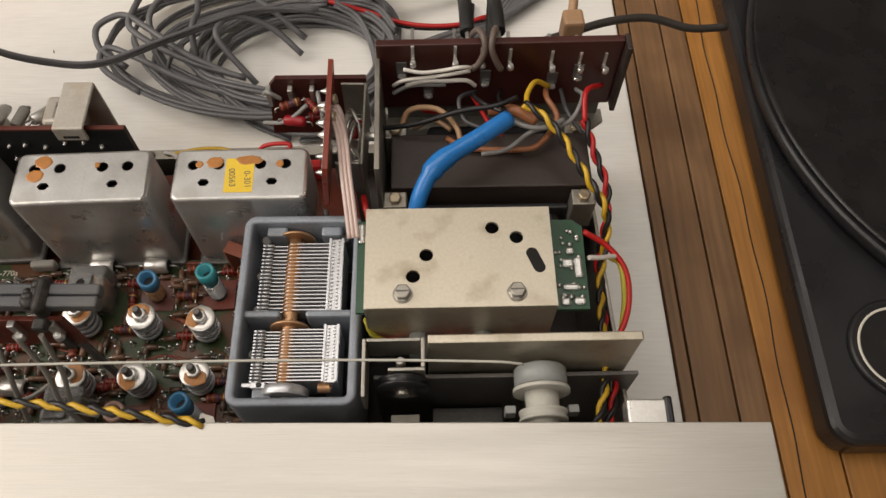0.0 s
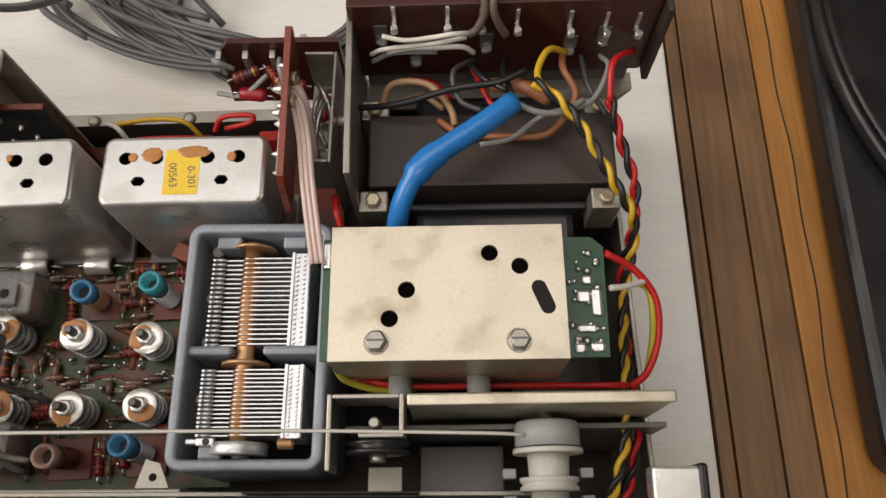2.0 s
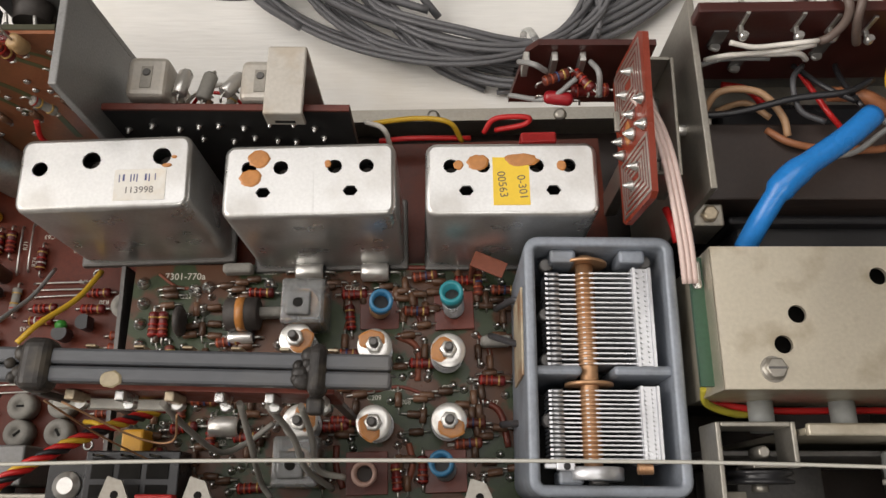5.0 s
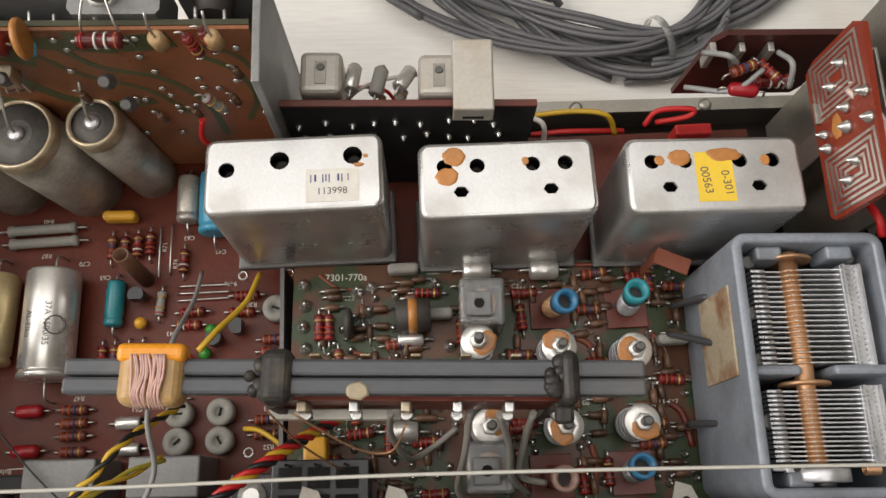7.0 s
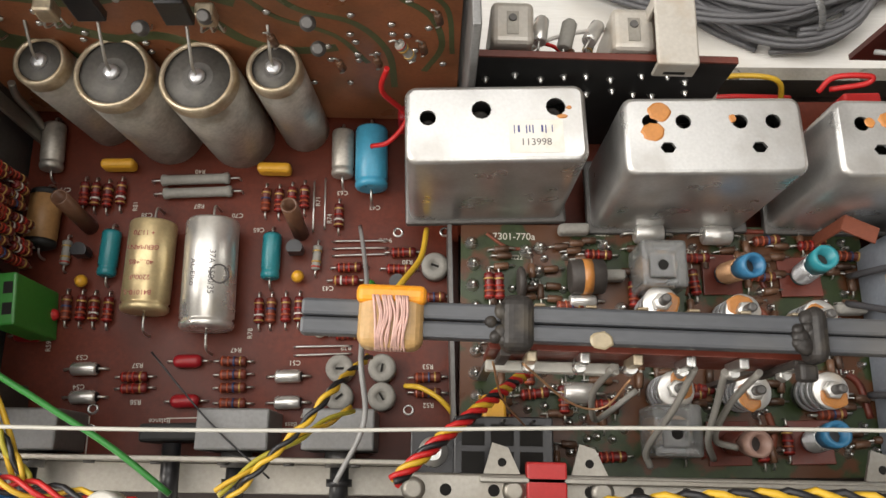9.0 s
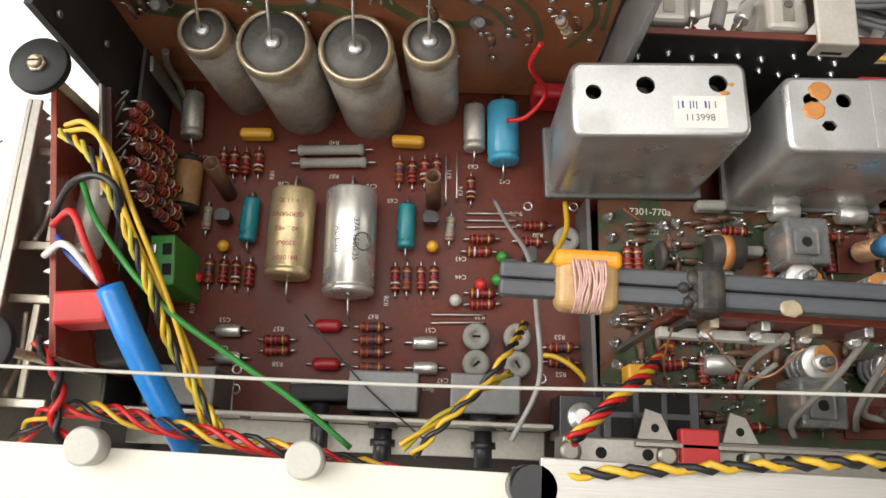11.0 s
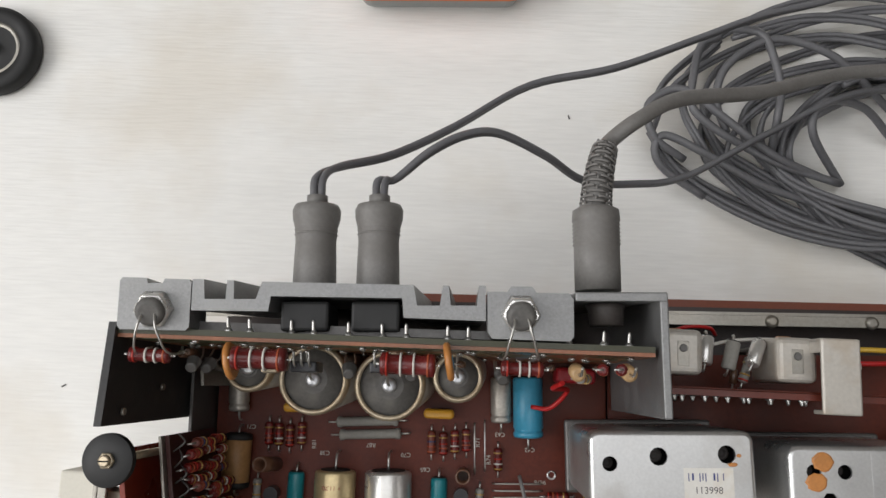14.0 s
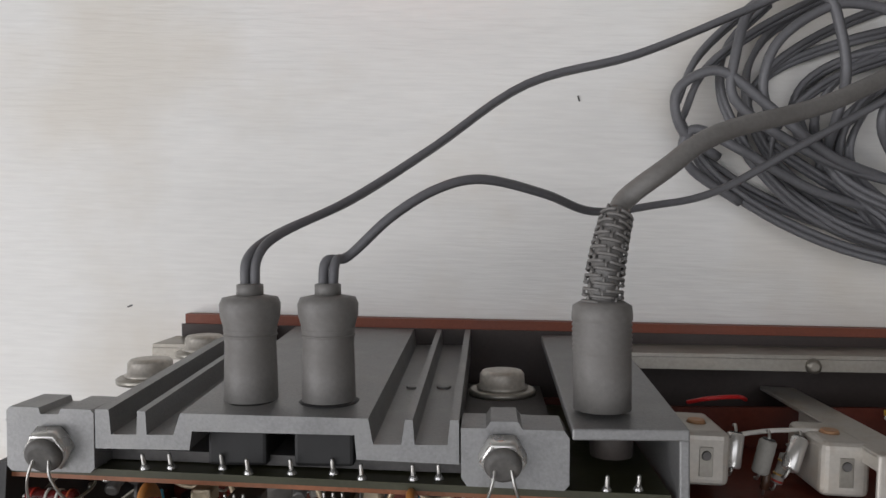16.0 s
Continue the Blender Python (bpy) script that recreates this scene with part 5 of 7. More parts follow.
# tag strip under the aerial
ts = thing("tag_strip", "brown tag strip with tinned solder lugs below the aerial", "tag strip", at(-143, 89.2, 0, -3))
part("strip", box(B(), -34, 34, -0.8, 0.8, 78, 96, 0.2), M_BROWNR, ts)
part("white_bar", box(B(), -34, -4, -3.8, -1.4, 82, 86, 0.4), M_NYLON, ts)
for s in (-32, 32):
    part("leg", box(B(), s - 1.2, s + 1.2, -0.6, 0.6, 39, 78), M_DSTEEL, ts)
for k in range(6):
    x = -25 + k * 11.2
    lg = part("lug", box(B(), x - 1.1, x + 1.1, -3.2, -0.9, 88, 97, 0.4), M_CAPRIM if k in (0, 2) else M_SOLDER, ts)
    box_b = B()
    blob(box_b, x, -3.2, 89, 1.5, 1.5, 12, k, 2.2)
    part("solder", box_b, M_SOLDER, lg)
    part("upper_lug", box(B(), x + 2 - 1.2, x + 2 + 1.2, 9.0, 9.8, 86, 95, 0.3), M_CAPRIM, ts)

# ---- power stage details ----
stud = thing("stud_diode", "grey domed stud diode with a bright hexagon nut", "diode", None, "stud diodes")
part("hexagon_nut", lathe(B(), (0, 0, -1), (0, 0, 1), [(0, 5.0), (3.2, 5.0), (3.6, 4.5)], 6), M_SILV, stud)
part("dome", lathe(B(), (0, 0, 2.2), (0, 0, 1), [(0, 3.9), (1.2, 3.9), (2.0, 3.5), (2.3, 2.6)], 24), M_CAPTOP, stud, "dark grey dome")
for x in (-1.6, 1.6):
    part("lead", tube(B(), [(x, 0, 4), (x * 1.4, -2.5, 6.2), (x * 2.0, -6, 6.5), (x * 2.5, -9.5, 5.5), (x * 2.9, -12, 2), (x * 3.2, -13, -3), (x * 2.6, -12.8, -6)], 0.33, 6, 5), M_LEAD, stud)
put(stud, -310.6, 190.5, 105.2, 0, 22)
put(stud, -214.6, 189.5, 105.2, 0, 22)
ptr = thing("power_transistor", "round metal power transistor on an oval flange", "transistor", None, "power transistors")
part("flange", lathe(B(), (0, 0, 0), (0, 1, 0), [(0, 8.8), (1.2, 8.8), (1.6, 8.2)], 28), M_ZINC, ptr)
part("can", lathe(B(), (0, 1.4, 0), (0, 1, 0), [(0, 6.6), (0.8, 6.8), (1.2, 6.0), (4.0, 5.8), (4.8, 5.2), (5.0, 4.0)], 28), M_CAPCAN, ptr)
put(ptr, -214, 192.6, 60)
put(ptr, -309, 195.4, 60)
put(ptr, -306, 197.4, 28)
hp = thing("heat_sink_plate", "grey aluminium back plate behind the transistors", "plate")
part("plate", prism(B(), [(-322, 186), (-201, 182.4), (-201, 184.6), (-322, 188.4)], 10, 97), M_DSTEEL, hp)
for x in (-237.5, -229.4):
    part("rivet", lathe(B(), (x, 194.0, 60), (0, 1, 0), [(0, 1.9), (0.6, 1.9), (0.6, 1.4)], 16), M_ALU, hp)
for x in (-272, -253):
    sk = thing("socket", "black loudspeaker socket behind the heat sink", "socket", at(x, 190, 92), "loudspeaker sockets")
    part("body", box(B(), -6.5, 6.5, -5, 3, -8, 8, 0.8), M_BLACK, sk)
sk = thing("socket", "round dark metal socket in the side bracket", "socket", at(-191, 187, 95))
part("ring", lathe(B(), (0, 0, 0), (0, 1, 0), [(0, 4.6), (4, 4.8), (5.6, 5.4)], 24), M_RUBBER, sk)

pres = make_resistor("large maroon power resistor with white and orange bands", M_MAROON, [(1.6, M_BRED), (5.2, M_BWHITE), (8.6, M_BWHITE), (12.2, M_BORANGE)], 14.4, 3.0, 16, 0)
mres = make_resistor("medium maroon resistor with white and orange bands", M_MAROON, [(1.4, M_BRED), (4.6, M_BWHITE), (7.0, M_BWHITE), (9.4, M_BORANGE)], 11, 2.0, 13, 0)
for ob, x, y, z in ((mres, -312.2, 102.4, 0), (pres, -281.6, 107.8, 0), (pres, -243.8, 104.2, 0), (mres, -214.4, 105.2, 0)):
    put(ob, x, 178 - (x + 300) * 0.033, y, -1.9)
odisc = thing("disc_capacitor", "orange ceramic disc capacitor with a blue edge", "capacitor", None, "orange discs")
part("disc", lathe(B(), (-0.9, 0, 0), (1, 0, 0), [(0, 4.4), (0.5, 5.0), (1.3, 5.0), (1.8, 4.4)], 22), M_ORANGEW, odisc)
part("blue_tip", box(B(), -1.1, 1.1, -1.8, 1.8, -5.4, -4.3, 0.3), M_BLUE, odisc)
for x, z in ((-290.6, 102.4), (-233.2, 104.4)):
    put(odisc, x, 177, z, 8)
blk = thing("driver_transistor", "black flat driver transistor", "transistor", None, "driver transistors")
part("body", box(B(), -3.6, 3.6, -1.4, 1.4, -5, 5, 0.4), M_BLACKP, blk)
for x in (-2, 0, 2):
    part("lead", tube(B(), [(x, 0, 4.6), (x, 1, 7), (x, 4, 8)], 0.35, 5, 3), M_LEAD, blk)
for x, z in ((-272.1, 94.3), (-251.0, 92.3)):
    put(blk, x, 175.6, z, 0)
rp_ = random.Random(6)
hang = thing("hanging_component", "brassy preset hanging on bare wires", "preset", None, "brassy presets")
part("body", box(B(), -2.4, 2.4, -2, 2, -3, 3, 0.8), M_CAPRIM, hang)
for x in (-1.8, 0, 1.8):
    part("lead", tube(B(), [(x, 0, -3), (x * 1.6, -1, -6), (x * 1.2, 2, -9)], 0.35, 5, 3), M_LEAD, hang)
for x, z in ((-282.3, 92.0), (-244.0, 89.4)):
    put(hang, x, 176, z)
wres = thing("wax_resistor", "pale waxy resistor hanging from the board", "resistor", None, "waxy resistors")
part("body", lathe(B(), (0, 0, -5), (0, 0, 1), [(0, 1.2), (0.6, 2.0), (5.4, 2.0), (6, 1.2)], 16), M_WAXP, wres)
part("lead", tube(B(), [(0, 0, 1), (0, 0.5, 5), (0, 3, 8)], 0.35, 5, 3), M_LEAD, wres)
for x, z in ((-200.5, 107.1), (-187.6, 106.8)):
    put(wres, x, 174, z, 0, 12)
for x, z in ((-195.3, 101.7), (-190.9, 103.8)):
    put(R_A, x, 175, z, 0, 0, 80)
put(R_D, -196.5, 173, 76, 0, 0, 65)


def ribbon(bm, pts, w, t0, t1):
    """A flat track on the upright board: pts are x, z; it stands from t0 to t1 before the board's face."""
    C = curve_pts([(x, 0, z) for x, z in pts], 6)
    rows = []
    for i, c in enumerate(C):
        d = (C[min(i + 1, len(C) - 1)] - C[max(i - 1, 0)]).normalized()
        nrm = Vector((-d.z, 0, d.x)) * (w / 2)
        face = 183.2 - (c.x + 321.6) * 0.0339
        rows.append([bm.verts.new((p.x, face - t, p.z)) for p, t in ((c - nrm, t0), (c - nrm, t1), (c + nrm, t1), (c + nrm, t0))])
    for a, b in zip(rows, rows[1:]):
        for k in range(4):
            bm.faces.new((a[k], a[(k + 1) % 4], b[(k + 1) % 4], b[k]))
    bm.faces.new(rows[0])
    bm.faces.new(rows[-1][::-1])
    return bm


for w_, pts in ((13, [(-319, 93), (-302, 94), (-286, 92)]), (12, [(-278, 96), (-262, 95), (-246, 96), (-236, 92)]), (7, [(-226, 99), (-212, 97), (-200, 99)]), (8, [(-316, 70), (-300, 66), (-290, 58)]), (5, [(-318, 97), (-290, 98), (-262, 96), (-240, 98), (-215, 95)]), (3, [(-300, 90), (-280, 86), (-262, 90), (-248, 84)]), (2, [(-230, 96), (-222, 86), (-208, 80), (-200, 66), (-199, 46)]), (1.6, [(-236, 92), (-228, 82), (-214, 74), (-206, 60)]),
                (3.5, [(-246, 80), (-238, 70), (-226, 66), (-214, 68)]), (2.2, [(-316, 84), (-306, 74), (-300, 60), (-302, 44)]), (1.8, [(-196, 92), (-188, 84), (-185, 70), (-190, 56)]), (1.4, [(-193, 96), (-184, 88), (-182, 66)]), (4, [(-288, 76), (-274, 70), (-262, 72), (-250, 66)])):
    part("green_track", ribbon(B(), pts, w_, 0.02, 0.12), M_GREENL, po, "green lacquered area")
for x, z in ((-219, 88), (-218, 76), (-306, 86), (-304, 78), (-262, 84), (-244, 90)):
    ob = thing("clear_transistor", "small dull metal transistor on bare leads", "transistor", at(x, 177.8 - (x + 321.6) * 0.034, z, 10 * math.sin(x)), "small metal transistors")
    part("can", lathe(B(), (0, 0, 0), (0, -0.5, 0.85), [(0, 2.1), (0.5, 2.1), (0.6, 1.7), (3.6, 1.7), (4.0, 1.2)], 16), M_DSTEEL, ob)
    for d in (-1.2, 1.2):
        part("lead", tube(B(), [(d, 0, 0), (d * 1.3, 1.5, -3), (d * 1.1, 4, -5)], 0.3, 5, 3), M_LEAD, ob)
bpin = thing("board_pin", "tinned pin on the board edge", "pin", None, "board pins")
part("pin", lathe(B(), (0, 0.9, -2.6), (0, 1, 0.35), [(0, 0.8), (0.8, 0.55), (3.8, 0.45), (4.2, 0.2)], 8), M_LEAD, bpin)
part("solder", lathe(B(), (0, 0.9, -2.6), (0, 1, 0.35), [(0, 1.3), (0.7, 1.0), (1.6, 0.5)], 8), M_SOLDER, bpin)
for k in range(17):
    x = -318 + k * 8.3 + 1.5 * math.sin(k * 2.7)
    put(bpin, x, 184.6 - (x + 321) * 0.0346, 104.5 - (k % 3) * 1.2)
dot = thing("solder_joint", "small shiny round solder joint", "solder", None, "solder joints")
part("blob", lathe(B(), (0, 0, 0), (0, -1, 0), [(0, 1.1), (0.5, 0.9), (0.9, 0.35)], 9), M_SOLDER, dot)
for k in range(60):
    x = rp_.uniform(-318, -182)
    put(dot, x, 183.0 - (x + 321) * 0.034, rp_.uniform(48, 101))
for k in range(8):
    x = -312 + k * 0.0 if k < 3 else -228 + (k - 3) * 11
    cl_ = rp_.uniform(62, 92)
    put(mini, x + rp_.uniform(-4, 4), 180.2 - (x + 321) * 0.034, cl_, 0, 0, 80)

# wires on the red board
for col, r, pts in (("grey", 0.65, [(-210.6, 140.2, 28), (-207.8, 126.2, 45), (-205.0, 109.7, 70), (-205.0, 90.3, 85), (-204.5, 76.8, 80), (-210.9, 63.7, 78)]),
                    ("yellow", 0.85, [(-189.8, 135.1, 40), (-191.5, 123.8, 50), (-196.5, 114.1, 60), (-200.8, 108.3, 62)]),
                    ("green", 0.75, [(-314.9, 123.4, 85), (-306.9, 110.7, 90), (-292.5, 93.8, 88), (-276.0, 81.9, 82), (-261.8, 72.5, 78), (-248.4, 61.8, 75)]),
                    ("red", 0.8, [(-200.1, 171.8, 70), (-202.0, 170.1, 60), (-195.5, 169.5, 45), (-200.9, 163.7, 40), (-206.7, 163.9, 36)]),
                    ("yellow", 0.8, [(-197, 91, 24), (-192, 90, 27), (-186, 86, 28), (-181, 80, 26)])):
    single("loose_wire", tube(B(), pts, r), WIRE[col], col + " insulated hook-up wire crossing the board", "wire", group="hook-up wires")


single("loose_wire", tube(B(), [(-266, 99, 45), (-249, 80, 45), (-232, 65, 46)], 0.28, 5), WIRE["black"], "thin black thread crossing the controls", "wire")


def pair(label, pts, cols, turns, r, gap):
    ob = thing("twisted_wires", label, "wires")
    n = len(cols)
    for k, c in enumerate(cols):
        part("strand", tube(B(), twist(pts, turns, gap, 2 * math.pi * k / n), r, 6, 1), WIRE[c], ob, c + " strand")
    return ob


pair("yellow and black twisted wire pair", [(-205.0, 94.6, 60), (-210.9, 84.9, 80), (-217.9, 75.7, 84), (-226.9, 66.9, 84), (-233.5, 60.1, 82)], ("yellow", "black"), 6, 0.62, 0.6)
pair("yellow wire pair across the controls", [(-209.1, 81.4, 60), (-220.3, 73.6, 75), (-229.3, 67.3, 80), (-236.2, 61.9, 82)], ("yellow", "olive"), 2, 0.6, 0.65)
pair("red, yellow and black twisted wires", [(-163.7, 90.9, 50), (-175.0, 82.0, 70), (-187.3, 72.5, 80), (-197.8, 63.6, 82)], ("red", "yellow", "red", "black"), 5, 0.72, 1.1)
pair("yellow and black twisted wires from the side board", [(-320.3, 135.3, 88), (-309.1, 126.7, 95), (-300.2, 111.4, 94), (-293.5, 95.6, 90), (-288.9, 82.6, 84), (-277.2, 64.3, 80)], ("yellow", "black", "olive"), 7, 0.62, 0.8)
pair("yellow wires bowing over the side board", [(-319.7, 136.4, 88), (-308.8, 132.3, 98), (-302.7, 124.5, 98), (-298.1, 111.5, 94), (-287.1, 85.4, 84), (-281.1, 65.2, 78)], ("yellow", "yellow"), 1, 0.68, 0.9)
pair("bundle of red, yellow and black wires along the front", [(-329.7, 62.1, 70), (-318.9, 69.5, 76), (-304.8, 69.3, 80), (-290.1, 66.1, 82), (-269.1, 62.3, 82), (-226.6, 54.4, 84)], ("red", "yellow", "black", "red"), 5, 0.62, 1.7)
pair("red and black twisted wires by the side board", [(-323.0, 86.0, 80), (-315.4, 76.4, 82), (-315.6, 65.6, 80), (-308.7, 60.4, 78)], ("red", "black"), 3, 0.85, 0.85)
for col, pts in (("red", [(-320.6, 112.8, 85), (-312.1, 113.2, 94), (-307.5, 105.5, 95), (-304.7, 97.4, 90)]), ("white", [(-321.4, 105.2, 85), (-313.3, 105.9, 92), (-305.4, 97.4, 90)]),
                 ("black", [(-320.9, 115.0, 85), (-312.1, 119.1, 96), (-304.4, 120.0, 99), (-300.1, 115.0, 97), (-306.4, 105.3, 80)]), ("blue", [(-319.5, 110.1, 84), (-313.1, 103.7, 88), (-305.3, 97.2, 88)])):
    single("loose_wire", tube(B(), pts, 0.9), WIRE[col], col + " insulated wire from the side board", "wire", group="side board wires")
single("blue_sleeve", tube(B(), [(-303.0, 96.5, 90), (-298.0, 86.1, 88), (-292.1, 73.0, 82), (-286.4, 60.5, 74)], 3.2, 14), M_BLUESL, "blue plastic sleeve over the mains wires", "sleeve")

# ---- left side ----
for x, y, z in ((-325.2, 150.5, 91.5), (-325.8, 82.2, 95.5)):
    pw = thing("cord_pulley", "black pulley wheel with a brass hexagon nut", "pulley", at(x, y, z, 0, 0, -3), "cord pulleys")
    part("wheel", lathe(B(), (0, 0, 0), (0, 0, 1), [(0, 6.8), (0.3, 7.2), (0.8, 7.2), (1.2, 6.2), (1.6, 7.2), (2.2, 7.2), (2.4, 7.0), (2.4, 2.4)], 40), M_BLACK, pw)
    part("nut", lathe(B(), (0, 0, 2.3), (0, 0, 1), [(0, 2.3), (1.0, 2.3), (1.1, 1.8)], 6), M_CAPRIM, pw, "brass nut")
    part("screw_head", lathe(B(), (0, 0, 3.4), (0, 0, 1), [(0, 1.7), (0.9, 1.6), (1.2, 1.2)], 16), M_CAPRIM, pw)
    # thin black bar on the head paints the groove's shade
    part("screw_slot", box(B(), -1.5, 1.5, -0.22, 0.22, 4.56, 4.64), M_HOLE_SHADE, pw)
    part("post", cyl(B(), (0, 0, -62), (0, 0, 3.9), 1.2, 12), M_CAPRIM, pw)
sbd = thing("side_board", "orange-brown upright circuit board with soldered parts", "circuit board", at(-321.6, 117, 0, 7.7))
part("board", box(B(), -0.8, 0.8, -36, 36, 32, 84, 0.2), M_REDTRANS, sbd)
part("second_board", box(B(), 8.2, 9.6, 6, 38, 30, 72, 0.2), M_DARKRED, sbd)
part("board_clip", box(B(), 7.2, 8.1, 6, 38, 71, 74.5, 0.2), M_ZINC, sbd, "plated clip along the board edge")
rsb = random.Random(8)
SIDE = at(-321.6, 117, 0, 7.7)
for row, z in enumerate((41, 52.5, 64)):
    for k in range(9):
        p_ = SIDE @ Vector(((12.6 + rsb.uniform(-0.6, 1.4)) / 1000, (8 + 3.3 * k + rsb.uniform(-0.7, 0.7)) / 1000, 0))
        put(rsb.choice((R_A, R_B, R_C)), p_.x * 1000, p_.y * 1000, z + rsb.uniform(-1.5, 1.5), 7.7 + rsb.uniform(-25, 25), 0, 84 + rsb.uniform(-14, 14))
for k in range(6):
    y = 10 + 4.6 * k
    a_, b_, c_ = (SIDE @ Vector((x / 1000, (y + d) / 1000, 0)) * 1000 for x, d in ((9.8, 0), (14.5, 2.4), (11, 5)))
    single("component_lead", tube(B(), [(a_.x, a_.y, 70), (b_.x, b_.y, 74 + 2 * math.sin(k * 2)), (c_.x, c_.y, 68)], 0.3, 6), M_DSTEEL, "curled bare component lead on the small side board", "wire", group="curled leads")
for k in range(12):
    part("solder", lathe(B(), (-0.8, -32 + k * 5.8, 81 - (k % 3)), (-1, 0, 0.2), [(0, 1.6), (0.8, 1.2), (1.8, 0.6), (2.6, 0.2)], 9), M_SOLDER, sbd)
pc2 = make_axial("pale grey axial electrolytic capacitor with black print", M_CAPCAN, 22, 4.2, M_BLACK, True, 27)
put(pc2, -318.4, 119.5, 66, 85)
rb = thing("red_block", "red plastic block capacitor on the side board", "capacitor", at(-312.5, 92.8, 76, 4))
part("body", box(B(), -5, 7.4, -4.0, 4.0, 0, 10, 0.8), M_REDP, rb)
gc_ = thing("green_connector", "green plastic connector block", "connector", at(-307.3, 114.0, RB, 4))
part("body", box(B(), -3.6, 3.6, -7.5, 7.5, 0, 26, 0.6), M_GREEN, gc_)
for y in (-4.6, 1.4):
    # black patch on the solid block paints a shaded socket hole
    part("socket_hole", box(B(), 0.2, 2.8, y, y + 3.4, 26.02, 26.1), M_HOLE_SHADE, gc_)
    part("contact", box(B(), -3.2, -1.2, y + 0.2, y + 3.2, 26, 27.6, 0.4), M_SOLDER, gc_)
dk = thing("relay_block", "dark brown wound component by the side board", "component", at(-316.0, 87.6, RB, 5))
part("body", box(B(), -7, 7, -5, 5, 0, 40, 1.0), M_RUBBER, dk)
lr = thing("side_rail", "zinc-plated side rail with a ladder of bent tabs", "rail", at(-334, 104, 0, -2.2))
part("outer_wall", box(B(), -4.6, -3.2, -52, 46, 1, 76, 0.3), M_ZINC, lr)
part("top_lip", box(B(), -3.1, -0.6, -52, 46, 74.8, 76, 0.3), M_ZINC, lr)
for y in (-33, 7):
    part("ladder_tab", box(B(), -3.1, 11, y, y + 2.2, 68, 69.2, 0.3), M_TINYEL, lr)
    part("ladder_tab", box(B(), -3.1, 9, y + 26, y + 28.2, 68, 69.2, 0.3), M_TINYEL, lr)
    part("ladder_strap", box(B(), 3.2, 5.0, y + 2.3, y + 25.9, 67.4, 68.6, 0.3), M_TINYEL, lr)
    part("bent_arm", tube(B(), [(-1, y + 3, 66), (-2, y + 12, 60), (0.5, y + 24, 66)], 0.7, 6), M_TINYEL, lr)
for y in (-50, 40):
    part("foot", box(B(), -4.4, 2, y - 3, y + 3, 0, 1), M_BLACK, lr)
ck = thing("side_cheek", "cream painted wooden cheek beside the side rail", "panel", at(-349, 102, 0, -2.2))
part("cheek", box(B(), -8, 8, -50, 42, 0, 60, 0.8), M_PAPER, ck)
rf_ = thing("film_capacitor", "large red film capacitor below the power board", "capacitor", at(-191.6, 174.4, RB, -3))
part("body", box(B(), -6.8, 6.8, -2.6, 2.6, 4, 16, 1.4, 3), M_REDCAP, rf_)
for x in (-4.5, 4.5):
    part("lead", cyl(B(), (x, 0, 0), (x, 0, 4.2), 0.4, 6), M_LEAD, rf_)
bt = thing("angle_bracket", "bent zinc bracket in the board corner", "bracket", at(-314.5, 173, RB, 5))
part("blade", box(B(), -0.6, 0.6, -2.6, 2.6, 0, 32, 0.3), M_ZINC, bt)
part("hook", tube(B(), [(1.4, 2, 6), (2.4, 2.6, 14), (2.2, 3.6, 24), (3.4, 5.0, 30)], 1.2, 8), M_ZINC, bt)
part("foot", box(B(), -0.6, 5, -2.6, 2.6, 0, 0.8, 0.2), M_TINYEL, bt)

# ---- dial cord ----
single("dial_cord", tube(B(), [(-322, 77.6, 98), (-232, 74.2, 99), (-142, 73, 100), (-45, 69.8, 100), (9, 67, 99), (22, 66.2, 97)], 0.42, 6), M_NYLON, "thin pale dial cord strung across the front", "cord")

# ---- front hardware ----
rail = thing("switch_rail", "zinc-plated push-button switch rail with holes", "rail", at(-133.9, 63.5, 0, -2.2))
part("rail", box(B(), -62, 66, -9, 0, 44, 58, 0.6), M_ZINC, rail)
for k in range(10):
    # black discs on the unpierced rail paint the shaded holes
    part("hole", lathe(B(), (-52 + k * 12, -4, 58), (0, 0, 1), [(0, 1.5), (0.06, 1.4)], 12), M_HOLE_SHADE, rail)
part("red_slider", box(B(), -32, -22, -9.3, 3, 56, 60, 0.5), M_REDP, rail, "red plastic slider")
for x in (-60, -35, -13, 64):
    part("screw", lathe(B(), (x, -4, 58), (0, 0, 1), [(0, 3), (0.8, 2.8), (1.3, 1.8)], 18), M_ZINC, rail)
for x in (-38, -16, 58):
    tri = B()
    prism(tri, [(x - 4.6, 0), (x + 4.6, 0), (x + 1.6, 6.4), (x - 2.4, 7.6)], 57, 58)
    tab = part("mounting_tab", tri, M_ZINC, rail)
    # black disc paints the tab's hole as shade
    part("hole", lathe(B(), (x, 2.8, 58), (0, 0, 1), [(0, 1.1), (0.06, 1.0)], 12), M_HOLE_SHADE, tab)
sw = thing("switch_block", "black plastic switch block with open cells", "switch", at(-170.5, 71.5, GB, -2))
part("body", box(B(), -13, 13, -8, 8, 0, 12, 0.4), M_BLACKP, sw)
for k in range(3):
    for j in range(2):
        # the body is solid; black inlays paint the shade of its cells
        part("cell", box(B(), -11 + k * 7.6, -5 + k * 7.6, -6.5 + j * 7, -1 + j * 7, 12.0, 12.3), M_HOLE_SHADE, sw, "black inlay painting the shade of an open cell")
        part("pin", cyl(B(), (-8 + k * 7.6, 6.4, 8), (-8 + k * 7.6, 6.4, 19), 0.4, 6), M_LEAD, sw)
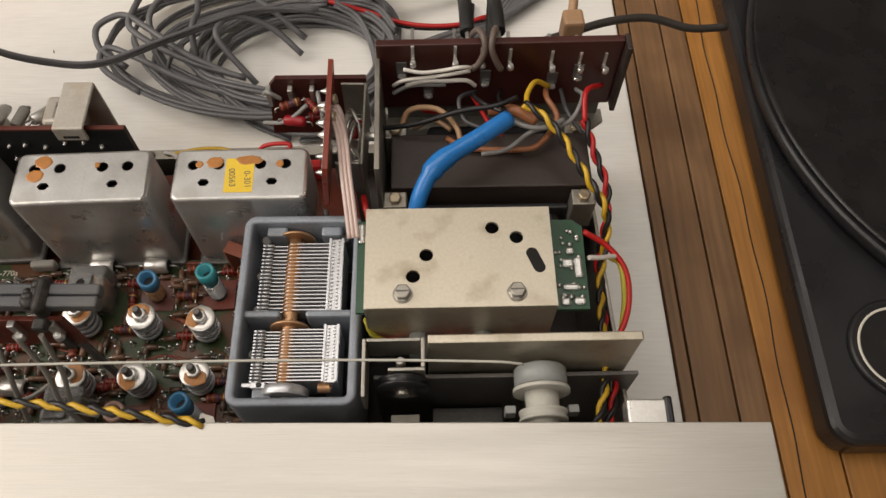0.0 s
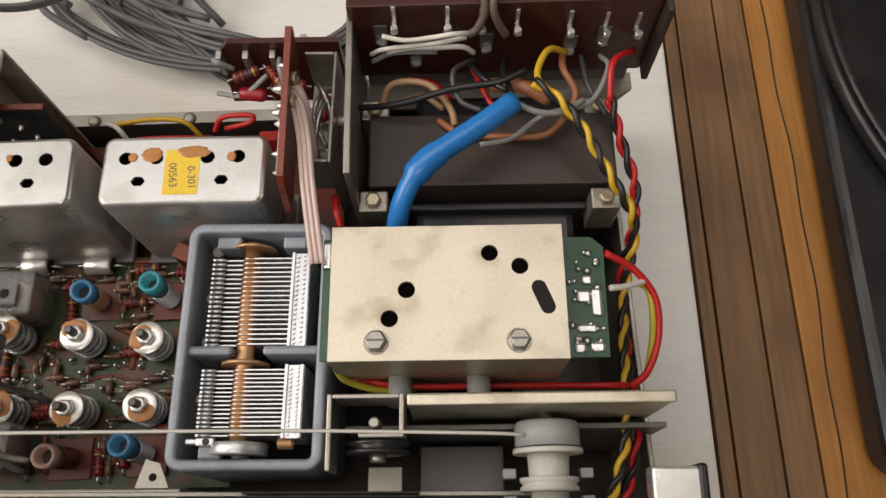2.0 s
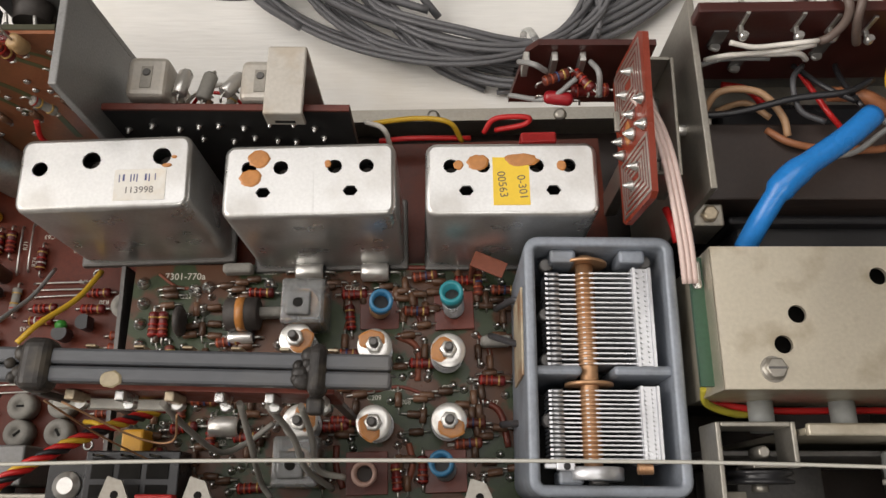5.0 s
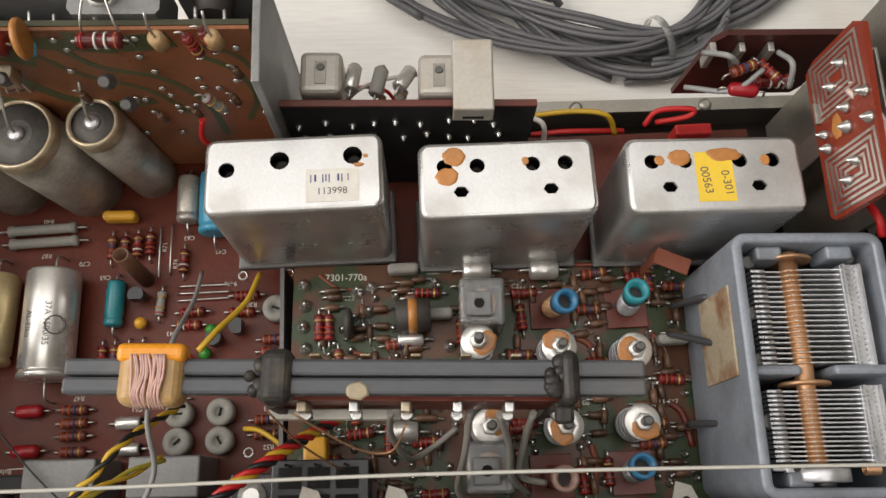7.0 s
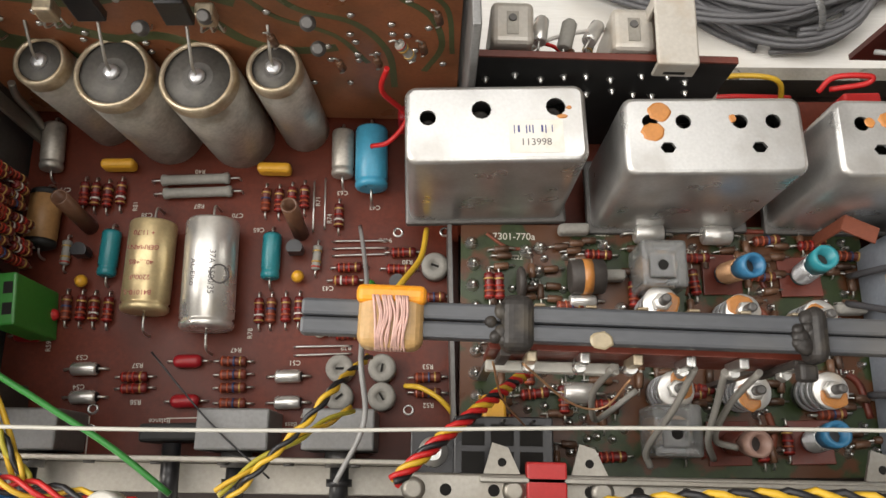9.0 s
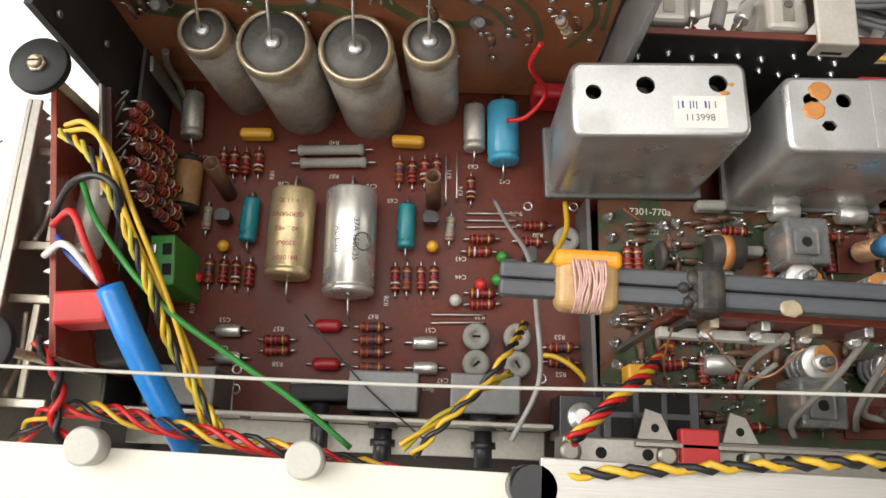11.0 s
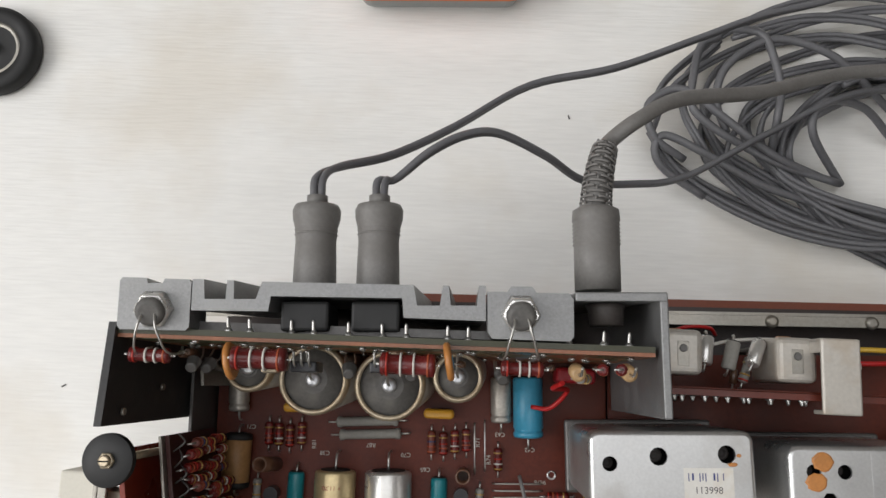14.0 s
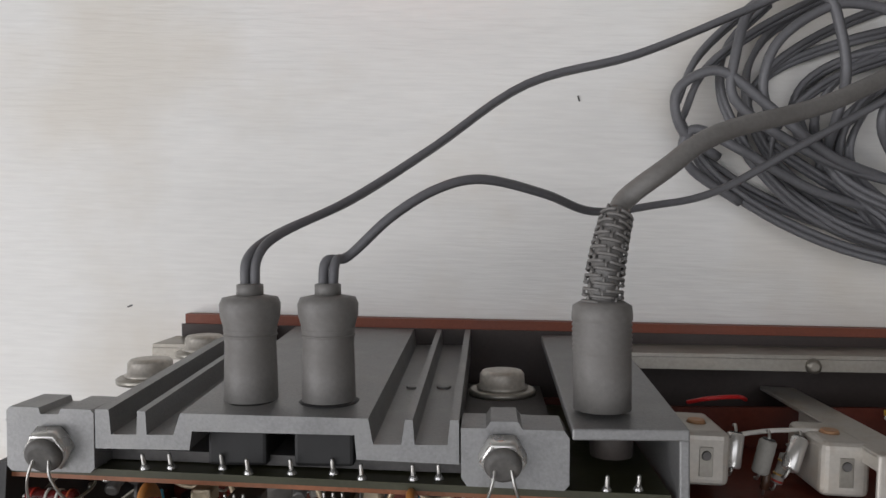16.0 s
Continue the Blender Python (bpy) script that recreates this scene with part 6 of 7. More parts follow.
mt = thing("screw_plate", "blue-edged black plate with a bright screw", "plate", at(-188.9, 70.9, 30, -2))
part("plate", box(B(), -6, 6, -6, 6, 0, 18, 0.4), M_BLACKP, mt)
part("screw", lathe(B(), (0, 0, 18), (0, 0, 1), [(0, 4), (1, 3.8), (1, 2.4), (1.8, 2.2)], 20), M_SILV, mt)
lh = thing("lamp_holder", "bright steel lamp clip with a black band", "lamp holder", at(59, 54.5, 76, -3))
part("clip", box(B(), -6.5, 6, -4.5, 4.5, 0, 6.5, 0.8), M_SILV, lh)
part("band", box(B(), 4.5, 7, -5.2, 5.2, -0.5, 7, 0.8), M_BLACKP, lh)
part("stem", box(B(), -2, 2, -2, 2, -40, 0), M_ZINC, lh)
pair("yellow and black twisted wires lying on the panel edge", [(-208.2, 55.9, 100), (-190.4, 57.3, 106), (-158.7, 58.8, 106), (-137.0, 59.8, 106), (-111.3, 59.4, 106), (-84.4, 55.4, 106), (-63.7, 52.0, 104)], ("yellow", "black"), 15, 0.8, 0.8)
hpn = thing("front_channel", "zinc-plated front channel behind the panel", "bracket", at(0, 0, 0, -2.4))
part("channel", box(B(), -180, 24, 55.6, 57, 20, 60, 0.3), M_ZINC, hpn)
for k in range(5):
    part("cord_turn", box(B(), -52, -6, 52.4 + k * 0.9, 53.0 + k * 0.9, 60.5, 66, 0.2), M_RUBBER, hpn, "dark red-brown cord turn")

# clear leads on the tag strip and tuner board
for pts in ([(-149.5, 86.8, 90), (-150.2, 83.2, 70), (-146.5, 78.3, 52), (-140.7, 80.9, 46), (-133.1, 86.2, 46)], [(-131.7, 86.2, 90), (-132.5, 78.7, 75), (-134.2, 70.3, 55), (-132.3, 66.0, 50)],
            [(-125.1, 85.3, 90), (-122.1, 79.7, 75), (-120.6, 72.3, 62), (-115.5, 67.7, 50)], [(-117.5, 85.1, 90), (-117.9, 79.9, 72), (-118.1, 72.4, 60), (-111.3, 70.2, 56)]):
    single("loose_wire", tube(B(), pts, 0.85), WIRE["clear"], "milky sleeved lead from the tag strip", "wire", group="milky leads")
for pts in ([(-176, 88, 92), (-172, 82, 70), (-164, 76, 52)], [(-170, 87, 96), (-158, 80, 82), (-150, 79, 80), (-146, 84, 90)]):
    single("fine_wire", tube(B(), pts, 0.28, 5), M_COPPER, "fine bare copper wire under the aerial", "wire", group="fine wires")
for pts in ([(-68, 118, 44), (-64, 117, 58), (-62, 116, 60)], [(-68, 84, 44), (-64, 83, 56), (-62, 83, 58)], [(-70, 110, 44), (-64, 104, 60), (-62, 104, 62)]):
    single("loose_wire", tube(B(), pts, 1.0), WIRE["darkgrey"], "grey sleeved lead to the tuning capacitor", "wire", group="capacitor leads")
cu = thing("copper_strap", "bent copper earthing strap", "strap", at(-70.3, 128.0, GB, -25))
part("strap", box(B(), -5, 5, -2.4, 2.4, 18, 18.8, 0.2), M_TERRA, cu)
part("foot", box(B(), -5, -4.2, -2.4, 2.4, 0, 18, 0.2), M_TERRA, cu)

# ---- rear tuner board ----
rbd = thing("rear_tuner_board", "dark upright board with solder pins and a brown edge", "circuit board", at(-142.5, 168.6, 0, -2.4))
part("board", box(B(), -34.5, 34.5, -0.9, 0.9, 28, 80, 0.2), M_BLACK, rbd)
part("back_layer", box(B(), -34.5, 34.5, 0.95, 1.5, 28, 80, 0.1), M_REDB, rbd, "red-brown component side")
part("brown_edge", box(B(), -34.5, 34.5, -0.9, 0.9, 80.02, 80.8, 0.1), M_BROWNR, rbd)
for k in range(18):
    x, z = -30 + (k % 9) * 6.8 + rp_.uniform(-1.2, 1.2), 74 - 7 * (k // 9) - rp_.uniform(0, 5)
    part("pin", lathe(B(), (x, -0.9, z), (0, -1, 0.25), [(0, 1.2), (0.6, 0.7), (1.5, 0.5), (1.8, 0.2)], 8), M_SOLDER, rbd)
for x, y in ((-166.1, 179.0), (-133.7, 176.7)):
    ic = thing("if_can", "small rectangular silver filter can with a hole", "filter can", at(x, y + 2, 60, -2.4), "small filter cans")
    part("can", box(B(), -5.8, 5.8, -6.5, 6.5, -4, 18, 1.8, 3), M_CREAM, ic)
    part("label_plate", box(B(), -1.6, 1.6, -4, 3, 18.02, 18.3, 0.1), M_ZINC, ic)
    part("core", lathe(B(), (0, 1, 18.3), (0, 0, 1), [(0, 1.2), (0.4, 1.0)], 12), M_DSTEEL, ic)
    part("end_core", lathe(B(), (0, 6.5, 8), (0, 1, 0), [(0, 2.4), (0.8, 2.0), (0.6, 1.2)], 16), M_COPPER, ic)
for (x, y), m_, a, tl in (((-157.9, 178.3), M_SILV, 80, 10), ((-143.6, 177.2), M_SILV, 62, 20), ((-150.6, 177.2), M_GREYR, 75, 0)):
    ob = make_axial("small axial capacitor behind the rear board", m_, 8.5, 2.1, M_BLACK, False, 12, 16)
    put(ob, x, y + 3, 70, a, 0, tl)
put(R_D, -145, 176, 66, 70)
put(mini, -150, 174, 70, 80)
for col, pts in (("white", [(-162, 180, 60), (-156, 183, 64), (-146, 185, 66), (-134, 185, 66), (-131, 183, 60)]), ("red", [(-163, 188, 48), (-158, 190, 52), (-150, 190, 50), (-146, 188, 44)])):
    single("loose_wire", tube(B(), pts, 0.6), WIRE[col], col + " thin wire behind the rear tuner board", "wire", group="rear board wires")
ab = thing("arched_bracket", "arched pale steel bracket over the rear board", "bracket", at(-125.0, 174.4, 0, -2.4))
ar = B()
box(ar, -5.4, 5.4, -11, 10, 84.3, 85.7, 0.65, 3)
box(ar, -5.4, 5.4, -11, -9.8, 79, 85.2, 0.4)
box(ar, -5.4, -4.4, 6, 10, 40, 85, 0.3)
box(ar, -5.4, 5.4, 8.8, 10, 8, 85, 0.4)
part("arch", ar, M_CREAM, ab)
# black strip on the arch paints a shaded slot
part("slot", box(B(), -2.8, 2.8, -11.12, -11.0, 80.4, 81.6), M_HOLE_SHADE, ab)
for col, pts in (("yellow", [(-106.5, 183.6, 40), (-91.0, 183.0, 44), (-79.9, 181.2, 44), (-75.6, 178.3, 36)]), ("white", [(-107.1, 183.2, 42), (-100.9, 178.1, 46), (-99.2, 174.8, 34)]),
                 ("red", [(-68.9, 176.0, 46), (-65.2, 178.9, 50), (-55.3, 178.0, 52), (-56.2, 176.5, 50), (-65.2, 176.9, 46)]), ("red", [(-103.2, 179.2, 36), (-91.6, 178.9, 38), (-72.7, 179.3, 36)])):
    single("loose_wire", tube(B(), pts, 0.9), WIRE[col], col + " hook-up wire behind the shield cans", "wire", group="rear wires")
rcp = thing("film_capacitor", "bright red film capacitor behind the shield cans", "capacitor", at(-50.1, 178.1, 28, 0))
part("body", box(B(), -6, 6, -2, 2, 0, 10, 0.8), M_REDP, rcp)

# ---- aerial input boards ----
aib = thing("aerial_board", "red upright board with two tinned square spirals", "circuit board", at(-42.0, 151.5, 0, -2, 0, 5))
bm_ = B()
prism(bm_, [(-22, 84), (-20.5, 82), (20, 82), (22, 86), (22.5, 104), (20.5, 107), (-21, 104), (-22, 102)], -0.8, 0.8)
bmesh.ops.rotate(bm_, cent=(0, 0, 0), matrix=Matrix(((0, 0, 1), (1, 0, 0), (0, 1, 0))), verts=bm_.verts)
part("board", bm_, M_REDTRANS, aib)
for cy, hw in ((-13.2, 7.6), (12.6, 8.2)):
    for k in range(5):
        sy, sz = hw - k * 1.5, 10.2 - k * 1.7
        fr_ = B()
        for y0, y1, z0, z1 in ((-sy, sy, -sz, -sz + 0.75), (-sy, sy, sz - 0.75, sz), (-sy, -sy + 0.75, -sz + 0.75, sz - 0.75), (sy - 0.75, sy, -sz + 0.75, sz - 0.75)):
            box(fr_, -1.0, -0.85, cy + y0, cy + y1, 94 + z0, 94 + z1)
        part("track", fr_, M_LEAD, aib)
for k, (y, z, r) in enumerate(((-14.5, 92, 1.5), (-11, 96, 1.4), (11, 92, 1.5), (15, 97, 1.4), (-3.2, 103.4, 1.8), (3.6, 103.6, 1.7), (0.5, 86, 1.6), (-3.6, 86.4, 1.7), (-1.6, 95, 2.0), (3.2, 96, 1.6))):
    part("solder", lathe(B(), (-0.8, y, z), (-1, 0, 0), [(0, r), (0.8, r * 0.8), (1.9, r * 0.45), (2.9, 0.2)], 10), M_SOLDER, aib)
part("amber_print", blob(B(), 0, 0, 0, 2.2, 3.4, 16, 4, 0.2), M_ORANGEW, aib, "orange-brown flux stain").matrix_basis = at(-0.85, 0.6, 91, 0, 0, -90)
for y in (2, 9):
    part("eyelet", lathe(B(), (0.8, y, 100), (1, 0, 0.3), [(0, 1.8), (1.6, 1.8), (1.6, 0.9), (0.6, 0.8)], 16), M_CAPRIM, aib, "brass eyelet")
asb = thing("aerial_socket_board", "dark red rear board with soldered resistors", "circuit board", at(-46, 184, 0, -2))
asp = B()
prism(asp, [(-15, 52), (22, 52), (24, 56), (24, 84), (-9, 84), (-12, 80)], -0.9, 0.9)
bmesh.ops.rotate(asp, cent=(0, 0, 0), matrix=Matrix(((1, 0, 0), (0, 0, -1), (0, 1, 0))), verts=asp.verts)
part("board", asp, M_DARKRED, asb)
for x in (-12, -4, 4):
    part("lug", box(B(), x - 0.9, x + 0.9, -4, -1, 72, 81, 0.3), M_LEAD, asb)
for k, (x, z, a) in enumerate(((-52, 77, 20), (-44, 75, -50), (-41, 71, 0))):
    put((R_C, R_A, mres)[k], x + 2, 176, z, a)
put(film, -49, 172, 72, -10)
for pts in ([(-60, 182, 78), (-57, 176, 86), (-53, 176, 82)], [(-62, 178, 66), (-52, 172, 74), (-44, 176, 78)], [(-40, 180, 80), (-39, 174, 84), (-38, 170, 78)]):
    single("loose_wire", tube(B(), pts, 0.8), WIRE["grey"], "grey hook-up wire on the aerial socket board", "wire", group="aerial board wires")
ubr = thing("channel_bracket", "zinc-plated channel bracket beside the terminal board", "bracket", at(-26.5, 157, 0, -3))
part("floor_plate", box(B(), -4.5, 3.6, -17, 15, 76, 77, 0.2), M_ZINC, ubr)
part("rear_flange", box(B(), -4.5, 3.6, 15.05, 16, 76, 93, 0.3), M_ZINC, ubr)
part("side_flange", box(B(), 3.65, 4.6, -18, 16, 76, 93, 0.3), M_ZINC, ubr)
part("front_flange", box(B(), -4.5, 3.6, -18, -17.05, 76, 93, 0.3), M_ZINC, ubr)
part("board_tab", box(B(), -10, -4.6, -2, 4, 84, 85, 0.2), M_ZINC, ubr)
for y in (-8, 1, 10):
    part("pin", cyl(B(), (-2, y, 80), (3.6, y, 80), 0.5, 8), M_LEAD, ubr)
part("screw", cyl(B(), (4.6, -2, 86), (10, -2, 86), 1.6, 12, 0.3), M_SILV, ubr)
part("post", box(B(), -2, 2, -4, 4, 27.6, 76, 0.3), M_ZINC, ubr)
for pts in ([(-29, 171, 80), (-27, 166, 86), (-24.5, 160, 84), (-25, 154, 78)], [(-25, 169, 79), (-28, 163, 84), (-29, 157, 82), (-26, 151, 78)], [(-24, 165, 79), (-26, 159, 87), (-28, 150, 86), (-28, 145, 79)]):
    single("bare_wire", tube(B(), pts, 0.7), M_LEAD, "bare tinned wire inside the channel bracket", "wire", group="bare bracket wires")
put(film, -26, 162, 78, 70)
pk = thing("ribbon_leads", "pale pink ribbon of three leads to the tuner box", "wires")
for k in range(3):
    o = (k - 1) * 1.25
    part("lead", tube(B(), [(a + o, b, c) for a, b, c in ((-33.5, 158.0, 98), (-30.6, 152.0, 99), (-28.6, 142.0, 100), (-27.6, 131.0, 100), (-26.4, 119.0, 98), (-25.6, 110.0, 95))], 0.72), WIRE["pink"], pk)
single("loose_wire", tube(B(), [(-33.6, 160.1, 99), (-30.0, 157.0, 97), (-28.4, 148.2, 90), (-28.5, 142.7, 84)], 1.2), WIRE["pink"], "pale pink lead beside the aerial board", "wire")
single("loose_wire", tube(B(), [(-23.7, 135.5, 78), (-23.0, 130.4, 80), (-22.0, 126.1, 78)], 1.1), WIRE["red"], "short red lead behind the tuner box", "wire")

# ---- wires round the transformer ----
single("blue_sleeve", tube(B(), [(26.0, 152.3, 96), (16.9, 145.3, 97), (2.3, 135.9, 96), (-4.0, 128.0, 92), (-6.9, 121.8, 84)], lambda t: (3.0 if t < 0.45 else 3.5 if t < 0.6 else 2.7), 14), M_BLUESL, "bright blue plastic sleeve over transformer leads", "sleeve")
pair("yellow and black twisted wires beside the transformer", [(31.9, 158.3, 96), (39.1, 151.9, 95), (44.9, 144.1, 92), (50.7, 133.5, 88), (56.5, 125.4, 82), (58.2, 119.4, 74), (55.7, 107.3, 66), (53.5, 89.7, 66), (51.9, 74.0, 70), (47.1, 58.5, 72), (42.8, 50.5, 72)], ("yellow", "black"), 11, 0.88, 0.85)
pair("red and black twisted wires beside the transformer", [(53.6, 156.6, 88), (56.0, 145.6, 84), (59.2, 133.7, 80), (58.3, 122.7, 74), (56.2, 112.9, 64), (55.6, 96.9, 62), (54.3, 77.5, 66), (52.6, 62.8, 68), (47.5, 50.3, 68)], ("red", "black"), 9, 0.88, 0.85)
for col, r, pts in (("red", 1.2, [(62.5, 176.1, 86), (54.7, 165.7, 92), (53.4, 155.7, 88)]), ("yellow", 1.2, [(43.3, 178.5, 86), (37.3, 170.7, 92), (33.2, 161.3, 94), (37.0, 154.5, 95)]),
                    ("brown", 1.3, [(42.6, 178.9, 84), (41.6, 166.8, 88), (44.5, 158.9, 86), (36.9, 149.5, 84), (27.5, 148.0, 84)]), ("grey", 1.0, [(53.4, 177.7, 84), (54.2, 166.5, 88), (47.7, 155.8, 88), (35.0, 152.6, 88), (25.6, 146.9, 86), (17.0, 145.4, 86)]),
                    ("darkgrey", 1.0, [(47.9, 174.0, 84), (48.4, 162.4, 86), (53.0, 153.6, 84)]), ("tan", 1.3, [(-10.2, 163.1, 78), (-6.7, 166.9, 84), (2.9, 165.4, 86), (9.1, 159.1, 84), (10.6, 153.9, 82)]),
                    ("tan", 1.2, [(-5.3, 165.2, 76), (1.4, 165.4, 80), (7.7, 160.6, 80)]), ("black", 1.2, [(-18.1, 160.9, 82), (-5.1, 159.2, 86), (10.5, 160.9, 90), (22.7, 161.1, 92), (30.7, 164.5, 92)]),
                    ("darkgrey", 1.0, [(17.3, 180.6, 84), (10.7, 166.3, 90), (12.1, 158.5, 88), (18.1, 154.7, 88)]), ("black", 1.0, [(14.7, 176.8, 84), (18.4, 164.3, 90), (24.9, 158.4, 92)]),
                    ("black", 1.0, [(26.2, 178.4, 84), (24.8, 167.2, 88), (26.3, 156.6, 92)]), ("red", 1.0, [(15.4, 173.9, 84), (20.1, 159.5, 86), (24.7, 154.2, 84)]), ("brown", 2.6, [(21.1, 164.0, 86), (29.5, 162.0, 88), (37.3, 158.2, 86)]),
                    ("white", 1.0, [(-7.7, 180.9, 88), (-1.6, 178.1, 90), (6.4, 177.5, 90), (13.7, 181.5, 90), (17.0, 179.4, 87)]), ("grey", 1.0, [(-12.3, 177.4, 84), (-5.7, 178.9, 88), (6.5, 179.3, 88)]),
                    ("grey", 1.1, [(25.7, 153.0, 95), (32.4, 150.1, 94), (39.5, 151.0, 92), (45.7, 155.6, 90)]), ("brown", 1.3, [(6.0, 156.9, 80), (10.6, 152.1, 82), (18.4, 150.1, 82), (31.0, 149.3, 82)]),
                    ("red", 1.4, [(-1.8, 175.0, 74), (4.9, 171.6, 76), (9.8, 167.0, 74)]),
                    ("red", 1.2, [(45.8, 110.3, 92), (53.5, 107.0, 88), (59.1, 100.3, 84), (59.6, 91.0, 80), (56.8, 83.1, 76), (53.1, 80.2, 72)]), ("olive", 1.2, [(55.0, 104.9, 84), (57.8, 101.8, 84), (58.4, 92.5, 80), (57.2, 83.5, 74)]),
                    ("white", 1.0, [(46.2, 101.1, 92), (50.3, 101.9, 90), (56.6, 104.3, 86)]), ("olive", 1.2, [(-22.8, 86.8, 86), (-20.5, 83.7, 80), (-12.1, 81.4, 76), (-3.4, 81.9, 74)]), ("red", 1.1, [(-19.4, 84.4, 76), (-3.4, 82.0, 76), (19.9, 81.5, 74), (52.4, 80.4, 72)])):
    single("loose_wire", tube(B(), [(x, min(y, 174.6 - x * 0.021), z) for x, y, z in pts], r * 0.8), WIRE[col], col + " insulated wire round the transformer", "wire", group="transformer wires")
for pts in ([(15.2, 172.8, 97.6), (17.5, 173, 100), (19.4, 174.5, 104.5), (19.2, 177.4, 107.6), (17.6, 182, 106.6), (16, 187, 98), (15, 190, 84)], [(25.4, 172.6, 97), (23.4, 173, 101), (21.8, 174.4, 105.5), (22.2, 177.4, 108), (23.6, 182, 107), (24.4, 187, 98), (25, 190, 84)]):
    single("loudspeaker_wire", tube(B(), pts, 1.15), M_SLEEVEB, "brown-grey sleeved wire leaving over the terminal board", "wire", group="leaving wires")
for pts in ([(-8.2, 172.6, 99), (-2, 171.4, 98.4), (5, 171.6, 98.8), (10, 171, 100.6), (13, 171.6, 100), (15, 173, 98)], [(-12, 173, 90.4), (-8, 171.6, 94.5), (0, 171.2, 96), (8, 171, 97.5), (14.6, 172.4, 97.2)]):
    single("link_wire", tube(B(), pts, 0.7), WIRE["white"], "whitish link wire between the solder lugs", "wire", group="link wires")
for x in (14.6, 25.4):
    lead = thing("test_plug", "black sleeved plug behind the terminal board", "plug", at(x, 0, 0), "black plugs")
    part("sleeve", tube(B(), [(0, 187, 100), (0.3, 198, 99), (0.8, 212, 92)], 2.6, 12), M_BLACK, lead)
    part("cable", tube(B(), [(0.8, 211, 92.4), (2, 226, 78), (5, 246, 40), (9, 264, 6), (14, 300, 2)], 1.3, 8), M_BLACK, lead)
    part("pin", tube(B(), [(0, 180, 100), (0, 184, 100), (0, 188, 100)], 0.9, 8), M_LEAD, lead)

# ---- plugs, cables and things on the table ----
def din_plug(label, x, z, r, ribs):
    pg = thing("din_plug", label, "plug", at(x, 196.6, z), "plugs at the rear")
    part("body", lathe(B(), (0, 0, 0), (0, 1, 0), [(0, r * 0.95), (0.8, r * 0.98), (9, r * 0.95), (14, r * 0.92), (18, r * 0.97), (20.5, r * 1.08), (23.0, r * 1.1), (24.4, r * 1.0), (25, r * 0.5)] if not ribs else [(0, r), (12, r)] + [(12.4 + 0.55 * k, r * (1.05 if k % 2 else 0.99)) for k in range(14)] + [(20.6, r * 1.05), (22.6, r * 1.02), (23.6, r * 0.75), (23.8, r * 0.4)], 36), M_PLUG, pg)
    if not ribs:
        for k in range(3):
            part("groove", lathe(B(), (0, 15.6 + k * 1.3, 0), (0, 1, 0), [(0, r * 0.93), (0.35, r * 0.985), (0.7, r * 0.95)], 36), M_PLUG, pg)
        part("cord_collar", lathe(B(), (0, 24.5, 0), (0, 1, 0), [(0, 3.0), (2.8, 3.0), (3.0, 2.4)], 16), M_PLUG, pg)
        part("seat_ring", lathe(B(), (0, 0.3, 0), (0, 1, 0), [(0, r * 1.12), (0.9, r * 1.1), (1.1, r * 0.95)], 36), M_BLACK, pg)
    return pg


p1 = din_plug("grey moulded loudspeaker plug", -271.2, 92, 6.2, False)
p2 = din_plug("grey moulded loudspeaker plug", -253.4, 92, 6.2, False)
p3 = din_plug("grey moulded signal plug with a ribbed strain relief", -192.6, 93, 6.3, True)
bo = [Vector((0.0, 23.2, 0)), Vector((0.8, 30, -0.5)), Vector((2.4, 37, -2.5)), Vector((4.4, 43, -6))]
C_ = curve_pts(bo, 5)
part("relief_core", tube(B(), bo, lambda t: 3.5 - 0.5 * t, 14), M_PLUG, p3)
for k in range(len(C_) - 1):
    d_ = (C_[k + 1] - C_[k])
    u_, v_, n_ = axes(d_)
    r_ = 4.35 - k * 0.06
    for q in range(4):
        a0 = math.pi / 2 * q + (math.pi / 4) * (k % 2)
        link = B()
        arc = [C_[k] + (u_ * math.cos(a0 + 1.25 * j / 6) + v_ * math.sin(a0 + 1.25 * j / 6)) * r_ for j in range(7)]
        tube(link, arc, d_.length * 0.27, 6, 1)
        part("relief_link", link, M_PLUG, p3)
    for q in range(4):
        a0 = math.pi / 2 * q + (math.pi / 4) * (k % 2) + 0.62
        e_ = (u_ * math.cos(a0) + v_ * math.sin(a0)) * (r_ - 0.15)
        part("relief_rib", tube(B(), [C_[k] + e_, C_[k] + e_ + d_ * 1.0], d_.length * 0.24, 6, 1), M_PLUG, p3)
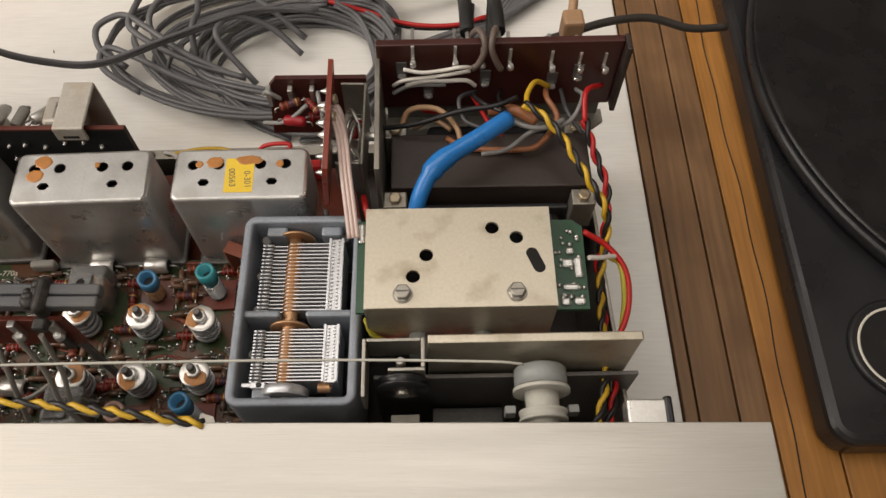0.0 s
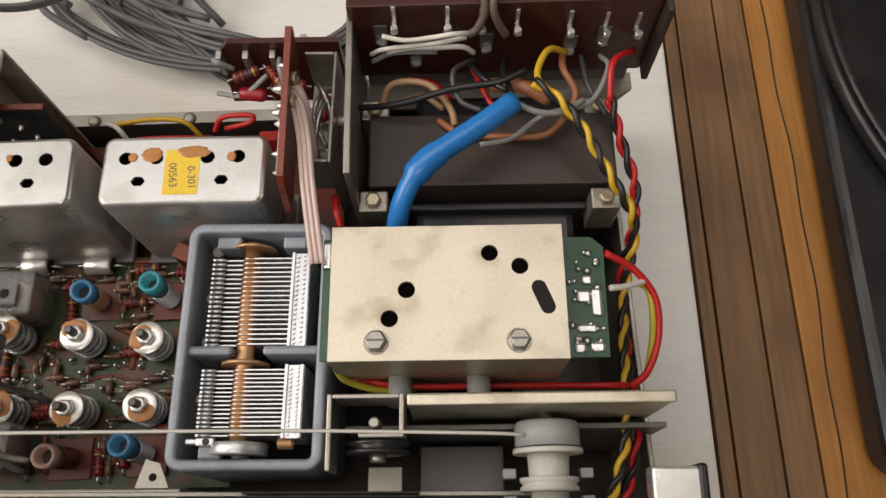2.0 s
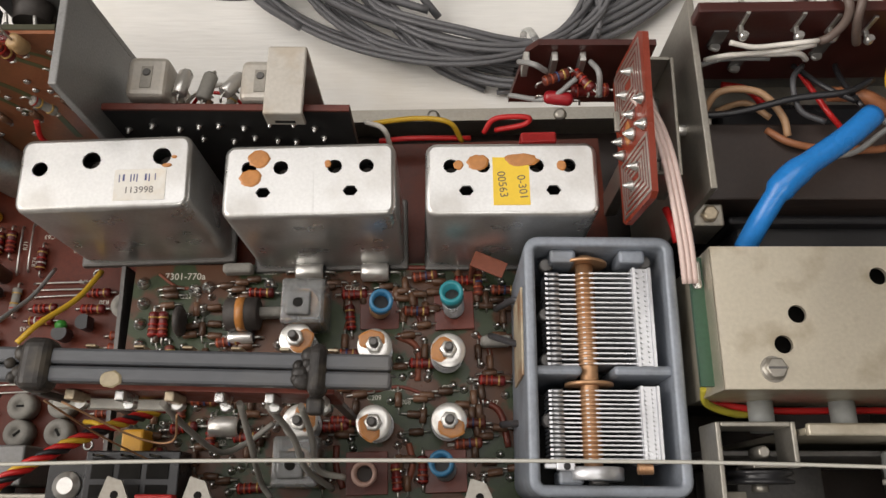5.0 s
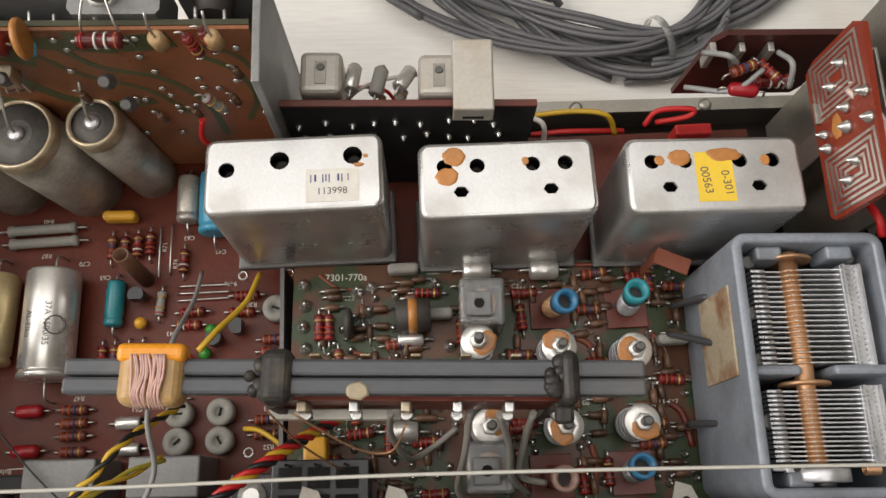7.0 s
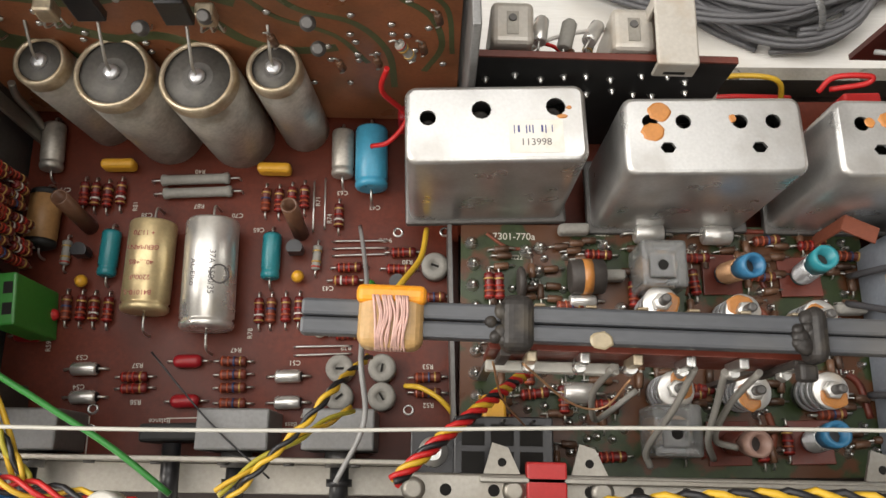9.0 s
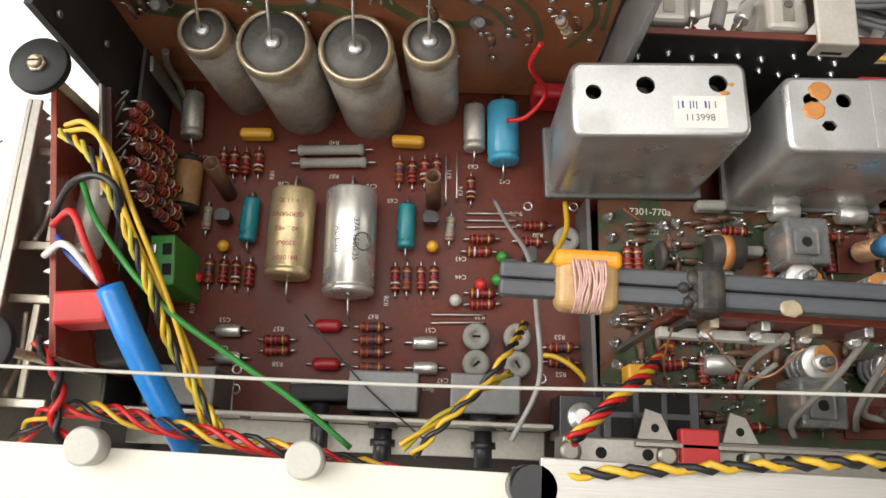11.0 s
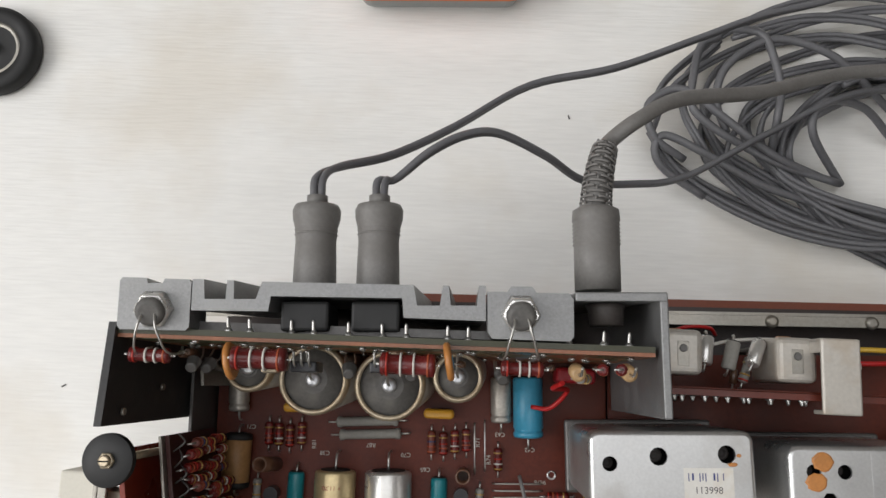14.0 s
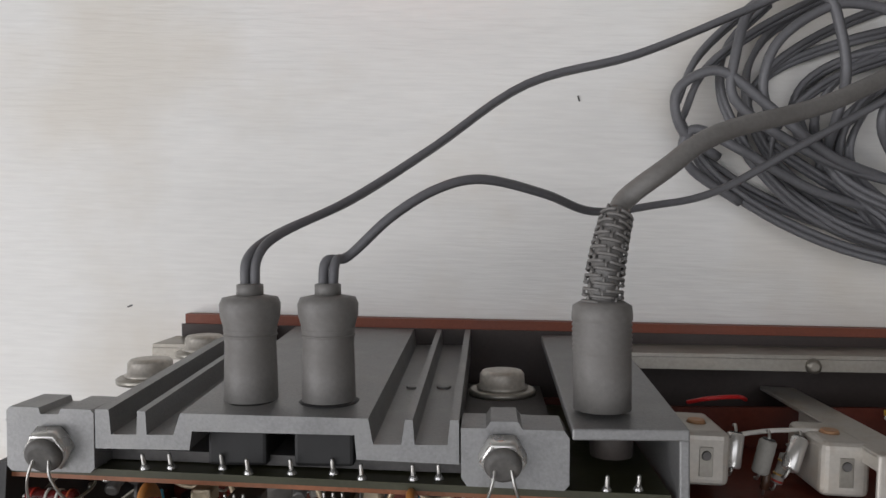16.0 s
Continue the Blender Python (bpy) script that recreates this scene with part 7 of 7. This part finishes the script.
for off in (-1, 1):
    single("cable", tube(B(), [(-271.2 + off * 1.1, 223, 92), (-271.0 + off * 1.1, 230, 90), (-267 + off * 0.6, 235.4, 82 + off), (-252.4, 244.0, 66 + off), (-232.4, 258.4, 52 + off), (-206.0, 277.6, 40 + off), (-174.1, 286.6, 34 + off), (-141.6, 299.8, 30 + off), (-116.2, 310.5, 26 + off), (-80, 322, 20), (-20, 350, 8)], 1.15), M_GREYC, "thin grey loudspeaker cable on the white table", "cable", group="loudspeaker cables")
    single("cable", tube(B(), [(-253.4 + off * 1.1, 223, 92), (-253 + off * 1.1, 229, 90), (-249.4, 230.2, 87), (-239.8, 239.2, 84 + off), (-229.2, 245.8, 80 + off), (-218.4, 248.2, 74 + off), (-202.6, 245.1, 60 + off), (-188.3, 240.8, 45 + off), (-169.3, 242.7, 33 + off), (-148.2, 247.3, 26 + off), (-117.6, 263.7, 24 + off), (-83.0, 280.4, 22 + off), (-50, 284, 18)], 1.15), M_GREYC, "thin grey loudspeaker cable on the white table", "cable", group="loudspeaker cables")
single("cable", tube(B(), [(-188.4, 239, 86), (-185.6, 243, 84), (-177.2, 249.3, 84), (-162.3, 258.5, 76), (-130.9, 267.5, 58), (-90.0, 283.2, 36), (-40, 290, 24), (20, 305, 6)], 2.4, 10), M_PLUG, "thick grey signal cable curving to the coil", "cable")

coil = thing("cable_coil", "coiled bundle of grey twin cable on the white table", "cable", at(-84, 271, 0, -3))
rc = random.Random(5)
for k in range(15):
    f = rc.uniform(0.6, 1.02)
    ax_, by_ = 71 * f, 47 * (0.35 + 0.65 * f) * rc.uniform(0.9, 1.04)
    cx, cy = 60 * (1 - f) + rc.uniform(-4, 4), -34 * (1 - f) + rc.uniform(-4, 5)
    ph, z0, lean = rc.uniform(0, 6.28), 2 + 0.72 * k, radians(rc.uniform(-13, 4))
    pts = []
    for j in range(17):
        a = ph + 2 * math.pi * j / 16 * 0.985
        w = 1 + 0.06 * math.sin(2 * a + k) + 0.04 * math.sin(3 * a + 2 * k)
        ex, ey = ax_ * w * math.cos(a), by_ * w * (0.9 if math.sin(a) < -0.3 else 1.0) * math.sin(a) + 9 * math.sin(a) * math.cos(a)
        pts.append((cx + ex * math.cos(lean) - ey * math.sin(lean), cy + ex * math.sin(lean) + ey * math.cos(lean), max(1.6, z0 + 2.4 * math.sin(3 * a + k))))
    for off in (-0.85, 0.85):
        part("loop", tube(B(), [(x + off * 0.3, y + off, z + off * 0.5) for x, y, z in pts], 1.1, 6, 4), M_GREYC, coil)
for pts in ([(-130.8, 307.1, 16), (-138.8, 302.2, 18), (-142.3, 288.0, 19), (-142.7, 277.5, 19), (-136.0, 270.4, 18), (-124.5, 263.5, 16), (-108.0, 255.5, 14), (-84.4, 248.9, 10)],
            [(-127.3, 309.6, 18), (-116.1, 306.1, 20), (-111.9, 295.5, 21), (-109.6, 282.9, 21), (-110.8, 270.8, 20), (-108.8, 253.4, 3)],
            [(-143.1, 258.6, 10), (-155.5, 266.0, 15), (-159.2, 277.1, 17), (-153.7, 283.1, 18), (-144.9, 283.8, 19), (-131.2, 273.3, 19), (-111.1, 258.1, 17), (-90.4, 251.0, 10)],
            [(-127.7, 268.2, 14), (-133.3, 279.5, 19), (-129.7, 292.9, 20), (-116.2, 302.7, 20), (-103.7, 303.6, 19), (-89.0, 298.8, 17), (-78.6, 292.3, 14), (-58.9, 278.9, 4)],
            [(-80.4, 249.9, 4), (-97.3, 264.6, 20), (-96.7, 274.3, 22), (-90.6, 278.0, 22), (-74.7, 277.4, 14), (-59.7, 268.1, 4)],
            [(-134.8, 244.1, 8), (-151.0, 254.0, 12), (-155.4, 262.0, 14), (-151.4, 267.0, 15), (-136.4, 259.6, 15), (-113.6, 247.6, 12), (-87.0, 240.1, 6)]):
    part("loop", tube(B(), [(x + 84, y - 271 - (x + 84) * -0.0524, z) for x, y, z in pts], 1.6, 7, 6), M_GREYC, coil)
tie = part("cable_tie", lathe(B(), (40, -38, 4), (0.9, 0.35, 0), [(0, 10), (0.4, 10.6), (2.6, 10.6), (3.0, 10)], 24, False), M_CLEARP, coil, "milky plastic tie")
coil2 = thing("cable_bundle", "second bundle of grey cable behind the terminal board", "cable", at(0, 0, 0))
for k in range(9):
    o = k * 3.2
    part("run", tube(B(), [(-30 + o * 0.4, 232 + o, 4 + k % 3), (0, 245 + o, 6 + k % 4), (30 + o, 275 + o * 0.8, 5), (60 + o, 330, 4), (80 + o, 380, 3)], 1.5, 6, 5), M_GREYC, coil2)
single("cable", tube(B(), [(-49.3, 297.0, 12), (-29.1, 289.0, 12), (-6.5, 280.5, 10), (16.4, 278.2, 10), (34.0, 283.2, 10)], 1.2), WIRE["red"], "red and black test lead on the table", "cable")
single("cable", tube(B(), [(-49.6, 297.5, 10), (-29.3, 288.6, 10), (-6.5, 280.5, 8), (16.4, 278.6, 8), (34.1, 283.6, 8)], 1.2), WIRE["black"], "black test lead on the table", "cable")
for x in ((22.6, 227.2), (31.1, 226.8)):
    pb = thing("test_probe", "black test probe clipped behind the terminal board", "probe", None, "test probes")
    part("grip", tube(B(), [(x[0], x[1] - 5, 84), (x[0] + 1, x[1] + 8, 92), (x[0] + 3, x[1] + 40, 96)], 2.2, 10), M_BLACKP, pb)
single("cable", tube(B(), [(50.7, 219.3, 60), (61.3, 221.3, 62), (79.4, 228.7, 60), (98.2, 233.7, 56), (117.0, 232.7, 50), (135.4, 236.3, 46)], 1.8), M_RUBBER, "brown-grey cable leading to the turntable", "cable")
tp = thing("mains_connector", "beige plug with a tan lead behind the terminal board", "plug", at(57.0, 206.0, 74))
part("body", box(B(), -4, 4, -3, 5, 0, 12, 1.2), WIRE["tan"], tp)
part("lead", tube(B(), [(0, 4, 8), (2, 14, 10), (5, 34, 6), (8, 60, -20)], 1.9), WIRE["tan"], tp)
ob_ = thing("orange_box", "orange-lidded plastic box with a grey base", "box", at(-240, 349, 0, -1))
part("lid", box(B(), -36, 36, -25, 25, 14, 22, 7, 4), M_ORANGEP, ob_)
part("base", box(B(), -33, 33, -22, 22, 0.2, 15, 5, 3), M_GREYN, ob_)
wh = thing("idler_wheel", "black rubber-tyred wheel with a grey metal hub", "wheel", at(-428, 309, 0))
part("tyre", lathe(B(), (0, 0, 0), (0, 0, 1), [(0, 17), (1.5, 19), (6.5, 19), (8, 17), (8, 12.5), (6.5, 12)], 48), M_BLACK, wh)
part("hub", lathe(B(), (0, 0, 0.5), (0, 0, 1), [(0, 12.2), (6, 12.2), (6.6, 11), (5, 9), (5, 3), (9, 2.6)], 36), M_ZINC, wh)
crumb = thing("crumb", "small dark speck on the white table", "speck", None, "specks")
part("bit", box(B(), -0.25, 0.25, -0.95, 0.95, 0, 0.4, 0.1), M_RUBBER, crumb)
for x, y, a in ((-187, 279.7, 15), (-343, 210, -70), (-388, 170, -60)):
    put(crumb, x, y, 0, a)
